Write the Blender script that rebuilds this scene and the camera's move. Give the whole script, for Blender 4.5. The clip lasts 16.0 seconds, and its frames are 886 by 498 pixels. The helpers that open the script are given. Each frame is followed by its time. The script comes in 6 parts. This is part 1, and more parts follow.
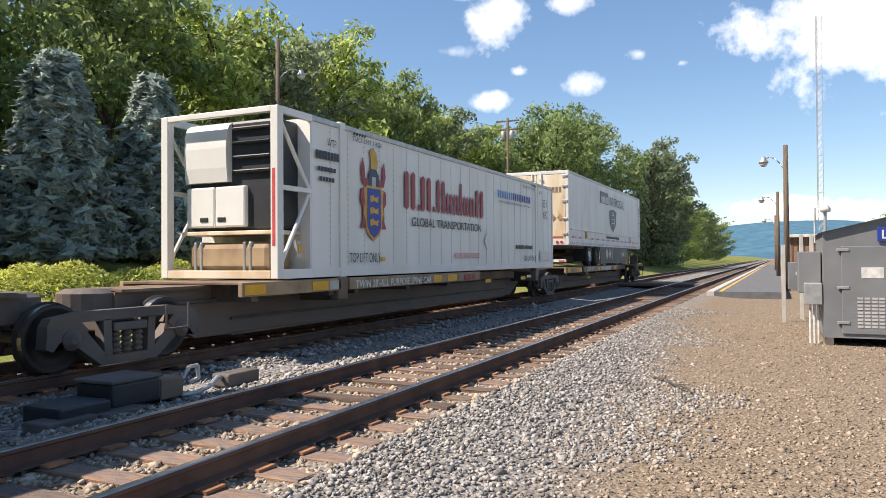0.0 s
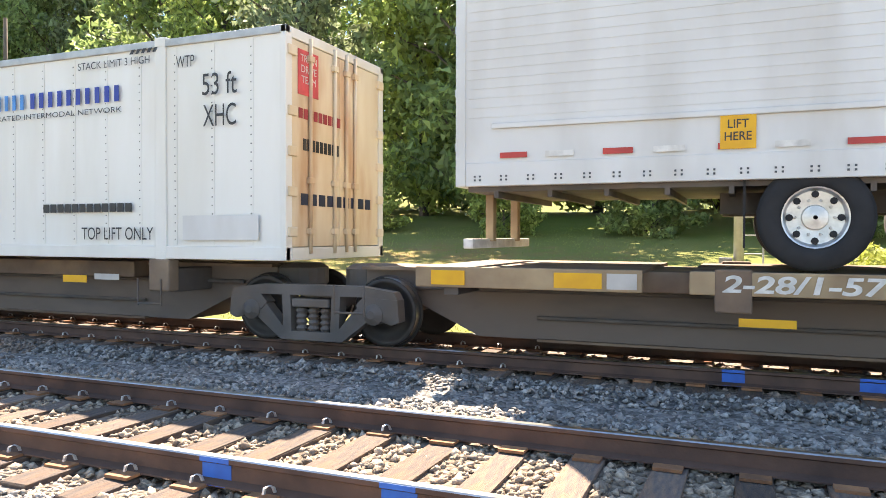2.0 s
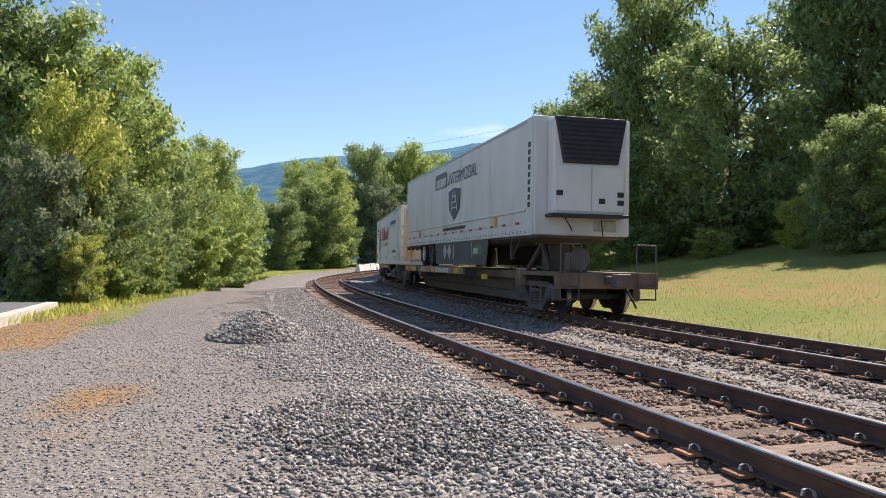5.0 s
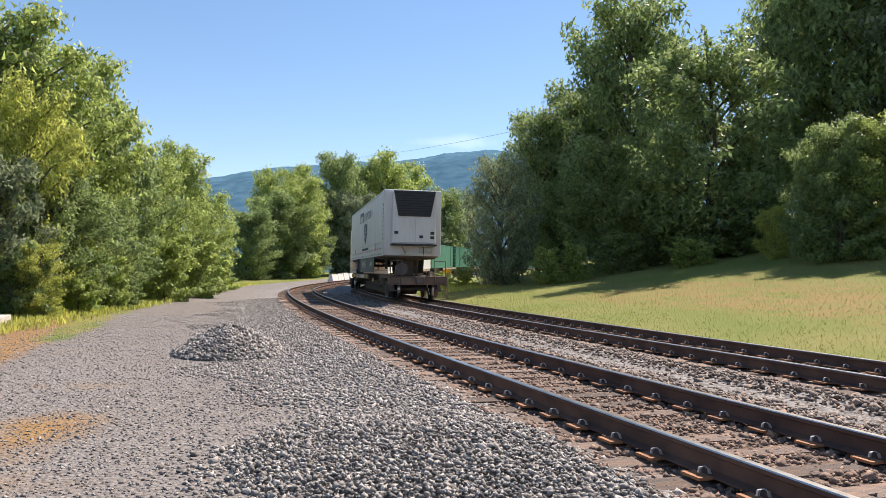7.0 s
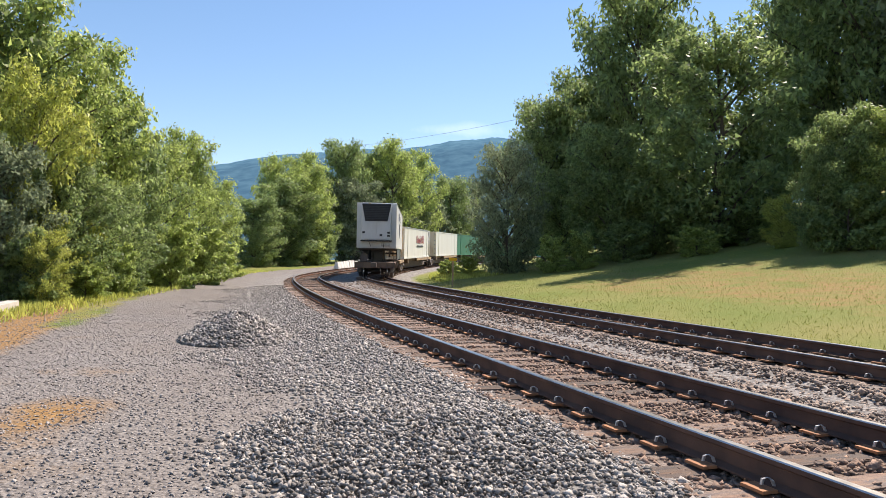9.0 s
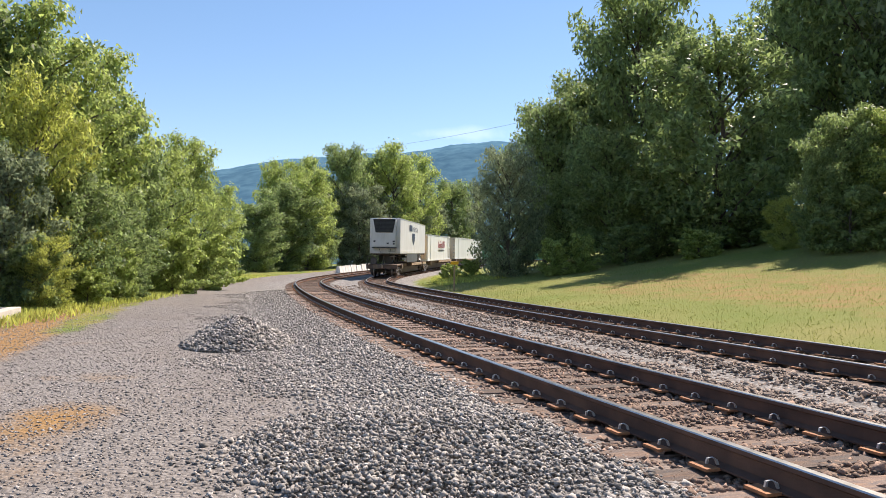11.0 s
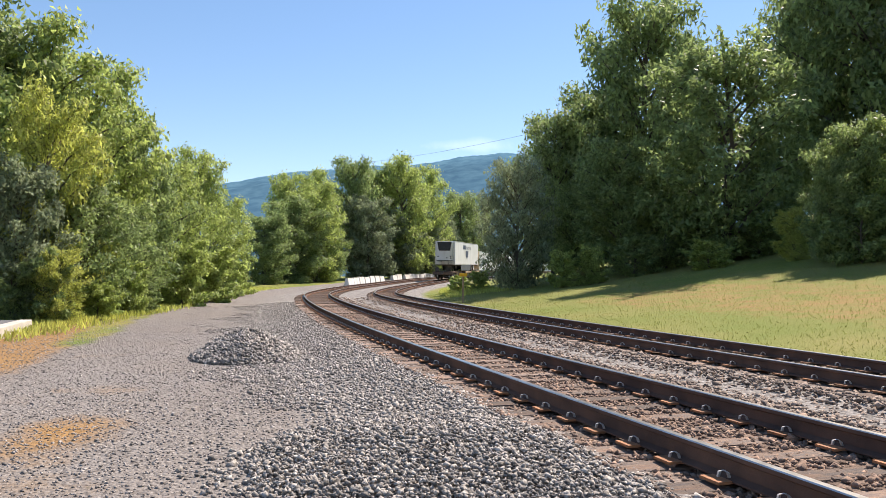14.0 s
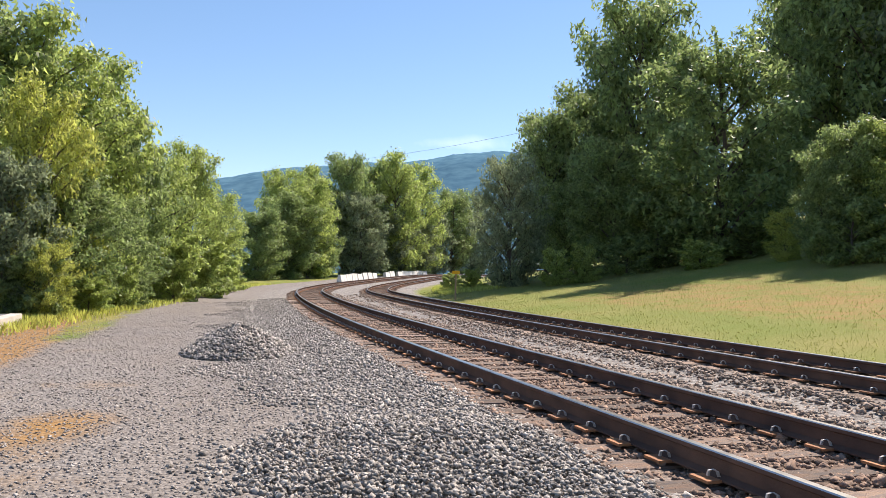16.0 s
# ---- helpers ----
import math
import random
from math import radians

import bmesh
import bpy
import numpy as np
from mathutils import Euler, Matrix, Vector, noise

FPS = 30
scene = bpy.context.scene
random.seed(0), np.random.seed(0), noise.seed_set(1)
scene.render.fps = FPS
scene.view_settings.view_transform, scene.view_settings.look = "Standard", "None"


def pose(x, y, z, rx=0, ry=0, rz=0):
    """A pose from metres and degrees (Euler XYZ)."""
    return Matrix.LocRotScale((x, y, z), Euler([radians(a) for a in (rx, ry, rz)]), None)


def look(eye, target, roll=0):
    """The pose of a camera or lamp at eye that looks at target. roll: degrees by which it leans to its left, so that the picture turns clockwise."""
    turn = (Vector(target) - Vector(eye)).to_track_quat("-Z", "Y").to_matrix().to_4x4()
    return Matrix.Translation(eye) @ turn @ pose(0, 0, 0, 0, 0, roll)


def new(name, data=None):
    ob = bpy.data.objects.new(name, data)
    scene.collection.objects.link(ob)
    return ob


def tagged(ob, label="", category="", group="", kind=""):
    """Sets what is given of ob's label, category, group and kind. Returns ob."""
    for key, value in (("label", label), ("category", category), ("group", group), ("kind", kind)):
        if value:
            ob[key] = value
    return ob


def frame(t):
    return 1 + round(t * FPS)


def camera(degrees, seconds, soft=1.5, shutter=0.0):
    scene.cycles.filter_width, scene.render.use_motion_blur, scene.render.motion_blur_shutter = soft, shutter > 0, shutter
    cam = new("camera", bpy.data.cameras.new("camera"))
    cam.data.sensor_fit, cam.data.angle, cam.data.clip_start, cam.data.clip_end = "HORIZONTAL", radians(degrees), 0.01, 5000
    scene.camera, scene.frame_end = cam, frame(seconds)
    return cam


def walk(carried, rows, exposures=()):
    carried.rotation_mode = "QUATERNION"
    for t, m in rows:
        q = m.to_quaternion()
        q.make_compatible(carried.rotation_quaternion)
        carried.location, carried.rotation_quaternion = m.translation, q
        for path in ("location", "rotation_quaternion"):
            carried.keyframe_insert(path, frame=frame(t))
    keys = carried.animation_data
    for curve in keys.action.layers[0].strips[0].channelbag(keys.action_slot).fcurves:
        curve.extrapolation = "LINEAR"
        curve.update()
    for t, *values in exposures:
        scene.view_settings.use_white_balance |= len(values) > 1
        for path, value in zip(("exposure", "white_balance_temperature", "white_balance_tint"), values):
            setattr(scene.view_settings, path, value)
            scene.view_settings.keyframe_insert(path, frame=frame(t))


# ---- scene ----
cam = camera(62.58, 16.0, 0.8)


def lens_row(t, x, y, z, yaw, pitch, roll):
    return (t, pose(x, y, z, 90 + pitch, roll, yaw))


A = (0.0, 0.0, 1.356)
B = (-15.02, 0.264, 1.156)
PATH = [lens_row(t, *A, yaw, p, r) for t, yaw, p, r in (
    (0.0, -65.25, 0.83, 0.37), (0.5, -55.31, -0.18, 0.12), (1.0, -34.83, -0.55, 0.84), (1.5, -8.96, -0.85, 1.09),
    (2.0, 22.51, -0.99, -0.14), (2.5, 47.76, -0.60, 0.92), (3.0, 63.7, 0.1, 0.6), (3.5, 71.85, -0.29, 0.72))]
PATH += [lens_row(3.75, -1.6, 0.03, 1.335, 72.1, 0.05, 0.0), lens_row(4.0, -4.34, 0.076, 1.298, 72.23, 0.32, -0.81),
         lens_row(4.2, -7.2, 0.13, 1.26, 73.0, 0.0, -0.85), lens_row(4.7, -12.4, 0.22, 1.19, 73.2, 0.6, -0.9),
         lens_row(5.3, -14.8, 0.26, 1.16, 73.2, 1.6, -0.9), lens_row(5.8, *B, 73.1, 2.3, -0.9)]
PATH += [lens_row(t, *B, yaw, p, r) for t, yaw, p, r in (
    (6.3, 72.98, 2.59, -0.93), (6.5, 72.66, 2.39, -0.81), (7.0, 71.0, 1.88, -0.88), (7.5, 70.8, 1.42, -0.98),
    (8.0, 70.96, 1.15, -1.1), (8.5, 71.21, 1.0, -1.1), (9.0, 71.43, 0.92, -1.11), (9.8, 71.5, 1.1, -1.0),
    (10.8, 71.55, 1.2, -0.8), (11.5, 71.57, 1.2, -0.7), (12.0, 71.8, 0.69, -0.91), (12.5, 72.01, 1.59, -1.02),
    (13.0, 72.13, 2.02, -1.18), (13.5, 72.33, 2.06, -1.02), (14.0, 72.23, 2.14, -0.61), (14.5, 72.0, 2.4, -0.75),
    (15.0, 71.95, 2.44, -0.9), (15.5, 71.84, 2.14, -1.06), (16.0, 71.66, 1.95, -1.13))]
walk(cam, PATH, [(0.0, 0.94, 7050, 14.5), (0.5, 1.02, 7150, 14.5), (1.0, 1.4, 7700, 15.0), (1.5, 1.72, 8100, 15.0), (2.0, 2.35, 7900, 15.0), (2.5, 2.3, 7400, 15.5),
                 (3.0, 1.68, 7200, 15.5), (3.5, 0.98, 7000, 15.0), (4.2, 0.95, 7000, 16.0), (16.0, 1.05, 7100, 16.5)])

# ---- sky and sun ----
SUN_ELEV, SUN_YAW = 49.0, 35.0
world = bpy.data.worlds.new("world")
scene.world = world
world.use_nodes = True


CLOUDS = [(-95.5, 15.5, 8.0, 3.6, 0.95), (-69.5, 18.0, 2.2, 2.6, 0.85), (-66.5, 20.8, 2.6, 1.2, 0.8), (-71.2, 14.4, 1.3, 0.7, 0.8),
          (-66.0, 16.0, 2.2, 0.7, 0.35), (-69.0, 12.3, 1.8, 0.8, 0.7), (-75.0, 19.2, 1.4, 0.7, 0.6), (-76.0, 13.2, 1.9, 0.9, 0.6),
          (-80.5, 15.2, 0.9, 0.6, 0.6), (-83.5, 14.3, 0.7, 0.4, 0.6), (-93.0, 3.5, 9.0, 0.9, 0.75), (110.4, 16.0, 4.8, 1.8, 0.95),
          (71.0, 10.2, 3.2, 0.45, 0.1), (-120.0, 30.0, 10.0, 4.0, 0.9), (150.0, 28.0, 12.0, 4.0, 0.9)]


def build_sky():
    nt = world.node_tree
    n, l = nt.nodes, nt.links
    n.clear()
    out = n.new("ShaderNodeOutputWorld")
    bg = n.new("ShaderNodeBackground")
    sky = n.new("ShaderNodeTexSky")
    sky.sky_type, sky.sun_disc = "NISHITA", False
    sky.sun_elevation, sky.sun_rotation = radians(SUN_ELEV), radians(-SUN_YAW)
    sky.air_density, sky.dust_density, sky.ozone_density = 0.9, 0.05, 3.0
    co = n.new("ShaderNodeTexCoord")
    no = n.new("ShaderNodeTexNoise")
    no.inputs["Scale"].default_value = 10.0
    no.inputs["Detail"].default_value = 9.0
    no.inputs["Roughness"].default_value = 0.6
    l.new(co.outputs["Generated"], no.inputs["Vector"])

    def op(kind, a, b):
        x = n.new("ShaderNodeMath")
        x.operation = kind
        for i, v in enumerate((a, b)):
            if isinstance(v, (int, float)):
                x.inputs[i].default_value = v
            else:
                l.new(v, x.inputs[i])
        return x.outputs[0]
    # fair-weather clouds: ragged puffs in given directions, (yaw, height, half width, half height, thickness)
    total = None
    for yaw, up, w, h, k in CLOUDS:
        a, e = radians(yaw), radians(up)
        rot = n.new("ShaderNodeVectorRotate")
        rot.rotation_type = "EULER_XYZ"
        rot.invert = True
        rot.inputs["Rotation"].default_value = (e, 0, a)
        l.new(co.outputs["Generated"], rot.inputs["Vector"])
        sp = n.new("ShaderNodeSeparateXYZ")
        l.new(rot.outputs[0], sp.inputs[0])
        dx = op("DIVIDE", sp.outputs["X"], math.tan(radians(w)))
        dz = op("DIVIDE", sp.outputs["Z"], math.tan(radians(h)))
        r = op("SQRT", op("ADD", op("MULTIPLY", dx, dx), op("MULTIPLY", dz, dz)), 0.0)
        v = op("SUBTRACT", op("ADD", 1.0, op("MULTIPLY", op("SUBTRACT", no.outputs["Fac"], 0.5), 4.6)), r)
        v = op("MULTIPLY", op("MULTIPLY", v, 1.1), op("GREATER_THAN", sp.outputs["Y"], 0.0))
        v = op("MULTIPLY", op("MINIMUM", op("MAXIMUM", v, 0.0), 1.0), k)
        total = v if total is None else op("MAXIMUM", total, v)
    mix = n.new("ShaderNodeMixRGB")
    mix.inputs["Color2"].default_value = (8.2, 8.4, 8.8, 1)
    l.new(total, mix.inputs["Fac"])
    hs = n.new("ShaderNodeHueSaturation")
    hs.inputs["Saturation"].default_value = 1.22
    # a summer haze evens out the sky between horizon and zenith
    even = n.new("ShaderNodeGamma")
    even.inputs["Gamma"].default_value = 0.8
    l.new(sky.outputs[0], even.inputs["Color"])
    l.new(even.outputs[0], hs.inputs["Color"])
    l.new(hs.outputs[0], mix.inputs["Color1"])
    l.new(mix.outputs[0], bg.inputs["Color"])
    bg.inputs["Strength"].default_value = 0.126
    l.new(bg.outputs[0], out.inputs["Surface"])


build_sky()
sun_data = bpy.data.lights.new("sun", "SUN")
sun_data.energy, sun_data.angle, sun_data.color = 4.4, radians(0.55), (1.0, 0.95, 0.87)
sun = new("sun", sun_data)
_e, _a = radians(SUN_ELEV), radians(SUN_YAW)
sun.matrix_world = look((0, 0, 40), (math.sin(_a) * math.cos(_e) * 40, -math.cos(_a) * math.cos(_e) * 40, 40 - 40 * math.sin(_e)))
scene.view_settings.exposure = 0.0


# ---- materials ----
def mat(name, col, col2=None, scale=4.0, rough=0.7, metal=0.0, bump=0.0, bscale=None, detail=5.0, grime=None, grime_amt=0.0,
        grime_scale=1.2, island=0.0, trans=0.0, stretch=None, spec=0.5):
    m = bpy.data.materials.new(name)
    m.use_nodes = True
    nt = m.node_tree
    n, l = nt.nodes, nt.links
    b = n["Principled BSDF"]
    b.inputs["Roughness"].default_value = rough
    b.inputs["Metallic"].default_value = metal
    b.inputs["Specular IOR Level"].default_value = spec
    co = n.new("ShaderNodeTexCoord")
    vec = co.outputs["Object"]
    if stretch:
        mp = n.new("ShaderNodeMapping")
        mp.inputs["Scale"].default_value = stretch
        l.new(vec, mp.inputs["Vector"])
        vec = mp.outputs[0]
    no = n.new("ShaderNodeTexNoise")
    no.inputs["Scale"].default_value, no.inputs["Detail"].default_value = scale, detail
    l.new(vec, no.inputs["Vector"])
    mx = n.new("ShaderNodeMixRGB")
    c2 = col2 or tuple(c * 0.75 for c in col)
    mx.inputs["Color1"].default_value, mx.inputs["Color2"].default_value = (*c2, 1), (*col, 1)
    rp = n.new("ShaderNodeValToRGB")
    rp.color_ramp.elements[0].position, rp.color_ramp.elements[1].position = 0.35, 0.65
    l.new(no.outputs["Fac"], rp.inputs[0])
    l.new(rp.outputs[0], mx.inputs["Fac"])
    colour = mx.outputs[0]
    if grime_amt:
        g = n.new("ShaderNodeTexNoise")
        g.inputs["Scale"].default_value, g.inputs["Detail"].default_value = grime_scale, 8.0
        l.new(vec, g.inputs["Vector"])
        gr = n.new("ShaderNodeValToRGB")
        gr.color_ramp.elements[0].position, gr.color_ramp.elements[1].position = 0.48, 0.72
        gr.color_ramp.elements[1].color = (grime_amt, grime_amt, grime_amt, 1)
        l.new(g.outputs["Fac"], gr.inputs[0])
        m2 = n.new("ShaderNodeMixRGB")
        m2.inputs["Color2"].default_value = (*(grime or (0.2, 0.15, 0.1)), 1)
        l.new(gr.outputs[0], m2.inputs["Fac"])
        l.new(colour, m2.inputs["Color1"])
        colour = m2.outputs[0]
    if island:
        ge = n.new("ShaderNodeNewGeometry")
        oi = n.new("ShaderNodeObjectInfo")
        ad = n.new("ShaderNodeMath")
        ad.operation = "ADD"
        l.new(ge.outputs["Random Per Island"], ad.inputs[0])
        l.new(oi.outputs["Random"], ad.inputs[1])
        fr = n.new("ShaderNodeMath")
        fr.operation = "FRACT"
        l.new(ad.outputs[0], fr.inputs[0])
        mr = n.new("ShaderNodeMapRange")
        mr.inputs["To Min"].default_value, mr.inputs["To Max"].default_value = 1 - island, 1 + island
        l.new(fr.outputs[0], mr.inputs[0])
        hs = n.new("ShaderNodeHueSaturation")
        l.new(mr.outputs[0], hs.inputs["Value"])
        l.new(colour, hs.inputs["Color"])
        colour = hs.outputs[0]
    l.new(colour, b.inputs["Base Color"])
    if bump:
        bn = n.new("ShaderNodeTexNoise")
        bn.inputs["Scale"].default_value, bn.inputs["Detail"].default_value = bscale or scale * 6, 6.0
        l.new(vec, bn.inputs["Vector"])
        bu = n.new("ShaderNodeBump")
        bu.inputs["Strength"].default_value, bu.inputs["Distance"].default_value = bump, 0.02
        l.new(bn.outputs["Fac"], bu.inputs["Height"])
        l.new(bu.outputs[0], b.inputs["Normal"])
    if trans:
        tr = n.new("ShaderNodeBsdfTranslucent")
        l.new(colour, tr.inputs["Color"])
        ms = n.new("ShaderNodeMixShader")
        ms.inputs[0].default_value = trans
        l.new(b.outputs[0], ms.inputs[1])
        l.new(tr.outputs[0], ms.inputs[2])
        l.new(ms.outputs[0], n["Material Output"].inputs["Surface"])
    return m


M_RAIL = mat("rail_steel", (0.15, 0.088, 0.066), (0.09, 0.058, 0.048), 3, 0.9, 0.0, 0.2, 40, spec=0.06)
M_RAILTOP = mat("rail_head", (0.55, 0.54, 0.53), (0.4, 0.38, 0.36), 8, 0.28, 1.0)
M_TIE = mat("tie_timber", (0.2, 0.135, 0.095), (0.1, 0.08, 0.075), 5, 0.9, 0, 0.6, 25, island=0.5, stretch=(6, 1, 6), grime=(0.3, 0.14, 0.06), grime_amt=0.7, grime_scale=0.8)
M_PLATE = mat("tie_plate_rust", (0.36, 0.16, 0.07), (0.22, 0.1, 0.05), 9, 0.85, 0.1, 0.3, island=0.3)
M_CLIP = mat("clip_steel", (0.62, 0.6, 0.57), (0.45, 0.42, 0.4), 20, 0.45, 0.5)
M_STONE = mat("ballast_stone", (0.35, 0.32, 0.29), (0.2, 0.182, 0.165), 30, 0.9, 0, 0.4, 80, island=0.62)
M_STONE_TAN = mat("lot_pebble", (0.35, 0.275, 0.2), (0.21, 0.165, 0.125), 30, 0.92, 0, 0.4, 80, island=0.55)
M_STONE_LOT = mat("lot_gravel_grey", (0.30, 0.272, 0.25), (0.17, 0.152, 0.142), 30, 0.92, 0, 0.4, 80, island=0.55)
M_STONE_BUFF = mat("buff_track_stone", (0.43, 0.34, 0.25), (0.24, 0.185, 0.14), 30, 0.92, 0, 0.4, 80, island=0.5)
M_STONE_RUST = mat("track_stone", (0.29, 0.19, 0.135), (0.15, 0.1, 0.077), 30, 0.92, 0, 0.4, 80, island=0.5)
M_BARK = mat("bark", (0.14, 0.11, 0.085), (0.06, 0.05, 0.04), 6, 0.95, 0, 0.8, 20, stretch=(3, 3, 0.6))
# leaf colours are shared half and half by reflected and transmitted light
LEAVES = [mat("leaf_mid", (0.30, 0.375, 0.135), (0.20, 0.275, 0.105), 0.5, 0.5, island=0.45, trans=0.55, spec=0.4),
          mat("leaf_bright", (0.42, 0.49, 0.14), (0.31, 0.39, 0.12), 0.5, 0.5, island=0.45, trans=0.55, spec=0.4),
          mat("leaf_dark", (0.29, 0.335, 0.185), (0.20, 0.25, 0.15), 0.5, 0.65, island=0.45, trans=0.5, spec=0.2),
          mat("leaf_yellow", (0.50, 0.51, 0.12), (0.38, 0.43, 0.11), 0.6, 0.5, island=0.45, trans=0.55, spec=0.4),
          mat("needle_blue", (0.44, 0.51, 0.46), (0.29, 0.36, 0.32), 0.8, 0.6, island=0.35, trans=0.45, spec=0.3)]
M_GRASS = mat("grass_blade", (0.33, 0.32, 0.105), (0.21, 0.25, 0.06), 0.25, 0.8, island=0.3, trans=0.4, spec=0.2)
M_SILL = mat("sill_brown_steel", (0.2, 0.15, 0.122), (0.125, 0.1, 0.088), 1.2, 0.8, 0, 0.15, grime=(0.06, 0.05, 0.046), grime_amt=0.5, stretch=(0.6, 1, 1.6))
M_WHEEL = mat("wheel_steel", (0.05, 0.042, 0.038), (0.03, 0.027, 0.026), 3, 0.6, 0.3, 0.15)
M_WHITE = mat("container_white", (0.74, 0.73, 0.69), (0.68, 0.67, 0.62), 0.8, 0.45, 0, grime=(0.5, 0.45, 0.36), grime_amt=0.35, grime_scale=0.7, stretch=(1.5, 1.5, 0.35))
M_ALU = mat("trailer_white", (0.66, 0.655, 0.64), (0.6, 0.595, 0.58), 0.8, 0.45, 0, grime=(0.4, 0.37, 0.33), grime_amt=0.4, stretch=(1.2, 1.2, 0.4))
M_RUSTWHITE = mat("door_stained", (0.72, 0.64, 0.5), (0.62, 0.5, 0.34), 1.2, 0.55, 0, grime=(0.42, 0.2, 0.08), grime_amt=0.7, grime_scale=1.6, stretch=(1.5, 1.5, 0.4))
M_GREEN = mat("container_green", (0.03, 0.2, 0.1), (0.02, 0.14, 0.07), 1, 0.5, grime=(0.1, 0.12, 0.08), grime_amt=0.3)
M_CAR = mat("car_steel", (0.135, 0.115, 0.105), (0.085, 0.075, 0.07), 2, 0.75, 0.1, 0.2, grime=(0.16, 0.1, 0.06), grime_amt=0.5, grime_scale=1.5)
M_CARBROWN = mat("car_brown", (0.2, 0.13, 0.085), (0.12, 0.08, 0.06), 2, 0.8, 0, 0.2, grime=(0.33, 0.25, 0.17), grime_amt=0.5)
M_DECKTAN = mat("deck_edge_tan", (0.4, 0.29, 0.17), (0.26, 0.17, 0.1), 2, 0.8, 0, 0.1, grime=(0.16, 0.1, 0.07), grime_amt=0.5)
M_YELLOW = mat("reflector_yellow", (0.8, 0.42, 0.01), (0.68, 0.33, 0.01), 3, 0.5)
M_SILVER = mat("reflector_grey", (0.5, 0.48, 0.45), (0.4, 0.38, 0.36), 3, 0.5)
M_RED = mat("tape_red", (0.55, 0.05, 0.04), None, 3, 0.5)
M_BLACK = mat("black_rubber", (0.022, 0.022, 0.024), (0.014, 0.014, 0.016), 6, 0.85)
M_DARK = mat("dark_paint", (0.025, 0.027, 0.032), None, 4, 0.5)
M_SKIRT = mat("skirt_grey", (0.075, 0.08, 0.09), (0.055, 0.06, 0.068), 1, 0.55)
M_CHROME = mat("polished_aluminium", (0.62, 0.62, 0.62), (0.45, 0.45, 0.45), 10, 0.35, 0.6)
M_HUB = mat("dirty_hub", (0.17, 0.13, 0.1), (0.09, 0.075, 0.065), 8, 0.7, 0.2)
M_STONE_MID = mat("mid_ballast_stone", (0.31, 0.235, 0.185), (0.175, 0.13, 0.105), 30, 0.9, 0, 0.4, 80, island=0.5)
M_INKBLACK = mat("ink_black", (0.02, 0.02, 0.022), (0.03, 0.03, 0.033), 10, 0.5)
M_INKRED = mat("ink_dark_red", (0.27, 0.02, 0.03), (0.34, 0.04, 0.05), 6, 0.5)
M_INKPINK = mat("ink_red", (0.65, 0.08, 0.09), None, 6, 0.5)
M_BLUE = mat("ink_blue", (0.02, 0.05, 0.33), None, 6, 0.5)
M_LBLUE = mat("ink_light_blue", (0.05, 0.25, 0.6), None, 6, 0.5)
M_NAVY = mat("ink_navy", (0.02, 0.03, 0.07), None, 6, 0.45)
M_GOLD = mat("ink_gold", (0.62, 0.36, 0.04), (0.5, 0.27, 0.03), 8, 0.5)
M_INKWHITE = mat("ink_white", (0.7, 0.68, 0.64), (0.5, 0.48, 0.45), 8, 0.6)
M_PAINTBLUE = mat("marking_blue", (0.015, 0.13, 0.5), (0.02, 0.09, 0.36), 5, 0.6)
M_GREYBOX = mat("cabinet_grey", (0.2, 0.205, 0.21), (0.16, 0.165, 0.17), 1.5, 0.5, 0, 0.05)
M_GALV = mat("galvanised", (0.45, 0.45, 0.44), (0.35, 0.35, 0.34), 6, 0.45, 0.5)
M_WOODPOLE = mat("pole_wood", (0.16, 0.115, 0.08), (0.09, 0.07, 0.05), 4, 0.9, 0, 0.5, 20, stretch=(5, 5, 0.5))
M_CONCRETE = mat("concrete", (0.5, 0.47, 0.42), (0.4, 0.37, 0.33), 3, 0.9, 0, 0.3, 30)
M_ASPHALT = mat("asphalt", (0.14, 0.14, 0.145), (0.1, 0.1, 0.105), 3, 0.9, 0, 0.4, 60)
M_BARRIER = mat("barrier_white", (0.7, 0.68, 0.64), (0.5, 0.48, 0.44), 1.5, 0.9, 0, 0.2)
# wooded ridge with the blue of distance haze put into its base colour
M_HILL_HAZED = mat("haze_tinted_hill", (0.085, 0.175, 0.235), (0.055, 0.125, 0.185), 0.045, 1.0, 0, detail=8.0, spec=0.0)
M_BRICK = mat("station_brick", (0.3, 0.17, 0.1), (0.22, 0.13, 0.09), 3, 0.9, 0, 0.3)


# ---- mesh helpers ----
def part(name, bm, material, parent=None, label="", smooth=False):
    me = bpy.data.meshes.new(name)
    bm.to_mesh(me)
    bm.free()
    if smooth:
        for p in me.polygons:
            p.use_smooth = True
    me.materials.append(material)
    ob = new(name, me)
    ob.parent = parent
    if label:
        ob["label"] = label
    return ob


def piece(name, verts, faces, material, parent=None, label=""):
    me = bpy.data.meshes.new(name)
    me.from_pydata(verts, [], faces)
    me.update()
    me.materials.append(material)
    ob = new(name, me)
    ob.parent = parent
    if label:
        ob["label"] = label
    return ob


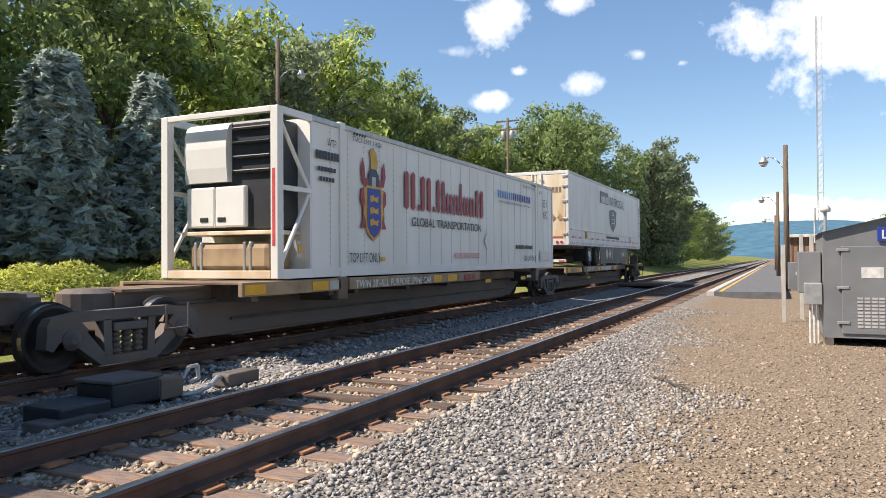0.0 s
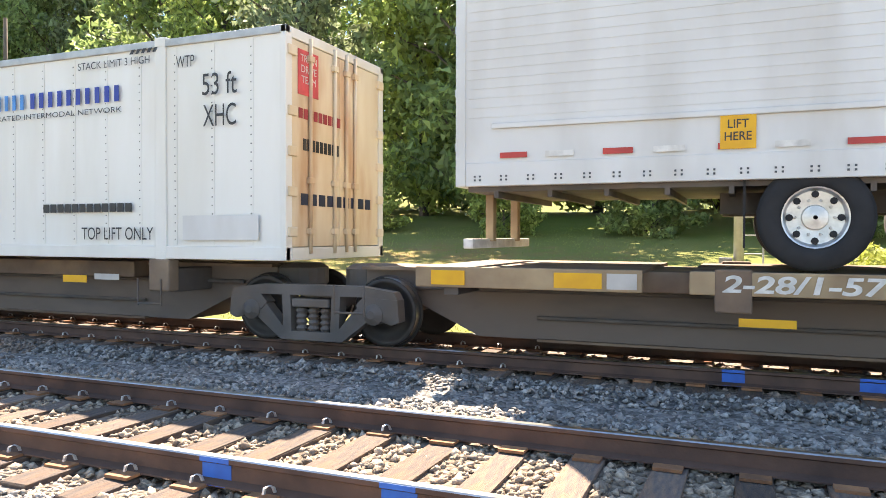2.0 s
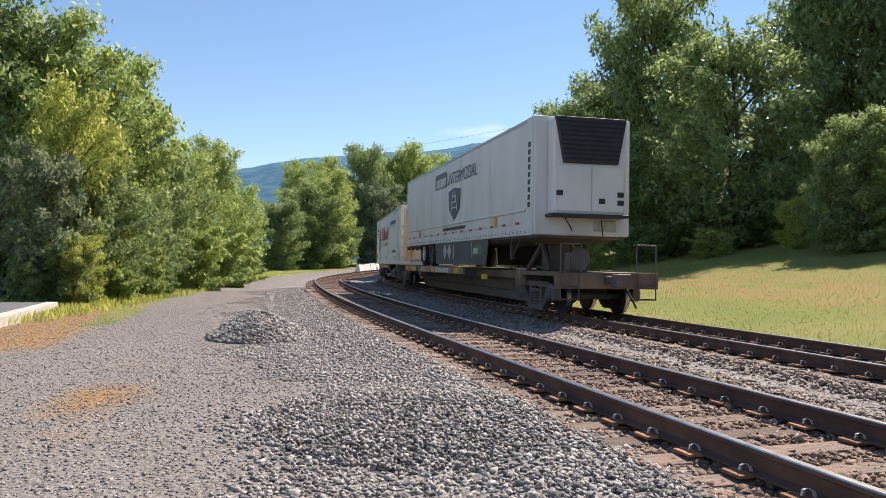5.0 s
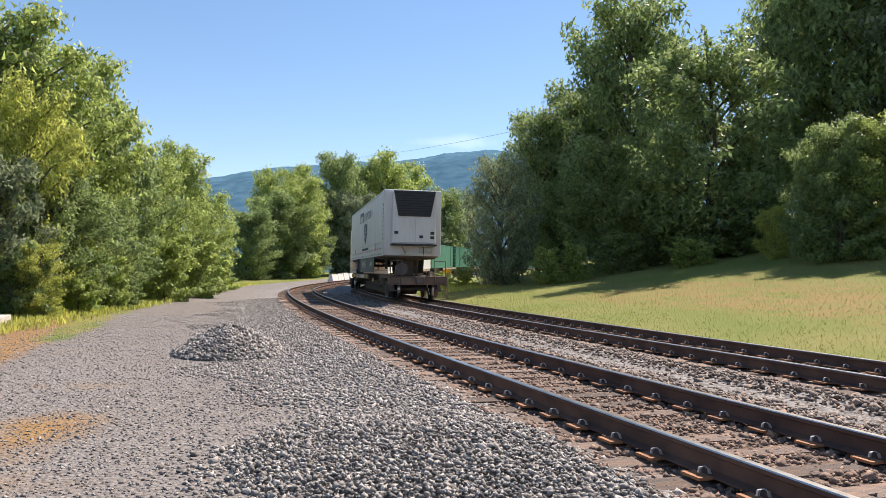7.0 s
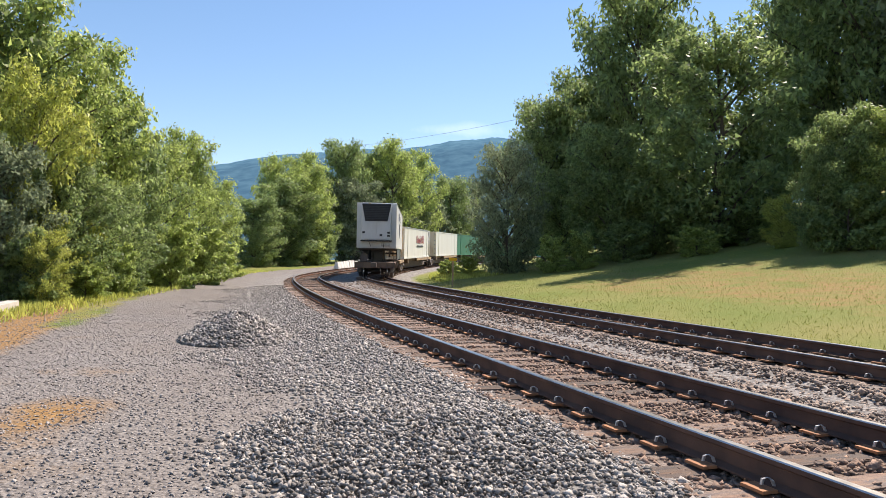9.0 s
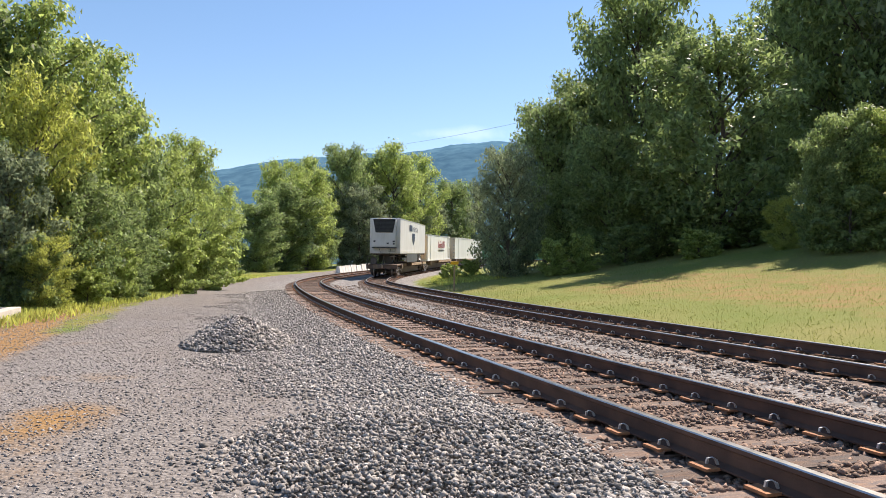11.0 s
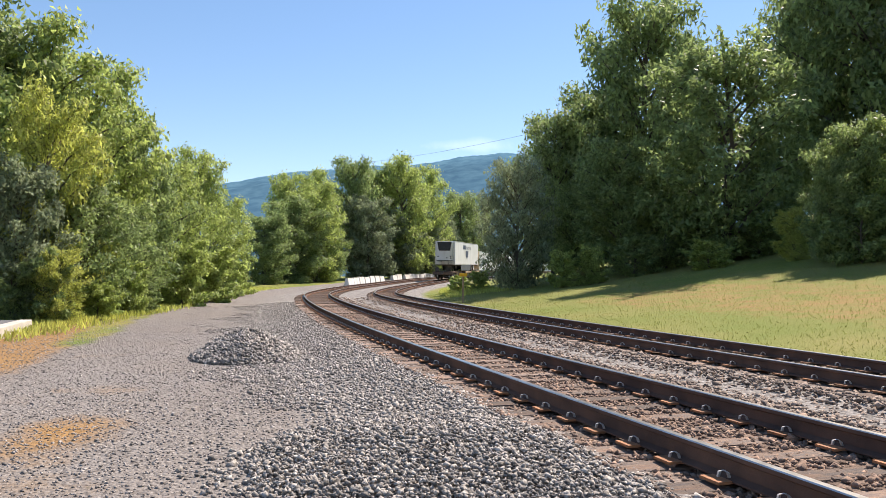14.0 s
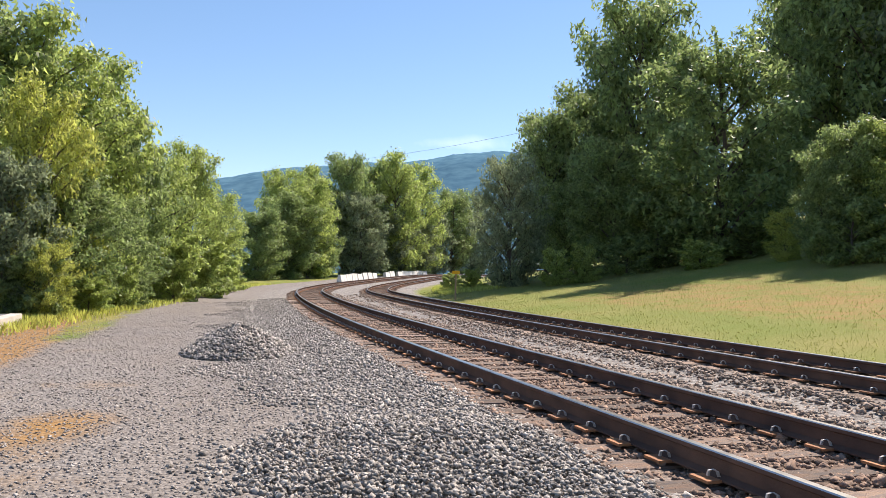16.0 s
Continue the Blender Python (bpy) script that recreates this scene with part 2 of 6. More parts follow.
def box(bm, x0, x1, y0, y1, z0, z1, bevel=0.0):
    r = bmesh.ops.create_cube(bm, size=1.0)
    for v in r["verts"]:
        v.co = Vector(((x0 + x1) / 2 + v.co.x * (x1 - x0), (y0 + y1) / 2 + v.co.y * (y1 - y0), (z0 + z1) / 2 + v.co.z * (z1 - z0)))
    if bevel:
        es = list({e for v in r["verts"] for e in v.link_edges})
        bmesh.ops.bevel(bm, geom=es, offset=bevel, segments=2, affect="EDGES", profile=0.5)
    return bm


def boxes(*specs, bevel=0.0):
    bm = bmesh.new()
    for s in specs:
        box(bm, *s, bevel=bevel)
    return bm


def tube(bm, a, b, r, r2=None, seg=10):
    a, b = Vector(a), Vector(b)
    d = b - a
    m = Matrix.Translation((a + b) / 2) @ d.to_track_quat("Z", "Y").to_matrix().to_4x4()
    bmesh.ops.create_cone(bm, cap_ends=True, segments=seg, radius1=r, radius2=r if r2 is None else r2, depth=d.length, matrix=m)
    return bm


def tubes(*specs, seg=10):
    bm = bmesh.new()
    for s in specs:
        tube(bm, *s, seg=seg)
    return bm


def prism(bm, pts, y0, y1):
    """A polygon in x and z, made thick from y0 to y1."""
    f = [bm.verts.new((x, y0, z)) for x, z in pts]
    g = [bm.verts.new((x, y1, z)) for x, z in pts]
    bm.faces.new(f)
    bm.faces.new(g[::-1])
    for i in range(len(pts)):
        j = (i + 1) % len(pts)
        bm.faces.new((f[j], f[i], g[i], g[j]))
    return bm


def lathe(bm, prof, seg=28, axis="Y", at=(0, 0, 0), caps=True):
    """Spins a profile of (radius, along) about an axis through the point at."""
    rings = []
    for r, a in prof:
        ring = []
        for i in range(seg):
            t = 2 * math.pi * i / seg
            c, s = r * math.cos(t), r * math.sin(t)
            v = {"Y": (c, a, s), "Z": (c, s, a), "X": (a, c, s)}[axis]
            ring.append(bm.verts.new((v[0] + at[0], v[1] + at[1], v[2] + at[2])))
        rings.append(ring)
    for p, q in zip(rings, rings[1:]):
        for i in range(seg):
            j = (i + 1) % seg
            bm.faces.new((p[i], p[j], q[j], q[i]))
    if caps:
        bm.faces.new(rings[0])
        bm.faces.new(rings[-1][::-1])
    bmesh.ops.recalc_face_normals(bm, faces=bm.faces)
    return bm


def words(name, text, material, parent, x, y, z, height, width=None, turn=None, shear=0.0, depth=0.003, bold=0.0):
    """Lettering on a side that faces -y (turn 0), centred on x, standing at z."""
    cu = bpy.data.curves.new(name, "FONT")
    cu.body, cu.size, cu.align_x, cu.shear, cu.offset = text, 1.0, "CENTER", shear, bold
    tmp = bpy.data.objects.new(name, cu)
    scene.collection.objects.link(tmp)
    bpy.context.view_layer.update()
    me = bpy.data.meshes.new_from_object(tmp)
    bpy.data.objects.remove(tmp)
    n = len(me.vertices)
    co = np.empty(n * 3)
    me.vertices.foreach_get("co", co)
    co = co.reshape(-1, 3)
    w, h = np.ptp(co[:, 0]), max(np.ptp(co[:, 1]), 0.01)
    co[:, 0] -= (co[:, 0].max() + co[:, 0].min()) / 2
    co[:, 1] -= co[:, 1].min()
    sy = height / h
    sx = (width / w) if width else sy
    co[:, 0] *= sx
    co[:, 1] *= sy
    out = np.stack([co[:, 0], np.zeros(n), co[:, 1]], 1)
    me.vertices.foreach_set("co", out.ravel())
    me.update()
    me.materials.clear()
    me.materials.append(material)
    ob = new(name, me)
    ob.parent = parent
    ob.matrix_basis = pose(x, y, z, 0, 0, turn or 0)
    return ob


# ---- the line of the track ----
STEP = 0.5
S = np.arange(-420, 240, STEP)


# bend and rise of the line: (distance along it, bend per metre) and (distance, height)
BEND = ((23, 0.0), (28, 0.0035), (45, 0.0037), (54, 0.0038), (60, 0.0095), (66, 0.0140), (72, 0.0141), (78, 0.0105), (84, 0.0055),
        (92, 0.0028), (100, 0.002), (108, 0.0015), (118, 0.007), (126, 0.013), (165, 0.013), (180, 0.0))
RISE = ((66, 0.0), (70, 0.02), (78, 0.13), (86, 0.265), (94, 0.41), (104, 0.635), (116, 0.88), (130, 1.08), (160, 1.3))


def _line():
    k = np.interp(S, *zip(*BEND))
    th = np.concatenate([[0], np.cumsum((k[1:] + k[:-1]) / 2 * STEP)])
    x = -S[0] - np.concatenate([[0], np.cumsum(np.cos(th[1:]) * STEP)])
    y = 3.612 + np.concatenate([[0], np.cumsum(np.sin(th[1:]) * STEP)])
    return x, y, th, np.interp(S, *zip(*RISE))


LX, LY, LT, LZ = _line()


def on_track(s, o, z=0.0):
    """A point o metres beyond the near rail at s metres along the line."""
    x, y, t, h = (np.interp(s, S, a) for a in (LX, LY, LT, LZ))
    return np.stack([x + o * np.sin(t), y + o * np.cos(t), h + z + 0 * x], -1)


def heading(s):
    return float(np.interp(s, S, LT))


def track_coords(x, y):
    """(s, o, rise) of plan points, by the nearest place on the line."""
    x, y = np.asarray(x, float).ravel(), np.asarray(y, float).ravel()
    cs, co = np.empty(len(x)), np.empty(len(x))
    ii = np.arange(0, len(S), 4)
    for a in range(0, len(x), 4000):
        dx, dy = x[a:a + 4000, None] - LX[ii], y[a:a + 4000, None] - LY[ii]
        j = ii[np.argmin(dx * dx + dy * dy, 1)]
        ex, ey = x[a:a + 4000] - LX[j], y[a:a + 4000] - LY[j]
        t = LT[j]
        cs[a:a + 4000] = S[j] + (-ex * np.cos(t) + ey * np.sin(t)) * (np.abs(ex) < 60)
        co[a:a + 4000] = ex * np.sin(t) + ey * np.cos(t)
    return cs, co, np.interp(cs, S, LZ)


def smooth(a, b, v):
    t = np.clip((v - a) / (b - a), 0, 1)
    return t * t * (3 - 2 * t)


def ground_z(x, y):
    s, o, rise = track_coords(x, y)
    lot = -0.30 + 0.03 * np.sin(x * 0.5) * np.sin(y * 0.7 + 1)
    z = lot + (-0.20 - lot) * smooth(-2.3, -0.8, o)
    z = z - 0.09 * smooth(2.4, 2.75, o) * (1 - smooth(3.2, 3.6, o))
    z = z - 0.02 * (smooth(-0.6, -0.45, o) * (1 - smooth(1.95, 2.1, o)) + smooth(3.9, 4.05, o) * (1 - smooth(6.4, 6.55, o)))
    z = z - 0.12 * smooth(6.9, 7.8, o)
    bank = np.clip(o - 8.3, 0, 32)
    z = z + 0.125 * np.minimum(bank, 19) + 0.06 * np.clip(o - 17, 0, 9) * smooth(30, 46, s) + np.clip(o - 26, 0, 50) * (0.06 + 0.2 * smooth(10, 45, s))
    z = z + 0.10 * np.sin(x * 0.21 + 1) * np.sin(y * 0.17) * smooth(9, 14, np.abs(o))
    return z + rise * (1 - smooth(30, 60, np.abs(o)))


def ground_at(x, y):
    return float(ground_z(np.array([x]), np.array([y]))[0])


# ---- ground ----
def ground_material():
    m = bpy.data.materials.new("ground_cover")
    m.use_nodes = True
    nt = m.node_tree
    n, l = nt.nodes, nt.links
    b = n["Principled BSDF"]
    b.inputs["Roughness"].default_value = 0.95
    b.inputs["Specular IOR Level"].default_value = 0.15
    co = n.new("ShaderNodeTexCoord").outputs["Object"]

    def noise_node(scale, detail=6.0, rough=0.6):
        t = n.new("ShaderNodeTexNoise")
        t.inputs["Scale"].default_value, t.inputs["Detail"].default_value = scale, detail
        t.inputs["Roughness"].default_value = rough
        l.new(co, t.inputs["Vector"])
        return t.outputs["Fac"]

    def ramp(src, a, b2, c0=(0, 0, 0), c1=(1, 1, 1)):
        r = n.new("ShaderNodeValToRGB")
        r.color_ramp.elements[0].position, r.color_ramp.elements[1].position = a, b2
        r.color_ramp.elements[0].color, r.color_ramp.elements[1].color = (*c0, 1), (*c1, 1)
        l.new(src, r.inputs[0])
        return r.outputs[0]

    def mix(f, a, b2):
        x = n.new("ShaderNodeMixRGB")
        for sock, v in (("Fac", f), ("Color1", a), ("Color2", b2)):
            if isinstance(v, tuple):
                x.inputs[sock].default_value = (*v, 1)
            else:
                l.new(v, x.inputs[sock])
        return x.outputs[0]

    def math2(op, a, b2):
        x = n.new("ShaderNodeMath")
        x.operation = op
        for i, v in enumerate((a, b2)):
            if isinstance(v, (int, float)):
                x.inputs[i].default_value = v
            else:
                l.new(v, x.inputs[i])
        return x.outputs[0]

    def attr(name):
        a = n.new("ShaderNodeAttribute")
        a.attribute_name = name
        return a.outputs["Fac"]

    off, wild, rust, dry = attr("off"), attr("wild"), attr("rusty"), attr("dry")
    wob = math2("ADD", off, math2("MULTIPLY", math2("SUBTRACT", noise_node(1.3), 0.5), 1.2))
    vo = n.new("ShaderNodeTexVoronoi")
    vo.inputs["Scale"].default_value = 24.0
    l.new(co, vo.inputs["Vector"])
    vs = n.new("ShaderNodeSeparateColor")
    l.new(vo.outputs["Color"], vs.inputs[0])
    v2 = n.new("ShaderNodeTexVoronoi")
    v2.inputs["Scale"].default_value = 52.0
    l.new(co, v2.inputs["Vector"])
    s2 = n.new("ShaderNodeSeparateColor")
    l.new(v2.outputs["Color"], s2.inputs[0])
    ballast = mix(vs.outputs[0], (0.11, 0.101, 0.094), (0.32, 0.298, 0.28))
    between = mix(attr("tan"), mix(vs.outputs[0], (0.085, 0.058, 0.045), (0.24, 0.165, 0.12)), mix(vs.outputs[0], (0.12, 0.09, 0.068), (0.34, 0.26, 0.19)))
    lot = mix(ramp(noise_node(0.45), 0.35, 0.65), mix(s2.outputs[0], (0.125, 0.108, 0.096), (0.265, 0.235, 0.212)), mix(s2.outputs[0], (0.135, 0.121, 0.112), (0.275, 0.254, 0.238)))
    lot = mix(math2("MULTIPLY", ramp(noise_node(0.7, 4.0), 0.62, 0.74), 0.35), lot, (0.25, 0.16, 0.085))
    lot = mix(attr("tan"), lot, mix(s2.outputs[0], (0.13, 0.095, 0.065), (0.31, 0.24, 0.17)))
    grass = mix(ramp(noise_node(0.16, 4.0), 0.35, 0.65), (0.15, 0.19, 0.04), (0.255, 0.225, 0.08))
    grass = mix(math2("MULTIPLY", noise_node(14.0), 0.5), grass, (0.115, 0.135, 0.03))
    scrub = mix(ramp(noise_node(0.6), 0.4, 0.6), (0.12, 0.165, 0.035), (0.22, 0.2, 0.055))
    c = mix(ramp(wob, 0.0, 1.0), lot, ballast)

    def step(src, a, w):
        r = n.new("ShaderNodeMapRange")
        r.inputs["From Min"].default_value, r.inputs["From Max"].default_value = a - w, a + w
        l.new(src, r.inputs["Value"])
        return r.outputs[0]

    c = mix(step(wob, -2.2, 0.5), lot, ballast)
    c = mix(math2("MULTIPLY", rust, 0.9), c, between)
    c = mix(step(wob, 8.0, 0.3), c, grass)
    c = mix(step(math2("ADD", wild, math2("MULTIPLY", math2("SUBTRACT", noise_node(0.5), 0.5), 1.0)), 0.5, 0.12), c, scrub)
    straw = mix(noise_node(9.0), (0.33, 0.20, 0.085), (0.22, 0.125, 0.055))
    c = mix(step(math2("ADD", dry, math2("MULTIPLY", math2("SUBTRACT", noise_node(1.1), 0.5), 1.1)), 0.5, 0.22), c, straw)
    l.new(c, b.inputs["Base Color"])
    bu = n.new("ShaderNodeBump")
    bu.inputs["Strength"].default_value, bu.inputs["Distance"].default_value = 0.8, 0.022
    l.new(math2("ADD", math2("MULTIPLY", vo.outputs["Distance"], -1.0), math2("MULTIPLY", noise_node(30.0), 0.6)), bu.inputs["Height"])
    l.new(bu.outputs[0], b.inputs["Normal"])
    return m


def build_ground():
    def axis(fine0, fine1, far):
        f = np.arange(fine0, fine1, 0.5)
        g = np.geomspace(1.0, far, 26)
        return np.concatenate([fine0 - g[::-1], f, fine1 - 0.5 + g])
    xs, ys = axis(-110, 60, 2600), axis(-24, 46, 2600)
    X, Y = np.meshgrid(xs, ys, indexing="ij")
    Z = ground_z(X.ravel(), Y.ravel())
    s, o, _ = track_coords(X.ravel(), Y.ravel())
    nx, ny = X.shape
    v = np.stack([X.ravel(), Y.ravel(), Z], 1)
    i = np.arange(nx * ny).reshape(nx, ny)
    f = np.stack([i[:-1, :-1], i[1:, :-1], i[1:, 1:], i[:-1, 1:]], -1).reshape(-1, 4)
    ob = piece("ground", v.tolist(), f.tolist(), ground_material())
    me = ob.data
    wild = smooth(-4.9, -6.6, o) * smooth(28.5, 32, s) + smooth(-12, -15, o) * smooth(-5, 3, s) * (1 - smooth(28.5, 32, s))
    wild = np.clip(wild, 0, 1)
    rusty = smooth(-0.5, -0.2, o) * (1 - smooth(1.7, 2.0, o)) + smooth(3.95, 4.25, o) * (1 - smooth(6.15, 6.5, o))
    x, y = X.ravel(), Y.ravel()
    dry = smooth(-25.5, -28, x) * smooth(-42, -39, x) * smooth(-2.3, -3.1, y - 0.06 * (x + 34)) * smooth(-6, -5, y)
    for px, py, r, k in ((-22.3, -0.9, 1.0, 0.75), (-20.6, -0.7, 0.5, 0.6), (-25.2, -1.6, 0.6, 0.5), (-3.5, 0.3, 1.2, 0.6)):
        dry = np.maximum(dry, k * np.exp(-((x - px) ** 2 + 2 * (y - py) ** 2) / r ** 2))
    # the sun-burnt middle of the mown bank
    dry = np.maximum(dry, 0.46 * smooth(10.0, 12.5, o) * (1 - smooth(17, 23, o)) * (1 - smooth(40, 58, s)) * smooth(-5, 8, s))
    for name, val in (("off", o - np.clip((-5 - s) * 0.08, 0, 1.3) * (o < 0)), ("wild", wild), ("rusty", rusty), ("dry", dry), ("tan", smooth(-8, 0, x))):
        a = me.attributes.new(name, "FLOAT", "POINT")
        a.data.foreach_set("value", val.astype(np.float32))
    for p in me.polygons:
        p.use_smooth = True
    tagged(ob, "crushed stone lot, ballast and mown grass bank beside the line", "ground", kind="structure")


build_ground()

# ---- track ----
RAIL_O = (0.0, 1.505, 4.45, 5.955)
TIE_PITCH = 0.533


def sweep(profile, o, s0, s1, step=1.0):
    ss = np.arange(s0, s1, step)
    rings = np.stack([on_track(ss, o + po, pz) for po, pz in profile], 1)
    n, k = rings.shape[:2]
    idx = np.arange(n * k).reshape(n, k)
    f = []
    for j in range(k):
        q = (j + 1) % k
        f.append(np.stack([idx[:-1, j], idx[1:, j], idx[1:, q], idx[:-1, q]], 1))
    return rings.reshape(-1, 3).tolist(), np.concatenate(f).tolist()


RAIL_PROFILE = [(-0.036, -0.008), (-0.036, -0.036), (-0.009, -0.05), (-0.009, -0.14), (-0.07, -0.16), (-0.07, -0.172),
                (0.07, -0.172), (0.07, -0.16), (0.009, -0.14), (0.009, -0.05), (0.036, -0.036), (0.036, -0.008)]
HEAD_PROFILE = [(-0.036, -0.008), (-0.028, 0.0), (0.028, 0.0), (0.036, -0.008)]


def oriented_boxes(centres, angles, size, jitter=None):
    """Verts and faces of many boxes (length along o, width along s)."""
    sx, sy, sz = size
    c = np.array([[a, b, d] for a in (-.5, .5) for b in (-.5, .5) for d in (-.5, .5)]) * (sx, sy, sz)
    co, si = np.cos(angles)[:, None], np.sin(angles)[:, None]
    # local x runs along the line (-x in plan), local y across it
    px = centres[:, 0:1] - c[:, 0] * co + c[:, 1] * si
    py = centres[:, 1:2] + c[:, 0] * si + c[:, 1] * co
    pz = centres[:, 2:3] + c[:, 2]
    v = np.stack([px, py, pz + 0 * px], -1).reshape(-1, 3)
    q = np.array([(0, 1, 3, 2), (4, 6, 7, 5), (0, 4, 5, 1), (2, 3, 7, 6), (0, 2, 6, 4), (1, 5, 7, 3)])
    f = (q[None] + 8 * np.arange(len(centres))[:, None, None]).reshape(-1, 4)
    return v.tolist(), f.tolist()


def tie_mesh(name, seed):
    rnd = random.Random(seed)
    bm = boxes((-0.115, 0.115, -1.3, 1.3, -0.17, 0.0), bevel=0.012)
    for v in bm.verts:
        v.co.x += rnd.uniform(-0.006, 0.006)
        v.co.z += rnd.uniform(-0.008, 0.004)
    me = bpy.data.meshes.new(name)
    bm.to_mesh(me)
    bm.free()
    me.materials.append(M_TIE)
    return me


def build_track(first, label):
    """One track: two rails, its ties, plates and clips."""
    root = tagged(new("railway_track"), label, "railway track", "the two tracks", kind="structure")
    for o in (first, first + 1.505):
        r = piece("rail", *sweep(RAIL_PROFILE, o, -400, 230), M_RAIL, root)
        piece("rail_head", *sweep(HEAD_PROFILE, o, -400, 230), M_RAILTOP, r, "worn shiny running surface")
    meshes = [tie_mesh("tie", k) for k in range(5)]
    ties = np.arange(-120, 118, TIE_PITCH)
    mid = first + 0.752
    rng = np.random.default_rng(int(first * 10) + 3)
    near = (ties > -22) & (ties < 50)
    far = ties[~near]
    c = on_track(far, mid + rng.uniform(-0.05, 0.05, len(far)), -0.265)
    tagged(piece("ties", *oriented_boxes(c, np.interp(far, S, LT), (0.23, 2.6, 0.17)), M_TIE, root), kind="stuff")
    for s in ties[near]:
        p = on_track(s, mid + rng.uniform(-0.07, 0.07), -0.178 - 0.019 * float(smooth(5, 13, s)) + rng.uniform(-0.012, 0.006))
        ob = new("tie", meshes[int(rng.integers(5))])
        ob.parent = root
        ob.matrix_basis = Matrix.Translation(p.tolist()) @ pose(0, 0, 0, 0, 0, -math.degrees(heading(s)) + rng.uniform(-1.2, 1.2))
    pv, pf, cv, cf = [], [], [], []
    vis = ties[(ties > -40) & (ties < 100)]
    for o in (first, first + 1.505):
        v, f = oriented_boxes(on_track(vis, o, -0.170), np.interp(vis, S, LT), (0.19, 0.36, 0.02))
        pf += [[i + len(pv) for i in q] for q in f]
        pv += v
    tagged(piece("tie_plates", pv, pf, M_PLATE, root), kind="stuff")
    # spring clips: an arched steel hook on either side of the rail at each tie
    hook = [(0.0, 0.01), (0.012, 0.045), (0.04, 0.06), (0.07, 0.05), (0.078, 0.012)]
    clips = vis[(vis > 2.3) & (vis < 92)]
    for o in (first, first + 1.505):
        for sgn in (-1, 1):
            for j, s in enumerate(clips):
                base = len(cv)
                shift = 0.03 * sgn
                for a, zz in hook:
                    for e in (-0.008, 0.008):
                        for g in (-0.008, 0.008):
                            cv.append(on_track(s + shift + e + (a - 0.05) * 0.5, o + sgn * (0.06 + a * 0.75 + g), -0.158 + zz * 0.95).tolist())
                for q in range(4):
                    b0 = base + q * 4
                    for a, b1 in ((0, 1), (1, 3), (3, 2), (2, 0)):
                        cf.append([b0 + a, b0 + b1, b0 + 4 + b1, b0 + 4 + a])
    tagged(piece("rail_clips", cv, cf, M_CLIP, root, "bright steel spring clips"), kind="stuff")
    return root


build_track(0.0, "near railway track with rust-brown rails on weathered timber ties")
build_track(4.45, "far railway track with rust-brown rails on weathered timber ties")


# ---- loose stone ----
def stones(name, pts, size, material, label, seed, lift=0.3):
    """Many angular stones as one mesh: squashed, jittered octahedra."""
    rng = np.random.default_rng(seed)
    n = len(pts)
    base = np.array([(1, 0, 0), (-1, 0, 0), (0, 1, 0), (0, -1, 0), (0, 0, 1), (0, 0, -1)], float)
    tri = np.array([(0, 2, 4), (2, 1, 4), (1, 3, 4), (3, 0, 4), (2, 0, 5), (1, 2, 5), (3, 1, 5), (0, 3, 5)])
    v = base[None] * rng.uniform(0.55, 1.25, (n, 6, 1)) + rng.uniform(-0.33, 0.33, (n, 6, 3))
    sz = size * rng.lognormal(0, 0.3, (n, 1, 1)) * np.array([1, 1, 0.72])
    a = rng.uniform(0, 6.28, n)
    tilt = rng.uniform(-0.6, 0.6, n)
    v = v * sz
    y = v[..., 1] * np.cos(tilt)[:, None] - v[..., 2] * np.sin(tilt)[:, None]
    z = v[..., 1] * np.sin(tilt)[:, None] + v[..., 2] * np.cos(tilt)[:, None]
    x = v[..., 0] * np.cos(a)[:, None] - y * np.sin(a)[:, None]
    y = v[..., 0] * np.sin(a)[:, None] + y * np.cos(a)[:, None]
    v = np.stack([x, y, z], -1) + pts[:, None, :]
    v[..., 2] += size * lift
    f = (tri[None] + 6 * np.arange(n)[:, None, None]).reshape(-1, 3)
    me = bpy.data.meshes.new(name)
    me.vertices.add(n * 6)
    me.vertices.foreach_set("co", v.ravel())
    me.loops.add(n * 24)
    me.loops.foreach_set("vertex_index", f.ravel().astype(np.int32))
    me.polygons.add(n * 8)
    me.polygons.foreach_set("loop_start", np.arange(0, n * 24, 3, dtype=np.int32))
    me.update(calc_edges=True)
    me.materials.append(material)
    return tagged(new(name, me), label, "gravel" if label else "", kind="stuff")


def spread(n, s0, s1, o0, o1, seed, dens=None, ties_at=None):
    rng = np.random.default_rng(seed)
    s, o = rng.uniform(s0, s1, n), rng.uniform(o0, o1, n)
    if dens is not None:
        keep = rng.uniform(0, 1, n) < dens(s, o)
        s, o = s[keep], o[keep]
    if ties_at is not None:
        # keep the tops of the ties clear
        on_tie = (np.abs((s + 120 + TIE_PITCH / 2) % TIE_PITCH - TIE_PITCH / 2) < 0.14) & (np.abs(o - ties_at) < 1.32) & (rng.uniform(0, 1, len(s)) < 0.93 - (0.3 + 0.6 * (np.abs(o - ties_at) < 0.7)) * smooth(4, 11, s))
        s, o = s[~on_tie], o[~on_tie]
    p = on_track(s, o)
    p[:, 2] = ground_z(p[:, 0], p[:, 1])
    return p


def near_eyes(s, o):
    """Thicker where the path passes."""
    y = 3.612 + o
    a = np.exp(-np.hypot(s, y) / 9.0)
    b = np.exp(-np.hypot(s - 15, y) / 11.0)
    return np.clip(1.15 * np.maximum(a, b) + 0.06, 0, 1)


def narrowing(s):
    """The ballast shoulder grows narrower towards the station."""
    return np.clip((-5 - s) * 0.08, 0, 1.3)


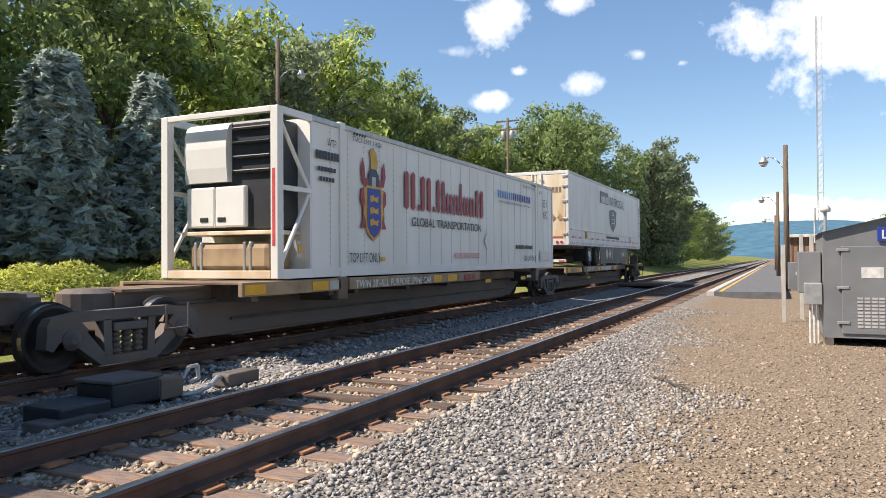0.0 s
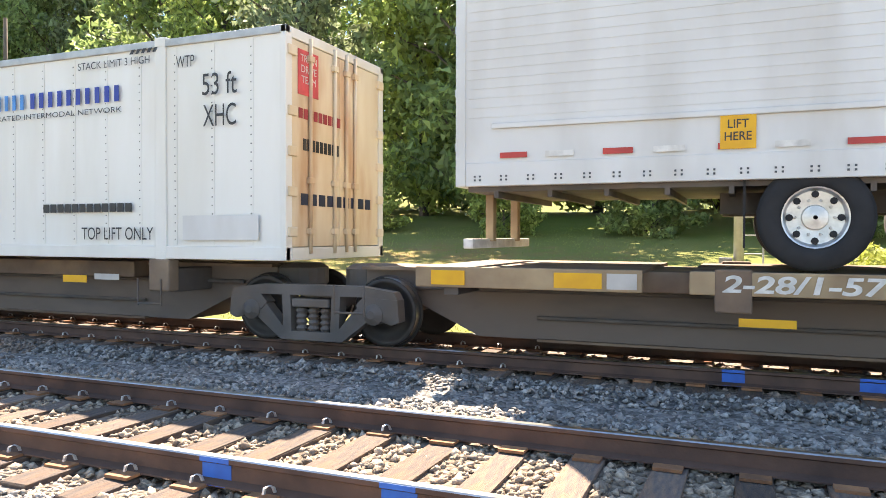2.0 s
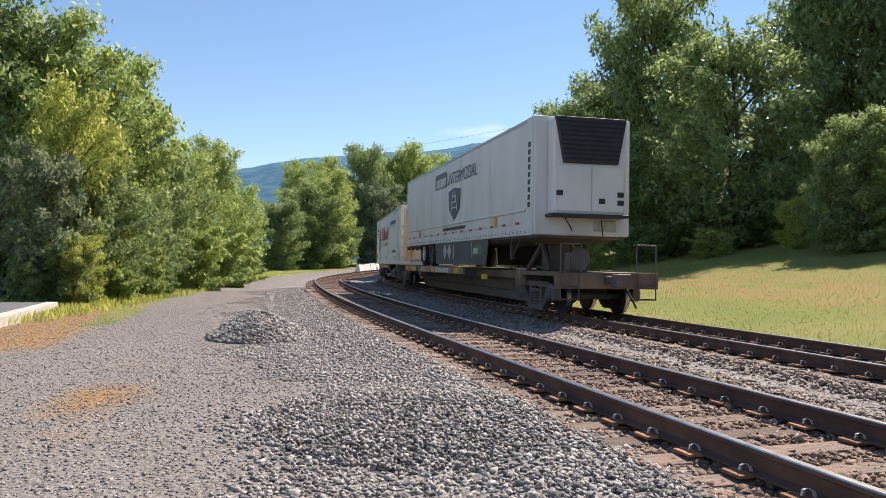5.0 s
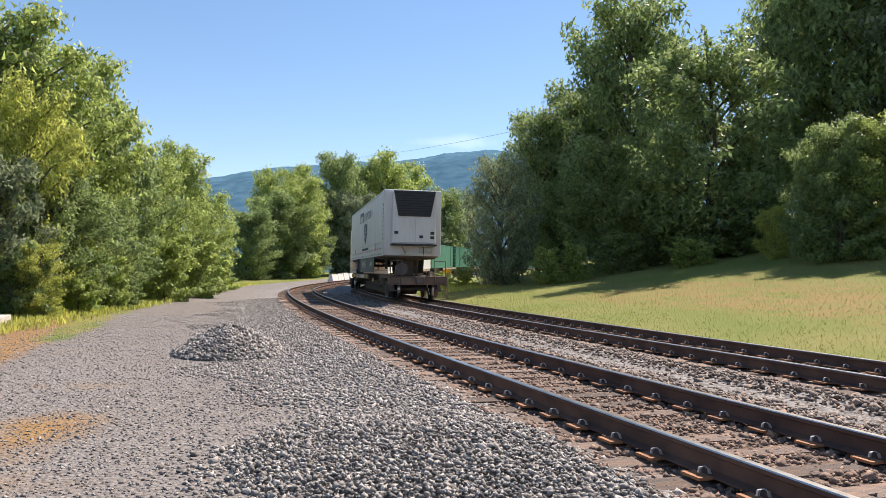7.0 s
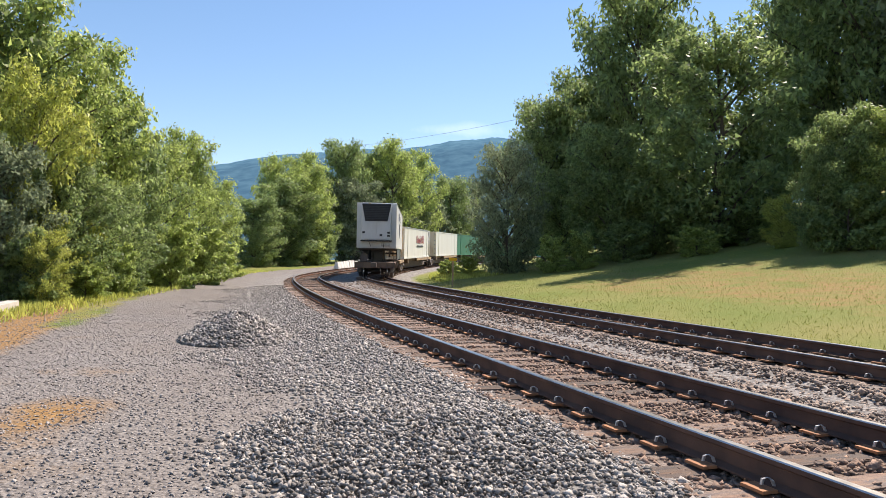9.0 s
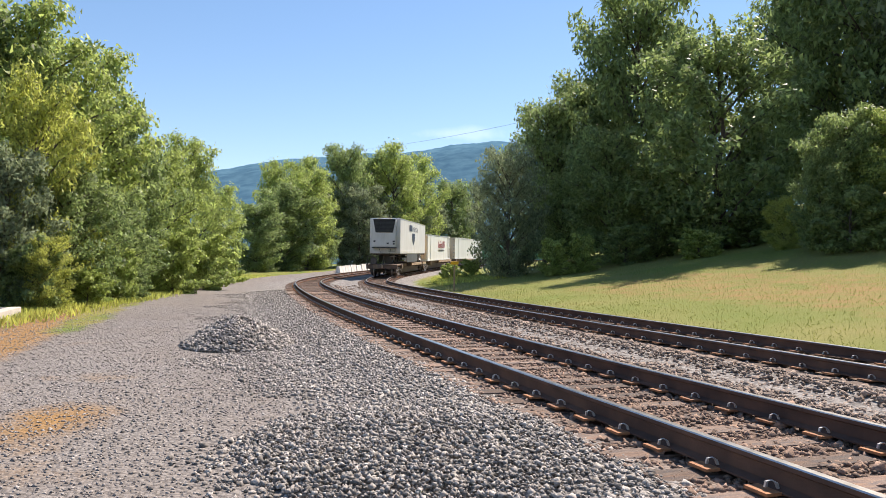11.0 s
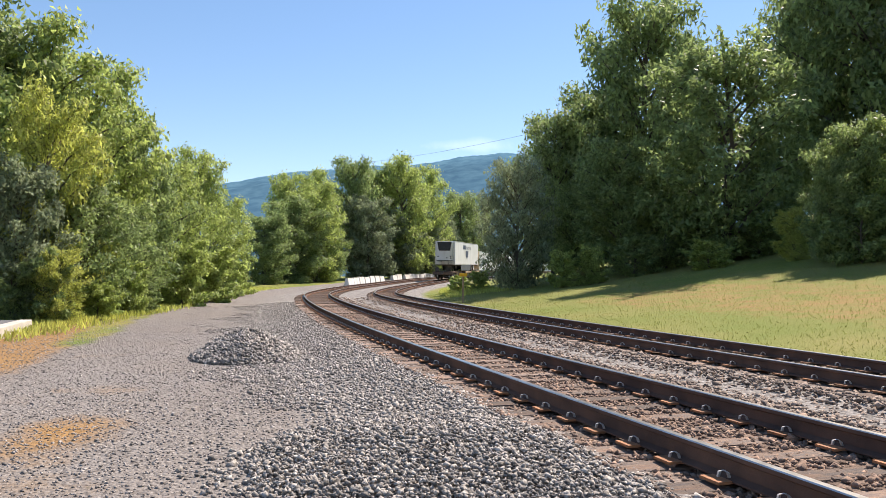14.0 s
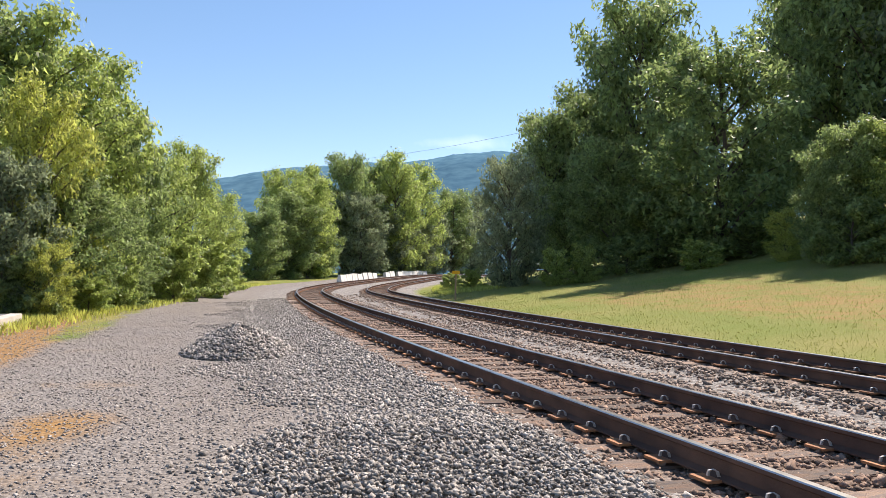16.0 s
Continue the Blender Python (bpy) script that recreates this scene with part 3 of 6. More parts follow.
def shoulder(s, o):
    edge = -2.35 + narrowing(s) + 0.45 * np.sin(s * 0.9) + 0.3 * np.sin(s * 2.3 + 1)
    return near_eyes(s, o) * np.clip(1.0 + (o - edge) / 0.8, 0, 1)


def lot_side(s, o):
    return near_eyes(s, o) * np.clip(1.0 - (o + 2.6 - narrowing(s)) / 0.9, 0, 1)


stones("ballast", spread(240000, -24, 52, -3.6, -0.4, 1, shoulder, 0.752), 0.0225, M_STONE, "grey crushed granite ballast along the near rail", 11)
stones("ballast", spread(42000, -24, 9, -0.6, 2.3, 2, near_eyes, 0.752), 0.034, M_STONE_BUFF, "buff brown ballast between the ties", 12, 0.2)
stones("ballast", spread(54000, 9, 52, -0.6, 2.3, 7, near_eyes, 0.752), 0.032, M_STONE_RUST, "rust-stained ballast between the ties", 17, 0.2)
stones("ballast", spread(24000, -24, 9, 2.2, 4.0, 3, near_eyes), 0.034, M_STONE, "grey ballast between the two tracks", 13)
stones("ballast", spread(38000, 9, 60, 2.2, 4.0, 8, near_eyes), 0.034, M_STONE_MID, "brownish grey ballast between the two tracks", 18)
stones("ballast", spread(30000, -10, 60, 3.8, 7.8, 4, near_eyes, 5.2), 0.04, M_STONE_MID, "grey ballast of the far track", 14, 0.1)
stones("lot_gravel", spread(90000, -24, 7, -9.5, -1.6, 5, lot_side), 0.019, M_STONE_TAN, "tan brown pebbles of the lot", 15, 0.15)
stones("lot_gravel", spread(170000, 7, 48, -9.5, -1.6, 6, lot_side), 0.0135, M_STONE_LOT, "fine grey gravel of the lot", 16, 0.1)


def gravel_pile(x, y, r, h, n, seed, label, size=0.045):
    rng = np.random.default_rng(seed)
    a, q = rng.uniform(0, 6.28, n), np.sqrt(rng.uniform(0, 1, n))
    px, py = x + q * r * np.cos(a), y + q * r * np.sin(a) * 0.8
    g = ground_z(px, py)
    pz = g + h * (1 - q ** 1.5) * (1 + 0.12 * np.sin(a * 3 + seed)) + rng.uniform(-0.03, 0.03, n)
    root = tagged(new("gravel_pile"), label, "gravel pile")
    root.location = (x, y, ground_at(x, y))
    ob = stones("loose_stone", np.stack([px, py, pz], 1), size, M_STONE, "", seed)
    ob.parent = root
    ob.matrix_parent_inverse = Matrix.Translation((-x, -y, -ground_at(x, y)))
    core = bmesh.new()
    lathe(core, [(r * 0.95, -0.05), (r * 0.55, h * 0.42), (r * 0.2, h * 0.68), (0.05, h * 0.74)], 24, "Z")
    for v in core.verts:
        v.co.y *= 0.8
    part("mound", core, M_STONE, root)


gravel_pile(-28.5, 0.92, 1.2, 0.44, 8500, 21, "small heap of grey crushed stone on the lot", 0.03)
gravel_pile(-20.5, 1.85, 1.6, 0.14, 19000, 22, "low spread heap of grey ballast beside the track", 0.0195)


# ---- trees ----
def blob_points(rng, n, blobs):
    """Points in the outer shells of overlapping ellipsoids, with outward normals."""
    w = np.array([b[3] * b[4] for b in blobs])
    pick = rng.choice(len(blobs), n, p=w / w.sum())
    d = rng.normal(size=(n, 3))
    d /= np.linalg.norm(d, axis=1)[:, None]
    r = rng.uniform(0.12, 1.2, n) ** 0.55
    b = np.array(blobs)[pick]
    p = b[:, :3] + d * r[:, None] * np.stack([b[:, 3], b[:, 3], b[:, 4]], 1)
    return p, d


def leaf_mesh(name, pts, nrm, size, material, rng, long=1.6):
    """Small two-faced leaf sprays, folded along the middle."""
    n = len(pts)
    nn = rng.normal(size=(n, 3)) * 0.55 + nrm * 0.8 + np.array([0, 0, 0.35])
    if long > 3:
        nn = rng.normal(size=(n, 3)) * (1, 1, 0.1)
    nn /= np.linalg.norm(nn, axis=1)[:, None]
    up = np.cross(nn, rng.normal(size=(n, 3))) if long <= 3 else nrm / np.linalg.norm(nrm, axis=1)[:, None]
    up /= np.linalg.norm(up, axis=1)[:, None] + 1e-9
    side = np.cross(up, nn)
    side /= np.linalg.norm(side, axis=1)[:, None] + 1e-9
    sz = size * rng.uniform(0.6, 1.4, (n, 1))
    a = pts - up * sz * long * 0.5 - side * sz * 0.35
    b = pts - up * sz * long * 0.2 + side * sz * 0.55
    c = pts + up * sz * long * 0.6 + nn * sz * 0.25
    v = np.stack([a, b, c], 1).reshape(-1, 3)
    me = bpy.data.meshes.new(name)
    me.vertices.add(n * 3)
    me.vertices.foreach_set("co", v.ravel())
    me.loops.add(n * 3)
    me.loops.foreach_set("vertex_index", np.arange(n * 3, dtype=np.int32))
    me.polygons.add(n)
    me.polygons.foreach_set("loop_start", np.arange(0, n * 3, 3, dtype=np.int32))
    me.update(calc_edges=True)
    me.materials.append(material)
    return me


def limb_mesh(name, h, r, rng, limbs=7, spread_=0.35, top=0.9):
    bm = bmesh.new()
    p = Vector((0, 0, -0.3))
    knots = [p]
    for i in range(1, 6):
        p = Vector((rng.uniform(-1, 1) * h * 0.02, rng.uniform(-1, 1) * h * 0.02, h * top * i / 5))
        knots.append(p)
    for i in range(5):
        tube(bm, knots[i], knots[i + 1], r * (1 - i * 0.18), r * (1 - (i + 1) * 0.18), 8)
    for i in range(limbs):
        t = rng.uniform(0.25, 0.85)
        a = rng.uniform(0, 6.28)
        s = Vector((0, 0, h * top * t))
        e = s + Vector((math.cos(a) * h * spread_, math.sin(a) * h * spread_, h * rng.uniform(0.08, 0.25)))
        m = s.lerp(e, 0.5) + Vector((0, 0, h * 0.04))
        tube(bm, s, m, r * 0.35, r * 0.22, 6)
        tube(bm, m, e, r * 0.22, r * 0.07, 6)
    me = bpy.data.meshes.new(name)
    bm.to_mesh(me)
    bm.free()
    me.materials.append(M_BARK)
    return me


TREE_MESHES = {}


def broadleaf(kind, seed, leaves, n=7500, low=0.1, width=0.36, size=0.042, boughs=30):
    """Meshes of a tree one metre high: trunk, boughs that bear flat leafy layers with gaps between, small tufts outside."""
    rng = np.random.default_rng(seed)
    bm = bmesh.new()
    knots = [Vector((rng.uniform(-1, 1) * 0.018 * min(i, 1), rng.uniform(-1, 1) * 0.018 * min(i, 1), -0.03 + 0.88 * i / 5)) for i in range(6)]
    for i in range(5):
        tube(bm, knots[i], knots[i + 1], 0.020 * (1 - i * 0.18), 0.020 * (1 - (i + 1) * 0.18), 7)
    blobs = []
    for i in range(boughs):
        z = low + (0.96 - low) * ((i + rng.uniform(0.2, 0.8)) / boughs) ** 0.9
        env = width * math.sin(math.pi * min(1.0, max(0.07, (z - low + 0.1) / (1.12 - low)))) ** 0.48
        a, reach = i * 2.4 + rng.uniform(-0.5, 0.5), env * rng.uniform(0.62, 1.12)
        z0 = max(0.03, z - 0.10 - 0.35 * reach)
        tip = Vector((reach * math.cos(a), reach * math.sin(a), z))
        mid = Vector((tip.x * 0.45, tip.y * 0.45, z0 + (z - z0) * 0.62))
        tube(bm, (0, 0, z0), mid, 0.007, 0.0045, 5)
        tube(bm, mid, tip, 0.0045, 0.0012, 5)
        for q in np.arange(0.3, 1.05, 0.17):
            p = mid.lerp(tip, (q - 0.45) / 0.55) if q > 0.45 else Vector((0, 0, z0)).lerp(mid, q / 0.45)
            rr = (0.030 + 0.075 * rng.uniform(0.4, 1.0) * math.sin(min(q, 1.0) * 2.4)) * (0.55 + width)
            blobs.append((p.x + rng.normal() * 0.02, p.y + rng.normal() * 0.02, p.z + rng.normal() * 0.012, rr * 1.15, rr * 0.62))
        for k in range(3):
            rr = rng.uniform(0.015, 0.035) * (0.6 + width)
            blobs.append((tip.x + rng.normal() * 0.035, tip.y + rng.normal() * 0.035, tip.z + abs(rng.normal()) * 0.022, rr, rr * 0.8))
    me = bpy.data.meshes.new("trunk")
    bm.to_mesh(me)
    bm.free()
    me.materials.append(M_BARK)
    p, d = blob_points(rng, n, blobs)
    p += rng.normal(size=p.shape) * 0.009
    TREE_MESHES[kind] = (me, leaf_mesh("crown", p, d, size, leaves, rng))


def conifer(kind, seed, leaves, n=7000, width=0.24):
    rng = np.random.default_rng(seed)
    tiers = 17
    pts, nr = [], []
    for i in range(tiers):
        z = 0.06 + 0.9 * i / tiers
        rad = width * (1 - z) ** 0.85 + 0.012
        arms = max(5, int(15 * (1 - z)) + 4)
        a0 = rng.uniform(0, 6)
        for k in range(arms):
            a = a0 + 6.283 * k / arms + rng.uniform(-0.2, 0.2)
            L = rad * rng.uniform(0.75, 1.15)
            m = int(n / tiers / arms * (0.4 + 1.2 * (1 - z)))
            t = rng.uniform(0.15, 1, m)
            w = 0.05 * (1.1 - t) * (1.2 - z)
            px = np.cos(a) * L * t + rng.normal(size=m) * w * 0.6
            py = np.sin(a) * L * t + rng.normal(size=m) * w * 0.6
            pz = z + 0.05 * t * t - 0.03 * t + rng.normal(size=m) * 0.008
            pts.append(np.stack([px, py, pz], 1))
            nr.append(np.stack([np.cos(a) + 0 * t, np.sin(a) + 0 * t, 0.3 + 0 * t], 1))
    p, d = np.concatenate(pts), np.concatenate(nr)
    TREE_MESHES[kind] = (limb_mesh("trunk", 1.0, 0.016, rng, 0, 0.1, 0.97), leaf_mesh("crown", p, d, 0.024, leaves, rng, 2.2))


broadleaf("maple", 1, LEAVES[0], 21000, 0.12, 0.36, 0.0140, 40)
broadleaf("walnut", 2, LEAVES[0], 22000, 0.02, 0.42, 0.0155, 40)
broadleaf("locust", 3, LEAVES[1], 20000, 0.05, 0.36, 0.0140, 38)
broadleaf("dark", 4, LEAVES[2], 15000, 0.02, 0.36, 0.0175, 32)
broadleaf("yellowish", 5, LEAVES[3], 17000, 0.0, 0.42, 0.0150, 34)
broadleaf("shrub", 6, LEAVES[1], 8000, -0.02, 0.6, 0.0360, 22)
broadleaf("shrub_dark", 7, LEAVES[0], 8000, -0.02, 0.6, 0.0360, 22)
broadleaf("round", 8, LEAVES[2], 22000, 0.0, 0.5, 0.0150, 48)
broadleaf("full", 15, LEAVES[0], 18000, 0.1, 0.5, 0.0165, 44)
broadleaf("wood", 11, LEAVES[0], 10000, 0.05, 0.34, 0.0185, 30)
broadleaf("wood_light", 12, LEAVES[1], 10000, 0.08, 0.34, 0.0185, 30)
broadleaf("wood_dark", 13, LEAVES[2], 9000, 0.02, 0.36, 0.0200, 28)
conifer("spruce", 9, LEAVES[4], 16000)
conifer("cedar", 10, LEAVES[2], 16000, 0.36)
TREE_WORDS = {"maple": ("tall green maple with a full leafy crown", "tree"), "walnut": ("broad green tree leafed down to the ground", "tree"),
              "locust": ("light green locust tree with feathery foliage", "tree"), "dark": ("dark green shaded tree at the wood's edge", "tree"),
              "yellowish": ("yellow-green leafy tree in the sun", "tree"), "shrub": ("bright green leafy shrub at the grass edge", "shrub"),
              "shrub_dark": ("dense green shrub under the trees", "shrub"), "round": ("rounded dark green tree beside the track", "tree"), "full": ("large round-crowned green tree", "tree"),
              "wood": ("tall green tree of the trackside wood", "tree"), "wood_light": ("tall light green tree of the trackside wood", "tree"),
              "wood_dark": ("tall dark green tree of the trackside wood", "tree"),               "spruce": ("blue-green spruce with drooping tiers", "spruce tree"), "cedar": ("dark conical evergreen beside the track", "evergreen tree")}


def tree(kind, x, y, h, w=1.0, turn=0.0, dz=0.0, group=""):
    label, cat = TREE_WORDS[kind]
    trunk, crown = TREE_MESHES[kind]
    root = tagged(new("shrub" if cat == "shrub" else "tree"), label, cat, group)
    a = new("trunk", trunk)
    b = new("crown", crown)
    a.parent = b.parent = root
    root.matrix_basis = Matrix.Translation((x, y, ground_at(x, y) + dz)) @ pose(0, 0, 0, 0, 0, turn) @ Matrix.Diagonal((h * w, h * w, h, 1))
    return root


def seen_from(at, yaw, x, depth):
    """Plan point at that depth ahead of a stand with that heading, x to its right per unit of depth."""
    a = radians(yaw)
    f, r = Vector((-math.sin(a), math.cos(a))), Vector((math.cos(a), math.sin(a)))
    p = Vector(at[:2]) + f * depth + r * depth * x
    return p.x, p.y


def bend_trees(rows, group):
    for i, (kind, px, depth, h, w) in enumerate(rows):
        x, y = seen_from(B, 71.7, (px - 784) / 1290, depth)
        tree(kind, x, y, h, w, 37 * i + 11, group=group)


# left of the line, beyond the lot
bend_trees([("locust", 45, 26, 10.7, 0.78), ("maple", -60, 25, 11.1, 0.77), ("locust", 150, 29, 10.2, 0.71),
            ("yellowish", 62, 22.5, 7.4, 0.59), ("walnut", 215, 32, 8.6, 0.66), ("locust", 280, 36, 7.4, 0.79), ("locust", 335, 42, 8.9, 0.63),
            ("walnut", 125, 23.5, 4.7, 0.93), ("walnut", 205, 27, 4.3, 0.99), ("dark", 15, 21, 5.0, 0.82), ("yellowish", 90, 20.5, 2.2, 0.86),
            ("locust", 385, 52, 7.0, 0.88), ("maple", -170, 27, 12.3, 0.62), ("walnut", -310, 26, 10.6, 0.59), ("maple", -480, 27, 11.3, 0.72)], "trees beyond the lot")
bend_trees([("shrub", 365, 38, 2.9, 1.04), ("shrub", 310, 32, 3.0, 0.84), ("shrub", 160, 22.5, 1.2, 1.15), ("shrub_dark", 240, 26, 1.1, 1.13),
            ("shrub_dark", 65, 20.5, 2.2, 0.73), ("shrub", 405, 48, 2.5, 0.95), ("shrub_dark", 5, 20, 1.8, 0.77),
            ("shrub", 205, 25, 2.2, 0.74)], "shrubs by the lot")
bend_trees([("walnut", 500, 84, 10.1, 1.15), ("locust", 545, 88, 12.3, 0.93), ("walnut", 455, 78, 7.7, 1.13), ("locust", 540, 98, 15.3, 0.62),
            ("locust", 490, 95, 14.3, 0.60), ("walnut", 570, 90, 6.7, 0.98), ("maple", 612, 104, 18.1, 0.68), ("dark", 640, 100, 12.0, 0.90),
            ("locust", 700, 110, 18.7, 0.79), ("locust", 742, 118, 17.8, 0.74), ("dark", 685, 109, 10.4, 1.02), ("dark", 730, 116, 9.2, 1.14),
            ("maple", 655, 112, 18.1, 0.67), ("maple", 800, 130, 15.9, 0.88), ("dark", 770, 124, 10.8, 0.94), ("dark", 840, 138, 15.8, 0.85)], "trees round the bend")
# right of the line, up the bank
bend_trees([("round", 902, 50, 9.2, 0.64), ("maple", 968, 60, 14.2, 0.77), ("maple", 1040, 62, 16.4, 0.78), ("maple", 1125, 58, 22.5, 0.72),
            ("maple", 1200, 66, 20.0, 0.43), ("walnut", 1275, 45, 14.1, 0.97), ("maple", 1085, 50, 9.6, 0.95), ("walnut", 1165, 48, 6.7, 1.07),
            ("maple", 1000, 56, 7.0, 1.03), ("maple", 1400, 60, 20.6, 0.63), ("maple", 1480, 54, 22.4, 0.67), ("maple", 1560, 50, 22.0, 0.73),
            ("dark", 1680, 47, 20.0, 0.71), ("walnut", 1340, 47, 6.6, 0.79), ("maple", 1225, 47, 5.1, 1.39)], "trees on the bank")
bend_trees([("walnut", 1500, 34, 6.6, 0.81), ("locust", 1600, 33, 6.6, 0.92), ("walnut", 1455, 34, 5.0, 0.63),
            ("shrub_dark", 1510, 32, 3.0, 1.03), ("shrub", 985, 45, 2.4, 0.95), ("shrub", 1035, 45, 2.5, 0.75), ("shrub", 1240, 41, 1.7, 1.37),
            ("yellowish", 1390, 37, 2.8, 0.88), ("shrub_dark", 1330, 43, 2.0, 1.41), ("shrub_dark", 1110, 46, 2.5, 1.29),
            ("shrub", 835, 54, 1.5, 1.30), ("shrub", 800, 57, 1.3, 1.27)], "shrubs on the bank")


def far_hill():
    """Long wooded ridges behind the bend, with an uneven skyline."""
    crest = ((40, 6.0), (50, 7.6), (60, 8.9), (65, 9.4), (68, 9.56), (70, 9.42), (74, 8.77), (81, 8.23), (85, 7.7), (89.5, 6.63), (95, 5.6), (105, 4.4), (120, 3.4))
    for name, yaw0, yaw1, dist, top in (("far_hill", 40, 120, 1500, lambda a: 1500 * math.tan(radians(float(np.interp(a, *zip(*crest)))))),
                                        ("far_hill", -130, -20, 2000, lambda a: 70 + 22 * math.sin(a * 0.2 + 1))):
        v, f = [], []
        ys = np.arange(yaw0, yaw1, 0.25)
        for k, d in enumerate((0.55, 0.75, 0.9, 1.0, 1.25)):
            for a in ys:
                t = top(a) * (0.0, 0.45, 0.82, 1.0, 0.2)[k]
                t *= 1 + 0.008 * noise.noise((a * 5, k, 0.3)) + 0.02 * noise.noise((a * 0.5, k * 0.3, 1.3))
                v.append((-math.sin(radians(a)) * dist * d, math.cos(radians(a)) * dist * d, t))
        n = len(ys)
        for k in range(4):
            for i in range(n - 1):
                f.append((k * n + i, k * n + i + 1, (k + 1) * n + i + 1, (k + 1) * n + i))
        ob = piece(name, v, f, M_HILL_HAZED)
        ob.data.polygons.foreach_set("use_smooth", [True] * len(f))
        tagged(ob, "wooded ridge on the horizon, tinted blue for distance haze", "hill", kind="structure")


far_hill()


# ---- the train ----
NOSE_U = 34.6
NOSE = [(0.0, -44.4), (1.0, -28.82), (2.0, -13.25), (3.0, 2.25), (3.5, 9.1), (4.0, 17.6), (4.2, 20.9), (6.3, 41.2), (7.0, 47.1), (7.5, 51.25),
        (8.0, 55.3), (9.0, 63.25), (10.5, 73.9), (12.0, 85.3), (12.5, 90.1), (13.0, 95.9), (13.5, 102.2), (14.0, 110.0), (14.5, 120.0), (15.0, 131.0), (16.0, 154.0)]


def nose_at(t):
    """Distance along the line of the trailer's nose, a smooth curve through the rows above."""
    ts, v = np.array([r[0] for r in NOSE]), np.array([r[1] for r in NOSE])
    d = np.gradient(v, ts)
    i = min(max(int(np.searchsorted(ts, t, "right")) - 1, 0), len(ts) - 2)
    h = ts[i + 1] - ts[i]
    q = (t - ts[i]) / h
    return float((2 * q**3 - 3 * q**2 + 1) * v[i] + (q**3 - 2 * q**2 + q) * h * d[i] + (-2 * q**3 + 3 * q**2) * v[i + 1] + (q**3 - q**2) * h * d[i + 1])


CENTRE_O = 5.2025
TRAIN = []   # (thing, u of its middle, half its bearing length)


def rides(thing, u, half):
    TRAIN.append((thing, u, half))
    s = NOSE_U - u + nose_at(0)
    p = on_track(s, CENTRE_O)
    thing.matrix_basis = pose(p[0], p[1], p[2], 0, 0, -math.degrees(heading(s)))
    return thing


def shape(name, pts, material, parent, y=-1.305, label=""):
    """A painted shape on the near side: a thin polygon in x and z."""
    return part(name, prism(bmesh.new(), pts, y, y + 0.006), material, parent, label)


def rect(x0, x1, z0, z1):
    return [(x0, z0), (x1, z0), (x1, z1), (x0, z1)]


def crest(parent, cx, cz, k=1.0, y=-1.306):
    """A painted heraldic device: blue shield in a gold edge, red mantling, gold crest, as plain shapes."""
    def p(pts):
        return [(cx + a * k, cz + b * k) for a, b in pts]
    for sg in (-1, 1):
        shape("crest_wing", p([(sg * a, b) for a, b in ((0.16, 0.30), (0.42, 0.32), (0.50, 0.55), (0.44, 0.85), (0.36, 0.70), (0.34, 0.45), (0.18, 0.44))][::sg]), M_INKRED, parent, y)
        shape("crest_mantle", p([(sg * a, b) for a, b in ((0.30, 0.28), (0.50, 0.22), (0.52, -0.02), (0.43, -0.12), (0.44, -0.42), (0.52, -0.55), (0.36, -0.56), (0.32, -0.3), (0.28, 0.1))][::sg]), M_INKRED, parent, y)
        shape("crest_trim", p([(sg * a, b) for a, b in ((0.27, 0.30), (0.40, 0.24), (0.36, 0.0), (0.40, -0.25), (0.29, -0.5))][::sg]), M_GOLD, parent, y - 0.003)
    shape("crest_helm", p([(-0.22, 0.3), (0.22, 0.3), (0.2, 0.55), (0.1, 0.66), (-0.1, 0.66), (-0.2, 0.55)]), M_NAVY, parent, y - 0.001)
    shape("crest_face", p([(-0.08, 0.3), (0.08, 0.3), (0.07, 0.5), (-0.07, 0.5)]), M_SILVER, parent, y - 0.004)
    shape("crest_beast", p([(-0.12, 0.66), (0.14, 0.66), (0.17, 0.82), (0.12, 1.0), (-0.02, 1.1), (-0.16, 1.0), (-0.1, 0.84)]), M_GOLD, parent, y)
    shape("crest_edge", p([(-0.31, 0.31), (0.31, 0.31), (0.31, -0.55), (0.2, -0.7), (0, -0.8), (-0.2, -0.7), (-0.31, -0.55)]), M_GOLD, parent, y - 0.005)
    shape("crest_shield", p([(-0.27, 0.26), (0.27, 0.26), (0.27, -0.53), (0.17, -0.65), (0, -0.74), (-0.17, -0.65), (-0.27, -0.53)]), M_BLUE, parent, y - 0.009)
    for q in (0.1, -0.14, -0.38):
        shape("crest_charge", p([(-0.17, q), (-0.05, q + 0.03), (0.06, q - 0.03), (0.17, q + 0.02), (0.15, q - 0.12), (0.0, q - 0.09), (-0.15, q - 0.13)]), M_GOLD, parent, y - 0.013)


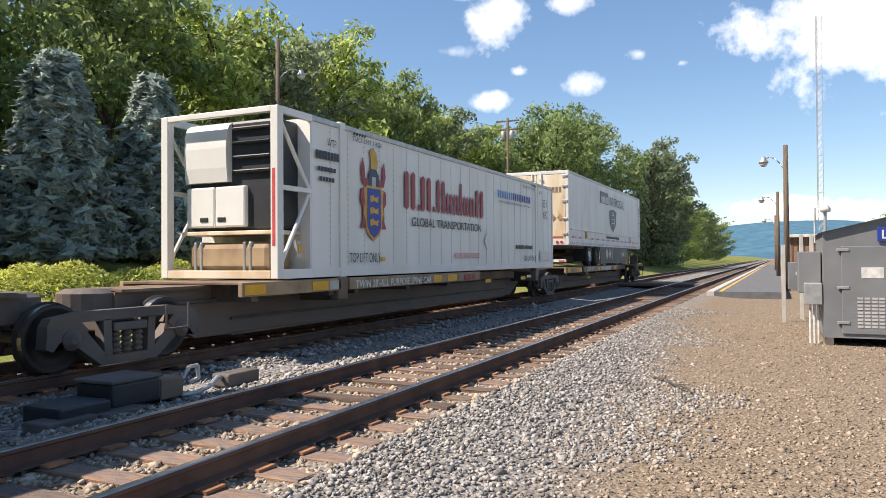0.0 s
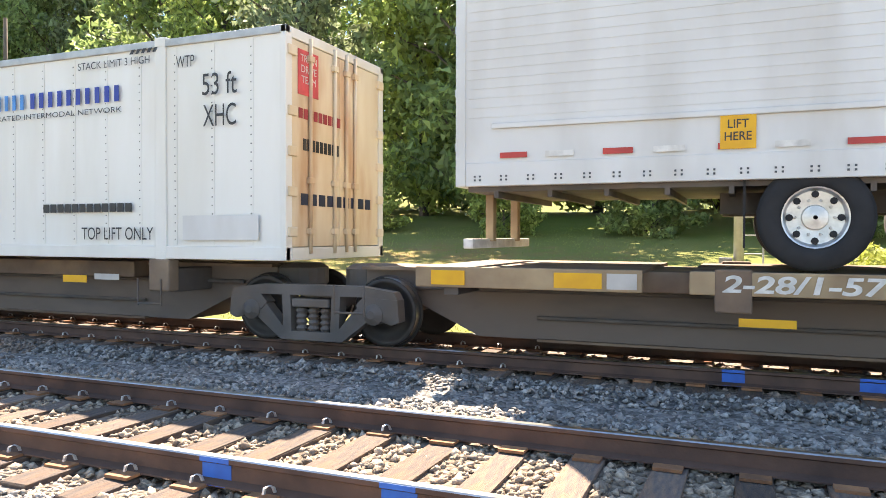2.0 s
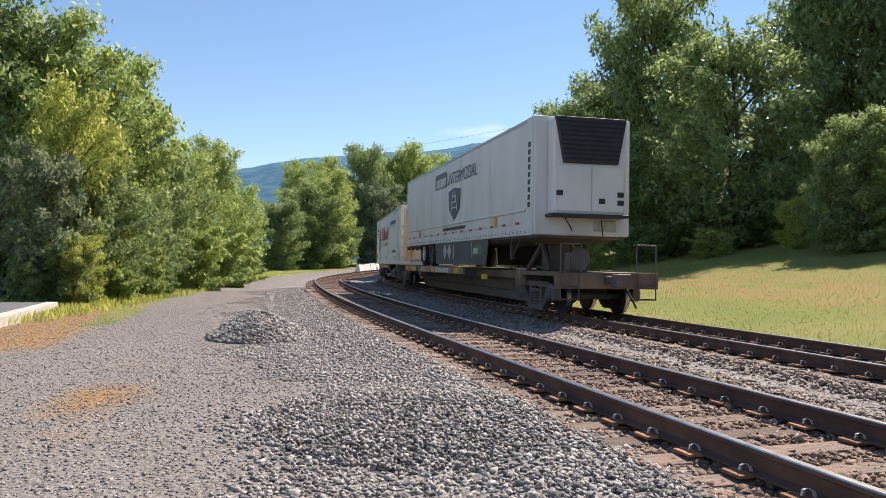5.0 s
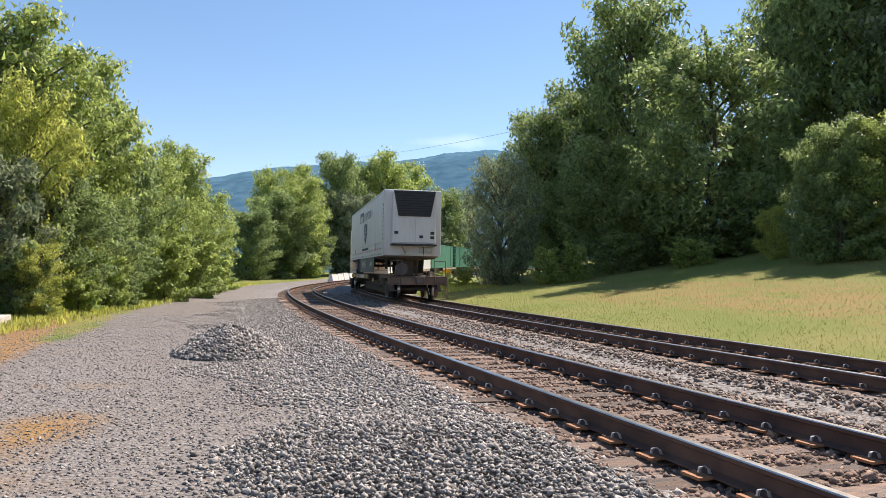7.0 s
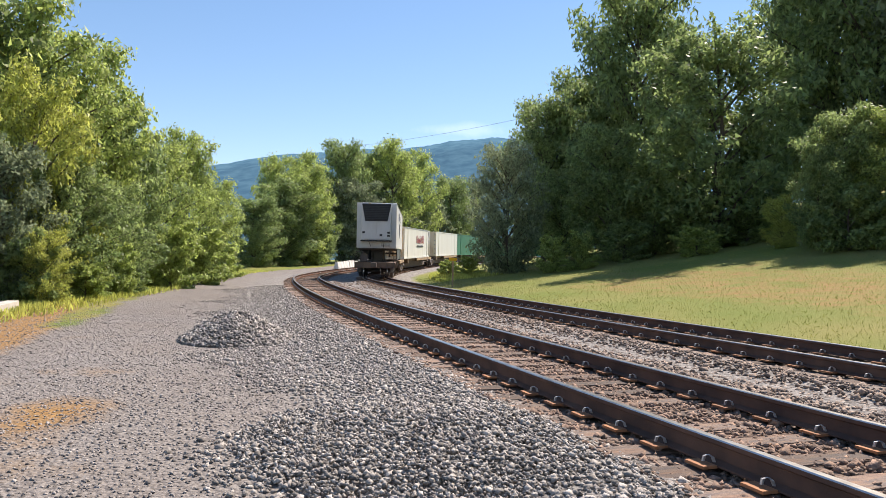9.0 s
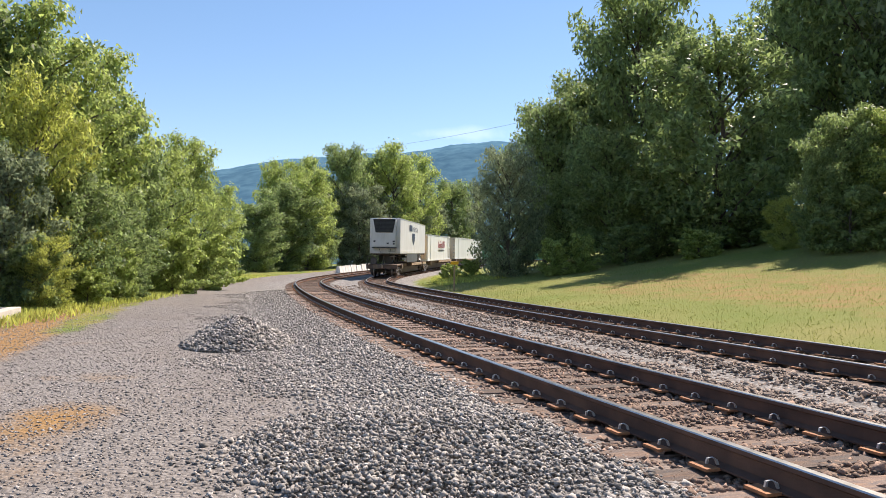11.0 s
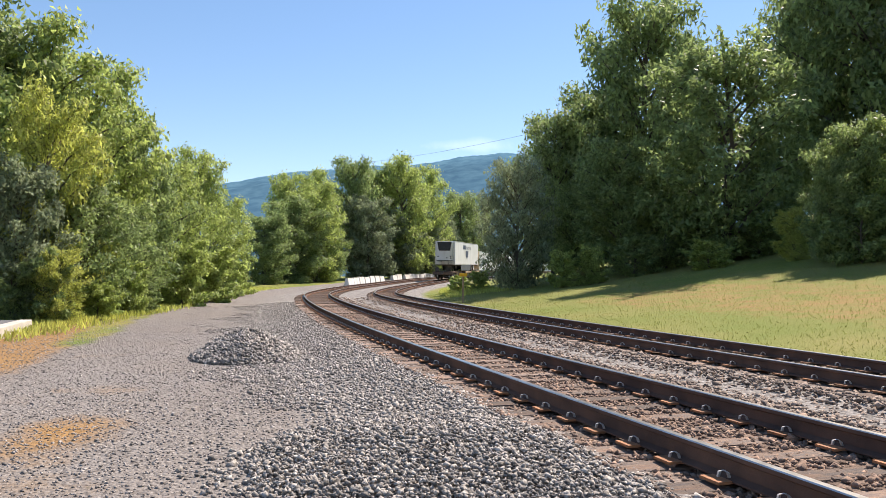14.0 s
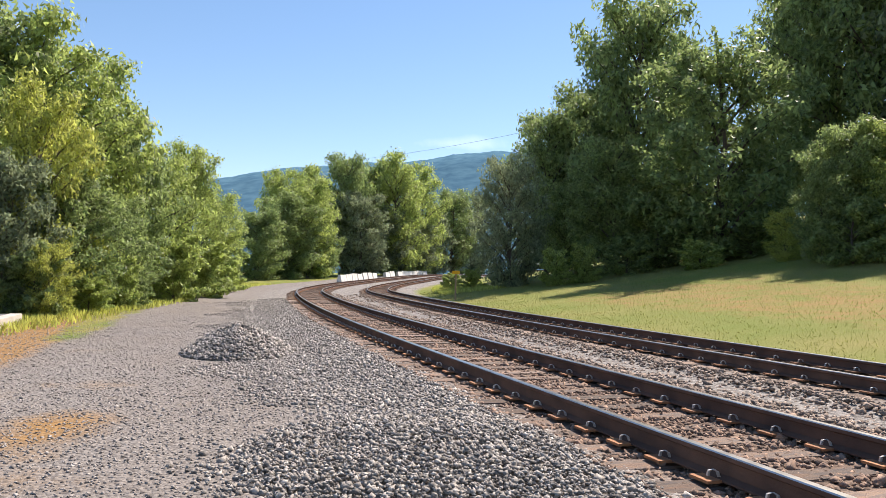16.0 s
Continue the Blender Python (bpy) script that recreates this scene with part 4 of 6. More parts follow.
def script_strokes(parent, x0, x1, z0, z1, material, y=-1.306, name="lettering"):
    """A line of heavy broken strokes, the mass and rhythm of painted blackletter, no letters."""
    plan = [(0.0, 0.105, 1.0), (0.135, 0.155, 0.12), (0.17, 0.275, 0.95), (0.30, 0.32, 0.12), (0.345, 0.44, 0.95), (0.46, 0.53, 0.62),
            (0.55, 0.62, 0.62), (0.635, 0.66, 0.95), (0.68, 0.745, 0.62), (0.765, 0.835, 0.62), (0.86, 0.97, 0.9)]
    w, h = x1 - x0, z1 - z0
    for a, b, k in plan:
        xa, xb = x0 + a * w, x0 + b * w
        if b - a < 0.03:
            hh = h * k
            shape(name, [(xa, z0 + 0.02), ((xa + xb) / 2, z0 - 0.02), (xb, z0 + 0.02), (xb, z0 + hh), ((xa + xb) / 2, z0 + hh + 0.03), (xa, z0 + hh)], material, parent, y)
            continue
        sw = (xb - xa) * 0.36
        for q in (xa, xb - sw):
            shape(name, [(q, z0 + 0.05 * h), (q + sw * 0.5, z0 - 0.03 * h), (q + sw, z0 + 0.05 * h), (q + sw, z0 + h * (k - 0.08)), (q + sw * 0.5, z0 + h * k), (q, z0 + h * (k - 0.08))], material, parent, y)


def block_strokes(parent, x0, x1, z0, z1, material, n, y=-1.306, slope=0.0, name="lettering", fill=0.78):
    """A run of plain upright bars in place of a trade name."""
    w = (x1 - x0) / n
    for i in range(n):
        a = x0 + i * w
        shape(name, [(a, z0), (a + w * fill, z0), (a + w * fill + slope, z1), (a + slope, z1)], material, parent, y)


def lock_rods(parent, x, zs0, zs1, ys, material):
    for yy in ys:
        r = part("lock_rod", tubes((((x, yy, zs0)), (x, yy, zs1), 0.025)), material, parent, smooth=True)
        for zg in (zs0 + 0.25, zs0 + 0.9, zs1 - 0.3):
            part("rod_guide", boxes((x - 0.03, x + 0.035, yy - 0.06, yy + 0.06, zg, zg + 0.08), bevel=0.008), material, r)


def container(u0, body_mat, marks, name="container", label="", lead="reefer", door=None, length=16.15):
    """A 53-foot box: ribbed body, posts, rails, castings, doors at its rear; local x runs rearwards."""
    half = length / 2
    root = tagged(new(name), label, "container", "containers on the train")
    z0, z1 = 1.05, 3.95
    xa = -half + (1.0 if lead == "reefer" else 0.06)
    part("body", boxes((xa, half - 0.07, -1.265, 1.265, z0 + 0.15, z1 - 0.07), bevel=0.02), body_mat, root)
    part("roof_rail", boxes((xa, half, -1.295, -1.2, z1 - 0.1, z1), (xa, half, 1.2, 1.295, z1 - 0.1, z1), bevel=0.01), M_GALV if marks else body_mat, root)
    part("bottom_rail", boxes((xa, half, -1.293, -1.2, z0, z0 + 0.17), (xa, half, 1.2, 1.293, z0, z0 + 0.17), bevel=0.01), body_mat, root)
    # sheet joints with rivet rows
    joints = np.arange(xa + 0.61, half - 0.2, 0.61)
    for sgn in (-1,):
        for x in joints:
            part("side_sheet_joint", boxes((x - 0.012, x + 0.012, sgn * 1.272, sgn * 1.262, z0 + 0.19, z1 - 0.12)), body_mat, root)
    bm = bmesh.new()
    for x in joints:
        for z in np.arange(z0 + 0.25, z1 - 0.15, 0.11):
            box(bm, x - 0.035, x - 0.022, -1.27, -1.262, z, z + 0.016)
    tagged(part("rivets", bm, M_SKIRT, root), kind="stuff")
    for x in (-half + 1.98, half - 1.98):
        for y in (-1.3, 1.18):
            part("lift_post", boxes((x - 0.09, x + 0.09, y, y + 0.12, z0, z1 + 0.01), bevel=0.015), body_mat, root)
            for za, zb in ((z0 - 0.03, z0 + 0.1), (z1 - 0.1, z1 + 0.03)):
                part("corner_casting", boxes((x - 0.09, x + 0.09, y - 0.004, y + 0.124, za, zb), bevel=0.012), body_mat, root)
    # rear doors
    dm = door or body_mat
    part("rear_frame", boxes((half - 0.08, half, -1.295, -1.16, z0, z1), (half - 0.08, half, 1.16, 1.295, z0, z1), (half - 0.08, half, -1.16, 1.16, z1 - 0.13, z1), (half - 0.08, half, -1.16, 1.16, z0, z0 + 0.16), bevel=0.01), body_mat if marks else dm, root)
    for y0, y1 in ((-1.15, -0.008), (0.008, 1.15)):
        d = part("door", boxes((half - 0.06, half - 0.015, y0, y1, z0 + 0.17, z1 - 0.14), bevel=0.008), dm, root, "rust-stained cream container door" if marks else "")
        lock_rods(d, half + 0.012, z0 + 0.08, z1 - 0.06, ((y0 + y1) / 2 - 0.18, (y0 + y1) / 2 + 0.42 * (1 if y0 < 0 else -1)), M_GALV if not marks else M_RUSTWHITE)
        ye = y0 - 0.02 if y0 < -0.5 else y1 + 0.02
        for z in (z0 + 0.3, z0 + 0.8, z0 + 1.3, z0 + 1.8, z0 + 2.55):
            part("hinge", boxes((half - 0.02, half + 0.03, ye - 0.09, ye + 0.09, z, z + 0.12), bevel=0.01), M_RUSTWHITE if marks else M_GALV, d)
    if lead == "reefer":
        reefer_end(root, -half, z0, z1)
    else:
        part("front_panel", boxes((-half, -half + 0.07, -1.29, 1.29, z0, z1), bevel=0.01), body_mat, root)
    if marks:
        side_marks(root, half, z0)
        words("sign_text", "TRAIN\nDRIVE\nTEAM", M_INKWHITE, part("sign", boxes((half - 0.012, half - 0.004, -1.02, -0.55, 3.15, 3.72)), M_INKPINK, root, "red recruiting sign with white words"), half, -0.785, 3.3, 0.36, 0.38, 90)
        block_strokes_end(root, half, -1.0, 0.05, 2.85, 2.98, M_INKRED, 9)
        block_strokes_end(root, half, -0.9, 0.0, 2.45, 2.6, M_INKBLACK, 9)
        block_strokes_end(root, half, -0.95, 0.95, 1.75, 1.9, M_NAVY, 9)
    return root


def block_strokes_end(parent, x, y0, y1, z0, z1, material, n):
    w = (y1 - y0) / n
    for i in range(n):
        part("lettering", boxes((x - 0.013, x - 0.006, y0 + i * w, y0 + (i + 0.72) * w, z0, z1)), material, parent)


def reefer_end(root, x, z0, z1):
    """Open end frame with the cooling unit and its fuel tank inside."""
    part("frame_post", boxes((x, x + 0.16, -1.295, -1.14, z0, z1), bevel=0.015), M_WHITE, root)
    part("frame_post", boxes((x, x + 0.16, 1.14, 1.295, z0, z1), bevel=0.015), M_WHITE, root)
    part("frame_header", boxes((x, x + 0.1, -1.14, 1.14, z1 - 0.1, z1), bevel=0.01), M_WHITE, root)
    part("frame_sill", boxes((x, x + 0.14, -1.14, 1.14, z0, z0 + 0.14), bevel=0.01), M_RUSTWHITE, root)
    for y in (-1.25, 1.25):
        part("frame_side_rail", boxes((x + 0.16, x + 1.0, y - 0.04, y + 0.04, z1 - 0.12, z1), (x + 0.16, x + 1.0, y - 0.04, y + 0.04, z0, z0 + 0.16), (x + 0.16, x + 1.0, y - 0.035, y + 0.035, z0 + 1.5, z0 + 1.58)), M_WHITE, root)
        part("brace", tubes((((x + 0.1, y, z1 - 0.2)), (x + 0.95, y, z0 + 1.55), 0.035), ((x + 0.1, y, z0 + 0.2), (x + 0.95, y, z0 + 1.5), 0.035), seg=8), M_WHITE, root)
    part("bulkhead", boxes((x + 0.98, x + 1.04, -1.25, 1.25, z0 + 0.1, z1 - 0.05)), M_WHITE, root)
    unit = part("cooling_unit", boxes((x + 0.34, x + 1.0, -1.0, 0.95, z0 + 0.85, z1 - 0.12), bevel=0.06), M_DARK, root, "black and white diesel cooling unit")
    bm = bmesh.new()
    prism(bm, [(x + 0.36, z0 + 1.7), (x + 0.22, z0 + 1.7), (x + 0.19, z0 + 1.95), (x + 0.18, z0 + 2.3), (x + 0.2, z0 + 2.55), (x + 0.26, z0 + 2.7), (x + 0.36, z0 + 2.76)], -0.04, 0.92)
    bmesh.ops.triangulate(bm, faces=[f for f in bm.faces if len(f.verts) > 4])
    part("upper_cowl", bm, M_WHITE, unit, "curved white upper cowl")
    part("lower_cowl", boxes((x + 0.24, x + 0.36, 0.28, 0.92, z0 + 0.9, z0 + 1.62), (x + 0.24, x + 0.36, -0.4, 0.26, z0 + 0.9, z0 + 1.62), bevel=0.03), M_WHITE, unit, "white lower cowl doors")
    for y0, y1 in ((0.42, 0.6), (0.02, 0.2)):
        part("latch", boxes((x + 0.225, x + 0.243, y0, y1, z0 + 1.0, z0 + 1.08), bevel=0.01), M_DARK, unit)
    for z in np.linspace(z0 + 1.85, z1 - 0.3, 4):
        part("grille_bar", boxes((x + 0.27, x + 0.34, -0.92, -0.1, z, z + 0.05), bevel=0.015), M_DARK, unit)
        part("grille_edge", boxes((x + 0.262, x + 0.272, -0.9, -0.12, z + 0.035, z + 0.05)), M_SILVER, unit)
    part("engine", boxes((x + 0.4, x + 0.9, -0.95, -0.42, z0 + 0.85, z0 + 1.6), bevel=0.05), M_BLACK, unit)
    tank = bmesh.new()
    box(tank, x + 0.24, x + 0.9, -0.92, 0.88, z0 + 0.12, z0 + 0.62, bevel=0.1)
    t = part("fuel_tank", tank, M_DECKTAN, root, "tan dirty fuel tank")
    for y in (-0.55, -0.42, 0.55, 0.68):
        part("tank_strap", boxes((x + 0.225, x + 0.92, y, y + 0.06, z0 + 0.1, z0 + 0.64), bevel=0.02), M_GALV, t)
    part("unit_shelf", boxes((x + 0.2, x + 1.0, -1.05, 1.0, z0 + 0.76, z0 + 0.83), bevel=0.01), M_RUSTWHITE, root)
    part("number_strip", boxes((x - 0.004, x + 0.0, -1.24, -1.18, z0 + 0.55, z0 + 1.85)), M_INKPINK, root)
    lamp = part("control_box", boxes((x + 0.5, x + 0.62, -1.32, -1.25, z0 + 0.35, z0 + 0.65), bevel=0.01), M_GALV, root)
    part("reflector", boxes((x + 0.53, x + 0.6, -1.328, -1.318, z0 + 0.42, z0 + 0.6)), M_YELLOW, lamp)


def side_marks(root, half, z0):
    y = -1.306

    def X(u):
        return u - half
    crest(root, X(3.13), 2.55)
    script_strokes(root, X(4.5), X(9.35), 2.5, 3.35, M_INKRED, 1.297)
    shape("lettering_bar", rect(X(4.8), X(9.0), 2.14, 2.3), M_INKBLACK, root, 1.297)
    script_strokes(root, X(4.5), X(9.35), 2.5, 3.35, M_INKRED)
    words("lettering", "GLOBAL TRANSPORTATION", M_INKBLACK, root, X(6.93), y, 2.12, 0.2, 4.2, bold=0.012)
    words("lettering", "TOP LIFT ONLY", M_INKBLACK, root, X(2.8), y, 1.31, 0.19, 1.2)
    words("lettering", "STACK LIMIT 3 HIGH", M_INKBLACK, root, X(2.9), y, 3.68, 0.1, 1.15)
    words("lettering", "STACK LIMIT 3 HIGH", M_INKBLACK, root, X(13.35), y, 3.66, 0.1, 1.3)
    words("lettering", "HI-CUBE CHASSIS REQUIRED", M_INKPINK, root, X(8.05), y, 1.36, 0.17, 1.75)
    words("lettering", "TOP LIFT ONLY", M_INKBLACK, root, X(13.4), y, 1.3, 0.17, 1.3)
    words("lettering", "53 ft", M_INKBLACK, root, X(15.15), y, 3.16, 0.28, 0.55)
    words("lettering", "XHC", M_INKBLACK, root, X(15.15), y, 2.76, 0.28, 0.52)
    words("lettering", "WTP", M_INKBLACK, root, X(14.6), y, 3.55, 0.15, 0.3)
    words("lettering", "WTP", M_INKBLACK, root, X(1.6), y, 3.45, 0.14, 0.3)
    block_strokes(root, X(10.4), X(11.7), 3.19, 3.41, M_LBLUE, 8, fill=0.42)
    block_strokes(root, X(11.75), X(13.55), 3.19, 3.41, M_BLUE, 10, fill=0.45)
    words("lettering", "REFRIGERATED INTERMODAL NETWORK", M_INKBLACK, root, X(11.98), y, 3.04, 0.075, 3.05)
    block_strokes(root, X(12.0), X(13.7), 1.68, 1.8, M_INKBLACK, 12)
    block_strokes(root, X(0.95) + 0.15, X(1.85), 3.2, 3.35, M_INKBLACK, 8)
    block_strokes(root, X(1.15), X(1.75), 2.98, 3.06, M_INKBLACK, 6)
    block_strokes(root, X(1.2), X(1.7), 2.8, 2.88, M_INKBLACK, 5)
    shape("patch", rect(X(14.55), X(15.75), 1.3, 1.62), M_ALU, root, y, "clean white patch panel")
    shape("placard", [(X(9.5), 1.65), (X(9.72), 1.87), (X(9.5), 2.09), (X(9.28), 1.87)], M_ALU, root, y, "blank diamond placard holder")
    shape("mark", rect(X(3.45), X(3.6), 1.33, 1.42), M_YELLOW, root, y)
    for i in range(5):
        for c in (2.35, 13.65):
            a = X(c) + i * 0.1
            shape("hatching", [(a, 3.8), (a + 0.05, 3.8), (a + 0.09, 3.86), (a + 0.04, 3.86)], M_INKBLACK, root, y)


WHEELS = []


def truck(parent, x, label=""):
    """A two-axle freight truck: cast side frames, springs, bolster, wheelsets."""
    for sg in (-1, 1):
        y = sg * 1.03
        bm = bmesh.new()
        y0, y1 = y - 0.08, y + 0.08
        prism(bm, [(x - 1.2, 0.60), (x - 1.15, 0.69), (x - 0.7, 0.75), (x + 0.7, 0.75), (x + 1.15, 0.69), (x + 1.2, 0.60), (x + 0.72, 0.62), (x - 0.72, 0.62)], y0, y1)
        for g in (-1, 1):
            prism(bm, [(x + g * a, b) for a, b in ((0.74, 0.62), (1.2, 0.60), (1.22, 0.34), (1.12, 0.30), (1.04, 0.40), (0.76, 0.40), (0.64, 0.52))][::g], y0 - 0.01, y1 + 0.01)
            prism(bm, [(x + g * a, b) for a, b in ((0.78, 0.44), (0.84, 0.36), (0.44, 0.06), (0.0, 0.06), (0.0, 0.17), (0.36, 0.17), (0.66, 0.50))][::g], y0, y1)
            prism(bm, [(x + g * a, b) for a, b in ((0.28, 0.16), (0.40, 0.18), (0.42, 0.63), (0.30, 0.63))][::g], y0, y1)
        bmesh.ops.triangulate(bm, faces=[f for f in bm.faces if len(f.verts) > 4])
        bmesh.ops.recalc_face_normals(bm, faces=bm.faces)
        sf = part("side_frame", bm, M_CAR, parent, "cast steel truck side frame" if sg < 0 else "")
        for k in (-0.22, 0.0, 0.22):
            prof = []
            for i in range(9):
                prof.append((0.078 if i % 2 else 0.052, 0.17 + i * 0.036))
            part("spring", lathe(bmesh.new(), prof, 10, "Z", (x + k * 0.8, y, 0)), M_CAR, sf)
        part("bolster_end", boxes((x - 0.27, x + 0.27, y - 0.1, y + 0.1, 0.47, 0.58), bevel=0.02), M_CAR, sf)
        for a in (-0.88, 0.88):
            part("bearing_cap", lathe(bmesh.new(), [(0.13, y - 0.1), (0.13, y + 0.1), (0.06, y + sg * 0.16 if sg > 0 else y + 0.1)] if sg > 0 else [(0.05, y - 0.16), (0.13, y - 0.1), (0.13, y + 0.1)], 14, "Y", (x + a, 0, 0.42)), M_CAR, sf)
    part("bolster", boxes((x - 0.22, x + 0.22, -0.95, 0.95, 0.45, 0.66), bevel=0.02), M_CAR, parent)
    for a in (-0.88, 0.88):
        ax = part("wheelset", tubes((((0, -0.72, 0)), (0, 0.72, 0), 0.08)), M_CAR, parent, "pair of forged steel wheels on an axle", True)
        for sg in (-1, 1):
            prof = [(0.06, 0.1), (0.16, 0.1), (0.18, 0.03), (0.34, 0.02), (0.36, 0.065), (0.42, 0.065), (0.425, -0.045), (0.455, -0.055), (0.455, -0.08), (0.36, -0.08), (0.34, -0.02), (0.14, -0.03), (0.06, -0.03)]
            w = part("wheel", lathe(bmesh.new(), [(r, sg * (0.75 + q)) for r, q in prof], 36), M_WHEEL, ax, "", True)
            part("tread", lathe(bmesh.new(), [(0.4255, sg * 0.71), (0.4262, sg * 0.76), (0.4255, sg * 0.81)], 36, caps=False), M_RAILTOP, w)
        ax.location = (x + a, 0, 0.42)
        WHEELS.append((ax, x + a))


def spine_car(u0, u1, ledges, label, trucks, reflectors, marks=(), end=False):
    """A spine platform between two articulations: fish-bellied sill, ledges, cross arms, trucks."""
    mid = (u0 + u1) / 2
    root = tagged(new("spine_car"), label, "rail car", "spine cars of the train")

    def X(u):
        return u - mid
    bm = bmesh.new()
    prism(bm, [(X(u0 + 0.7), 0.95), (X(u0 + 0.7), 0.62), (X(u0 + 1.3), 0.58), (X(u0 + 2.25), 0.14), (X(u1 - 2.25), 0.14), (X(u1 - 1.3), 0.58), (X(u1 - 0.7), 0.62), (X(u1 - 0.7), 0.95)], -0.42, 0.42)
    part("centre_sill", bm, M_SILL, root, "deep brown steel centre sill")
    part("sill_shelf", boxes((X(u0 + 2.6), X(u1 - 2.9), -0.8, 0.8, 0.76, 0.985), bevel=0.01), M_CARBROWN, root)
    part("sill_flange", boxes((X(u0 + 0.7), X(u1 - 0.7), -0.55, 0.55, 0.93, 0.97), (X(u0 + 3.0), X(u1 - 3.0), -0.5, 0.5, 0.12, 0.15)), M_CARBROWN, root)
    for u in (u0 + 0.6, u1 - 0.6):
        part("articulation", lathe(bmesh.new(), [(0.34, 0.62), (0.4, 0.7), (0.4, 0.92), (0.3, 0.98)], 18, "Z", (X(u), 0, 0)), M_CAR, root)
    for a, b, m in ledges:
        for sg in (-1, 1):
            y0, y1 = (-1.31, -1.22) if sg < 0 else (1.22, 1.31)
            part("side_ledge", boxes((X(a), X(b), y0, y1, 0.79, 1.02), bevel=0.012), m, root, "weathered tan side ledge" if sg < 0 else "")
        part("deck_plate", boxes((X(a), X(b), -1.22, 1.22, 0.985, 1.015)), M_CARBROWN, root)
        for u in np.arange(a + 0.4, b, 2.2):
            for ya, yb in ((-1.22, -0.42), (0.42, 1.22)):
                part("cross_arm", boxes((X(u) - 0.09, X(u) + 0.09, ya, yb, 0.7, 0.98), bevel=0.01), M_CAR, root)
    for u in (u0 + 5.15, u1 - 1.95):
        for sg in (-1, 1):
            y = sg * 1.12
            part("pedestal", boxes((X(u) - 0.17, X(u) + 0.17, min(y, y + sg * 0.2), max(y, y + sg * 0.2), 0.62, 1.045), bevel=0.02), M_CARBROWN, root, "container pedestal arm")
            part("pedestal_arm", boxes((X(u) - 0.14, X(u) + 0.14, min(sg * 0.42, y), max(sg * 0.42, y), 0.6, 0.92), bevel=0.02), M_CAR, root)
    for a, b, z0, z1, m in reflectors:
        part("reflector", boxes((X(a), X(b), -1.32, -1.312, z0, z1)), m, root)
    for text, u, z, h, w in marks:
        if text:
            words("lettering", text, M_INKWHITE, root, X(u), -1.322, z, h, w, shear=0.15, bold=0.025)
        else:
            block_strokes(root, X(u) - w / 2, X(u) + w / 2, z, z + h, M_INKWHITE if w > 1 else M_INKRED, 10 if w > 1 else 3, -1.32)
    for u in trucks:
        truck(root, X(u))
    part("air_line", tubes((((X(u0 + 1.2), -0.5, 0.72)), (X(u1 - 1.2), -0.5, 0.72), 0.03), seg=8), M_CAR, root)
    part("brake_rod", tubes((((X(u0 + 3), -0.48, 0.4)), (X(u1 - 3), -0.48, 0.4), 0.025), seg=8), M_CAR, root)
    for u in (u0 + 0.75, u1 - 2.3):
        part("grab_iron", tubes((((X(u), -1.33, 0.78)), (X(u), -1.33, 0.42), 0.014), ((X(u) + 0.4, -1.33, 0.78), (X(u) + 0.4, -1.33, 0.42), 0.014), ((X(u), -1.33, 0.45), (X(u) + 0.4, -1.33, 0.45), 0.014), seg=6), M_CAR, root)
    if end:
        xe = X(u1)
        hx = X(u1 - 2.6)
        hitch = part("trailer_hitch", boxes((hx - 0.45, hx + 0.45, -0.45, 0.45, 1.72, 1.84), bevel=0.03), M_CAR, root, "dark steel trailer hitch stand")
        for ya in (-0.38, 0.38):
            part("hitch_leg", tubes((((hx, ya, 1.75)), (hx - 1.1, ya, 1.0), 0.07), ((hx, ya, 1.75), (hx + 0.55, ya, 1.0), 0.07), seg=8), M_CAR, hitch)
        part("hitch_box", boxes((hx - 0.25, hx + 0.3, -0.3, 0.3, 1.0, 1.72), bevel=0.03), M_CAR, hitch)
        part("end_platform", boxes((X(u1 - 2.3), xe + 0.55, -1.25, 1.25, 0.9, 1.0), bevel=0.01), M_CARBROWN, root)
        part("coupler", boxes((xe + 0.3, xe + 1.15, -0.09, 0.09, 0.74, 0.92), (xe + 1.1, xe + 1.42, -0.2, 0.16, 0.68, 0.98), bevel=0.04), M_CAR, root, "rust-dark knuckle coupler")
        part("end_sill", boxes((xe + 0.45, xe + 0.55, -1.3, 1.3, 0.62, 1.0), bevel=0.01), M_CARBROWN, root)
        part("brake_housing", boxes((xe + 0.2, xe + 0.45, -0.95, -0.5, 1.0, 1.45), bevel=0.04), M_CAR, root)
        part("brake_wheel", lathe(bmesh.new(), [(0.25, 0.0), (0.27, 0.02), (0.25, 0.04), (0.23, 0.02)], 22, "X", (xe + 0.5, -0.7, 1.3)), M_CAR, root)
        for yy in (-1.2, 1.2):
            part("handrail", tubes((((xe + 0.6, yy, 1.0)), (xe + 0.6, yy, 1.65), 0.018), ((xe + 0.6, yy, 1.65), (xe + 0.6, yy - math.copysign(0.5, yy), 1.65), 0.018), ((xe + 0.6, yy - math.copysign(0.5, yy), 1.65), (xe + 0.6, yy - math.copysign(0.5, yy), 1.0), 0.018), seg=6), M_CAR, root)
            part("step", tubes((((xe + 0.6, yy, 1.0)), (xe + 0.6, yy, 0.35), 0.018), ((xe + 0.6, yy - math.copysign(0.45, yy), 1.0), (xe + 0.6, yy - math.copysign(0.45, yy), 0.35), 0.018), ((xe + 0.6, yy, 0.38), (xe + 0.6, yy - math.copysign(0.45, yy), 0.38), 0.02), ((xe + 0.6, yy, 0.68), (xe + 0.6, yy - math.copysign(0.45, yy), 0.68), 0.02), seg=6), M_CAR, root)
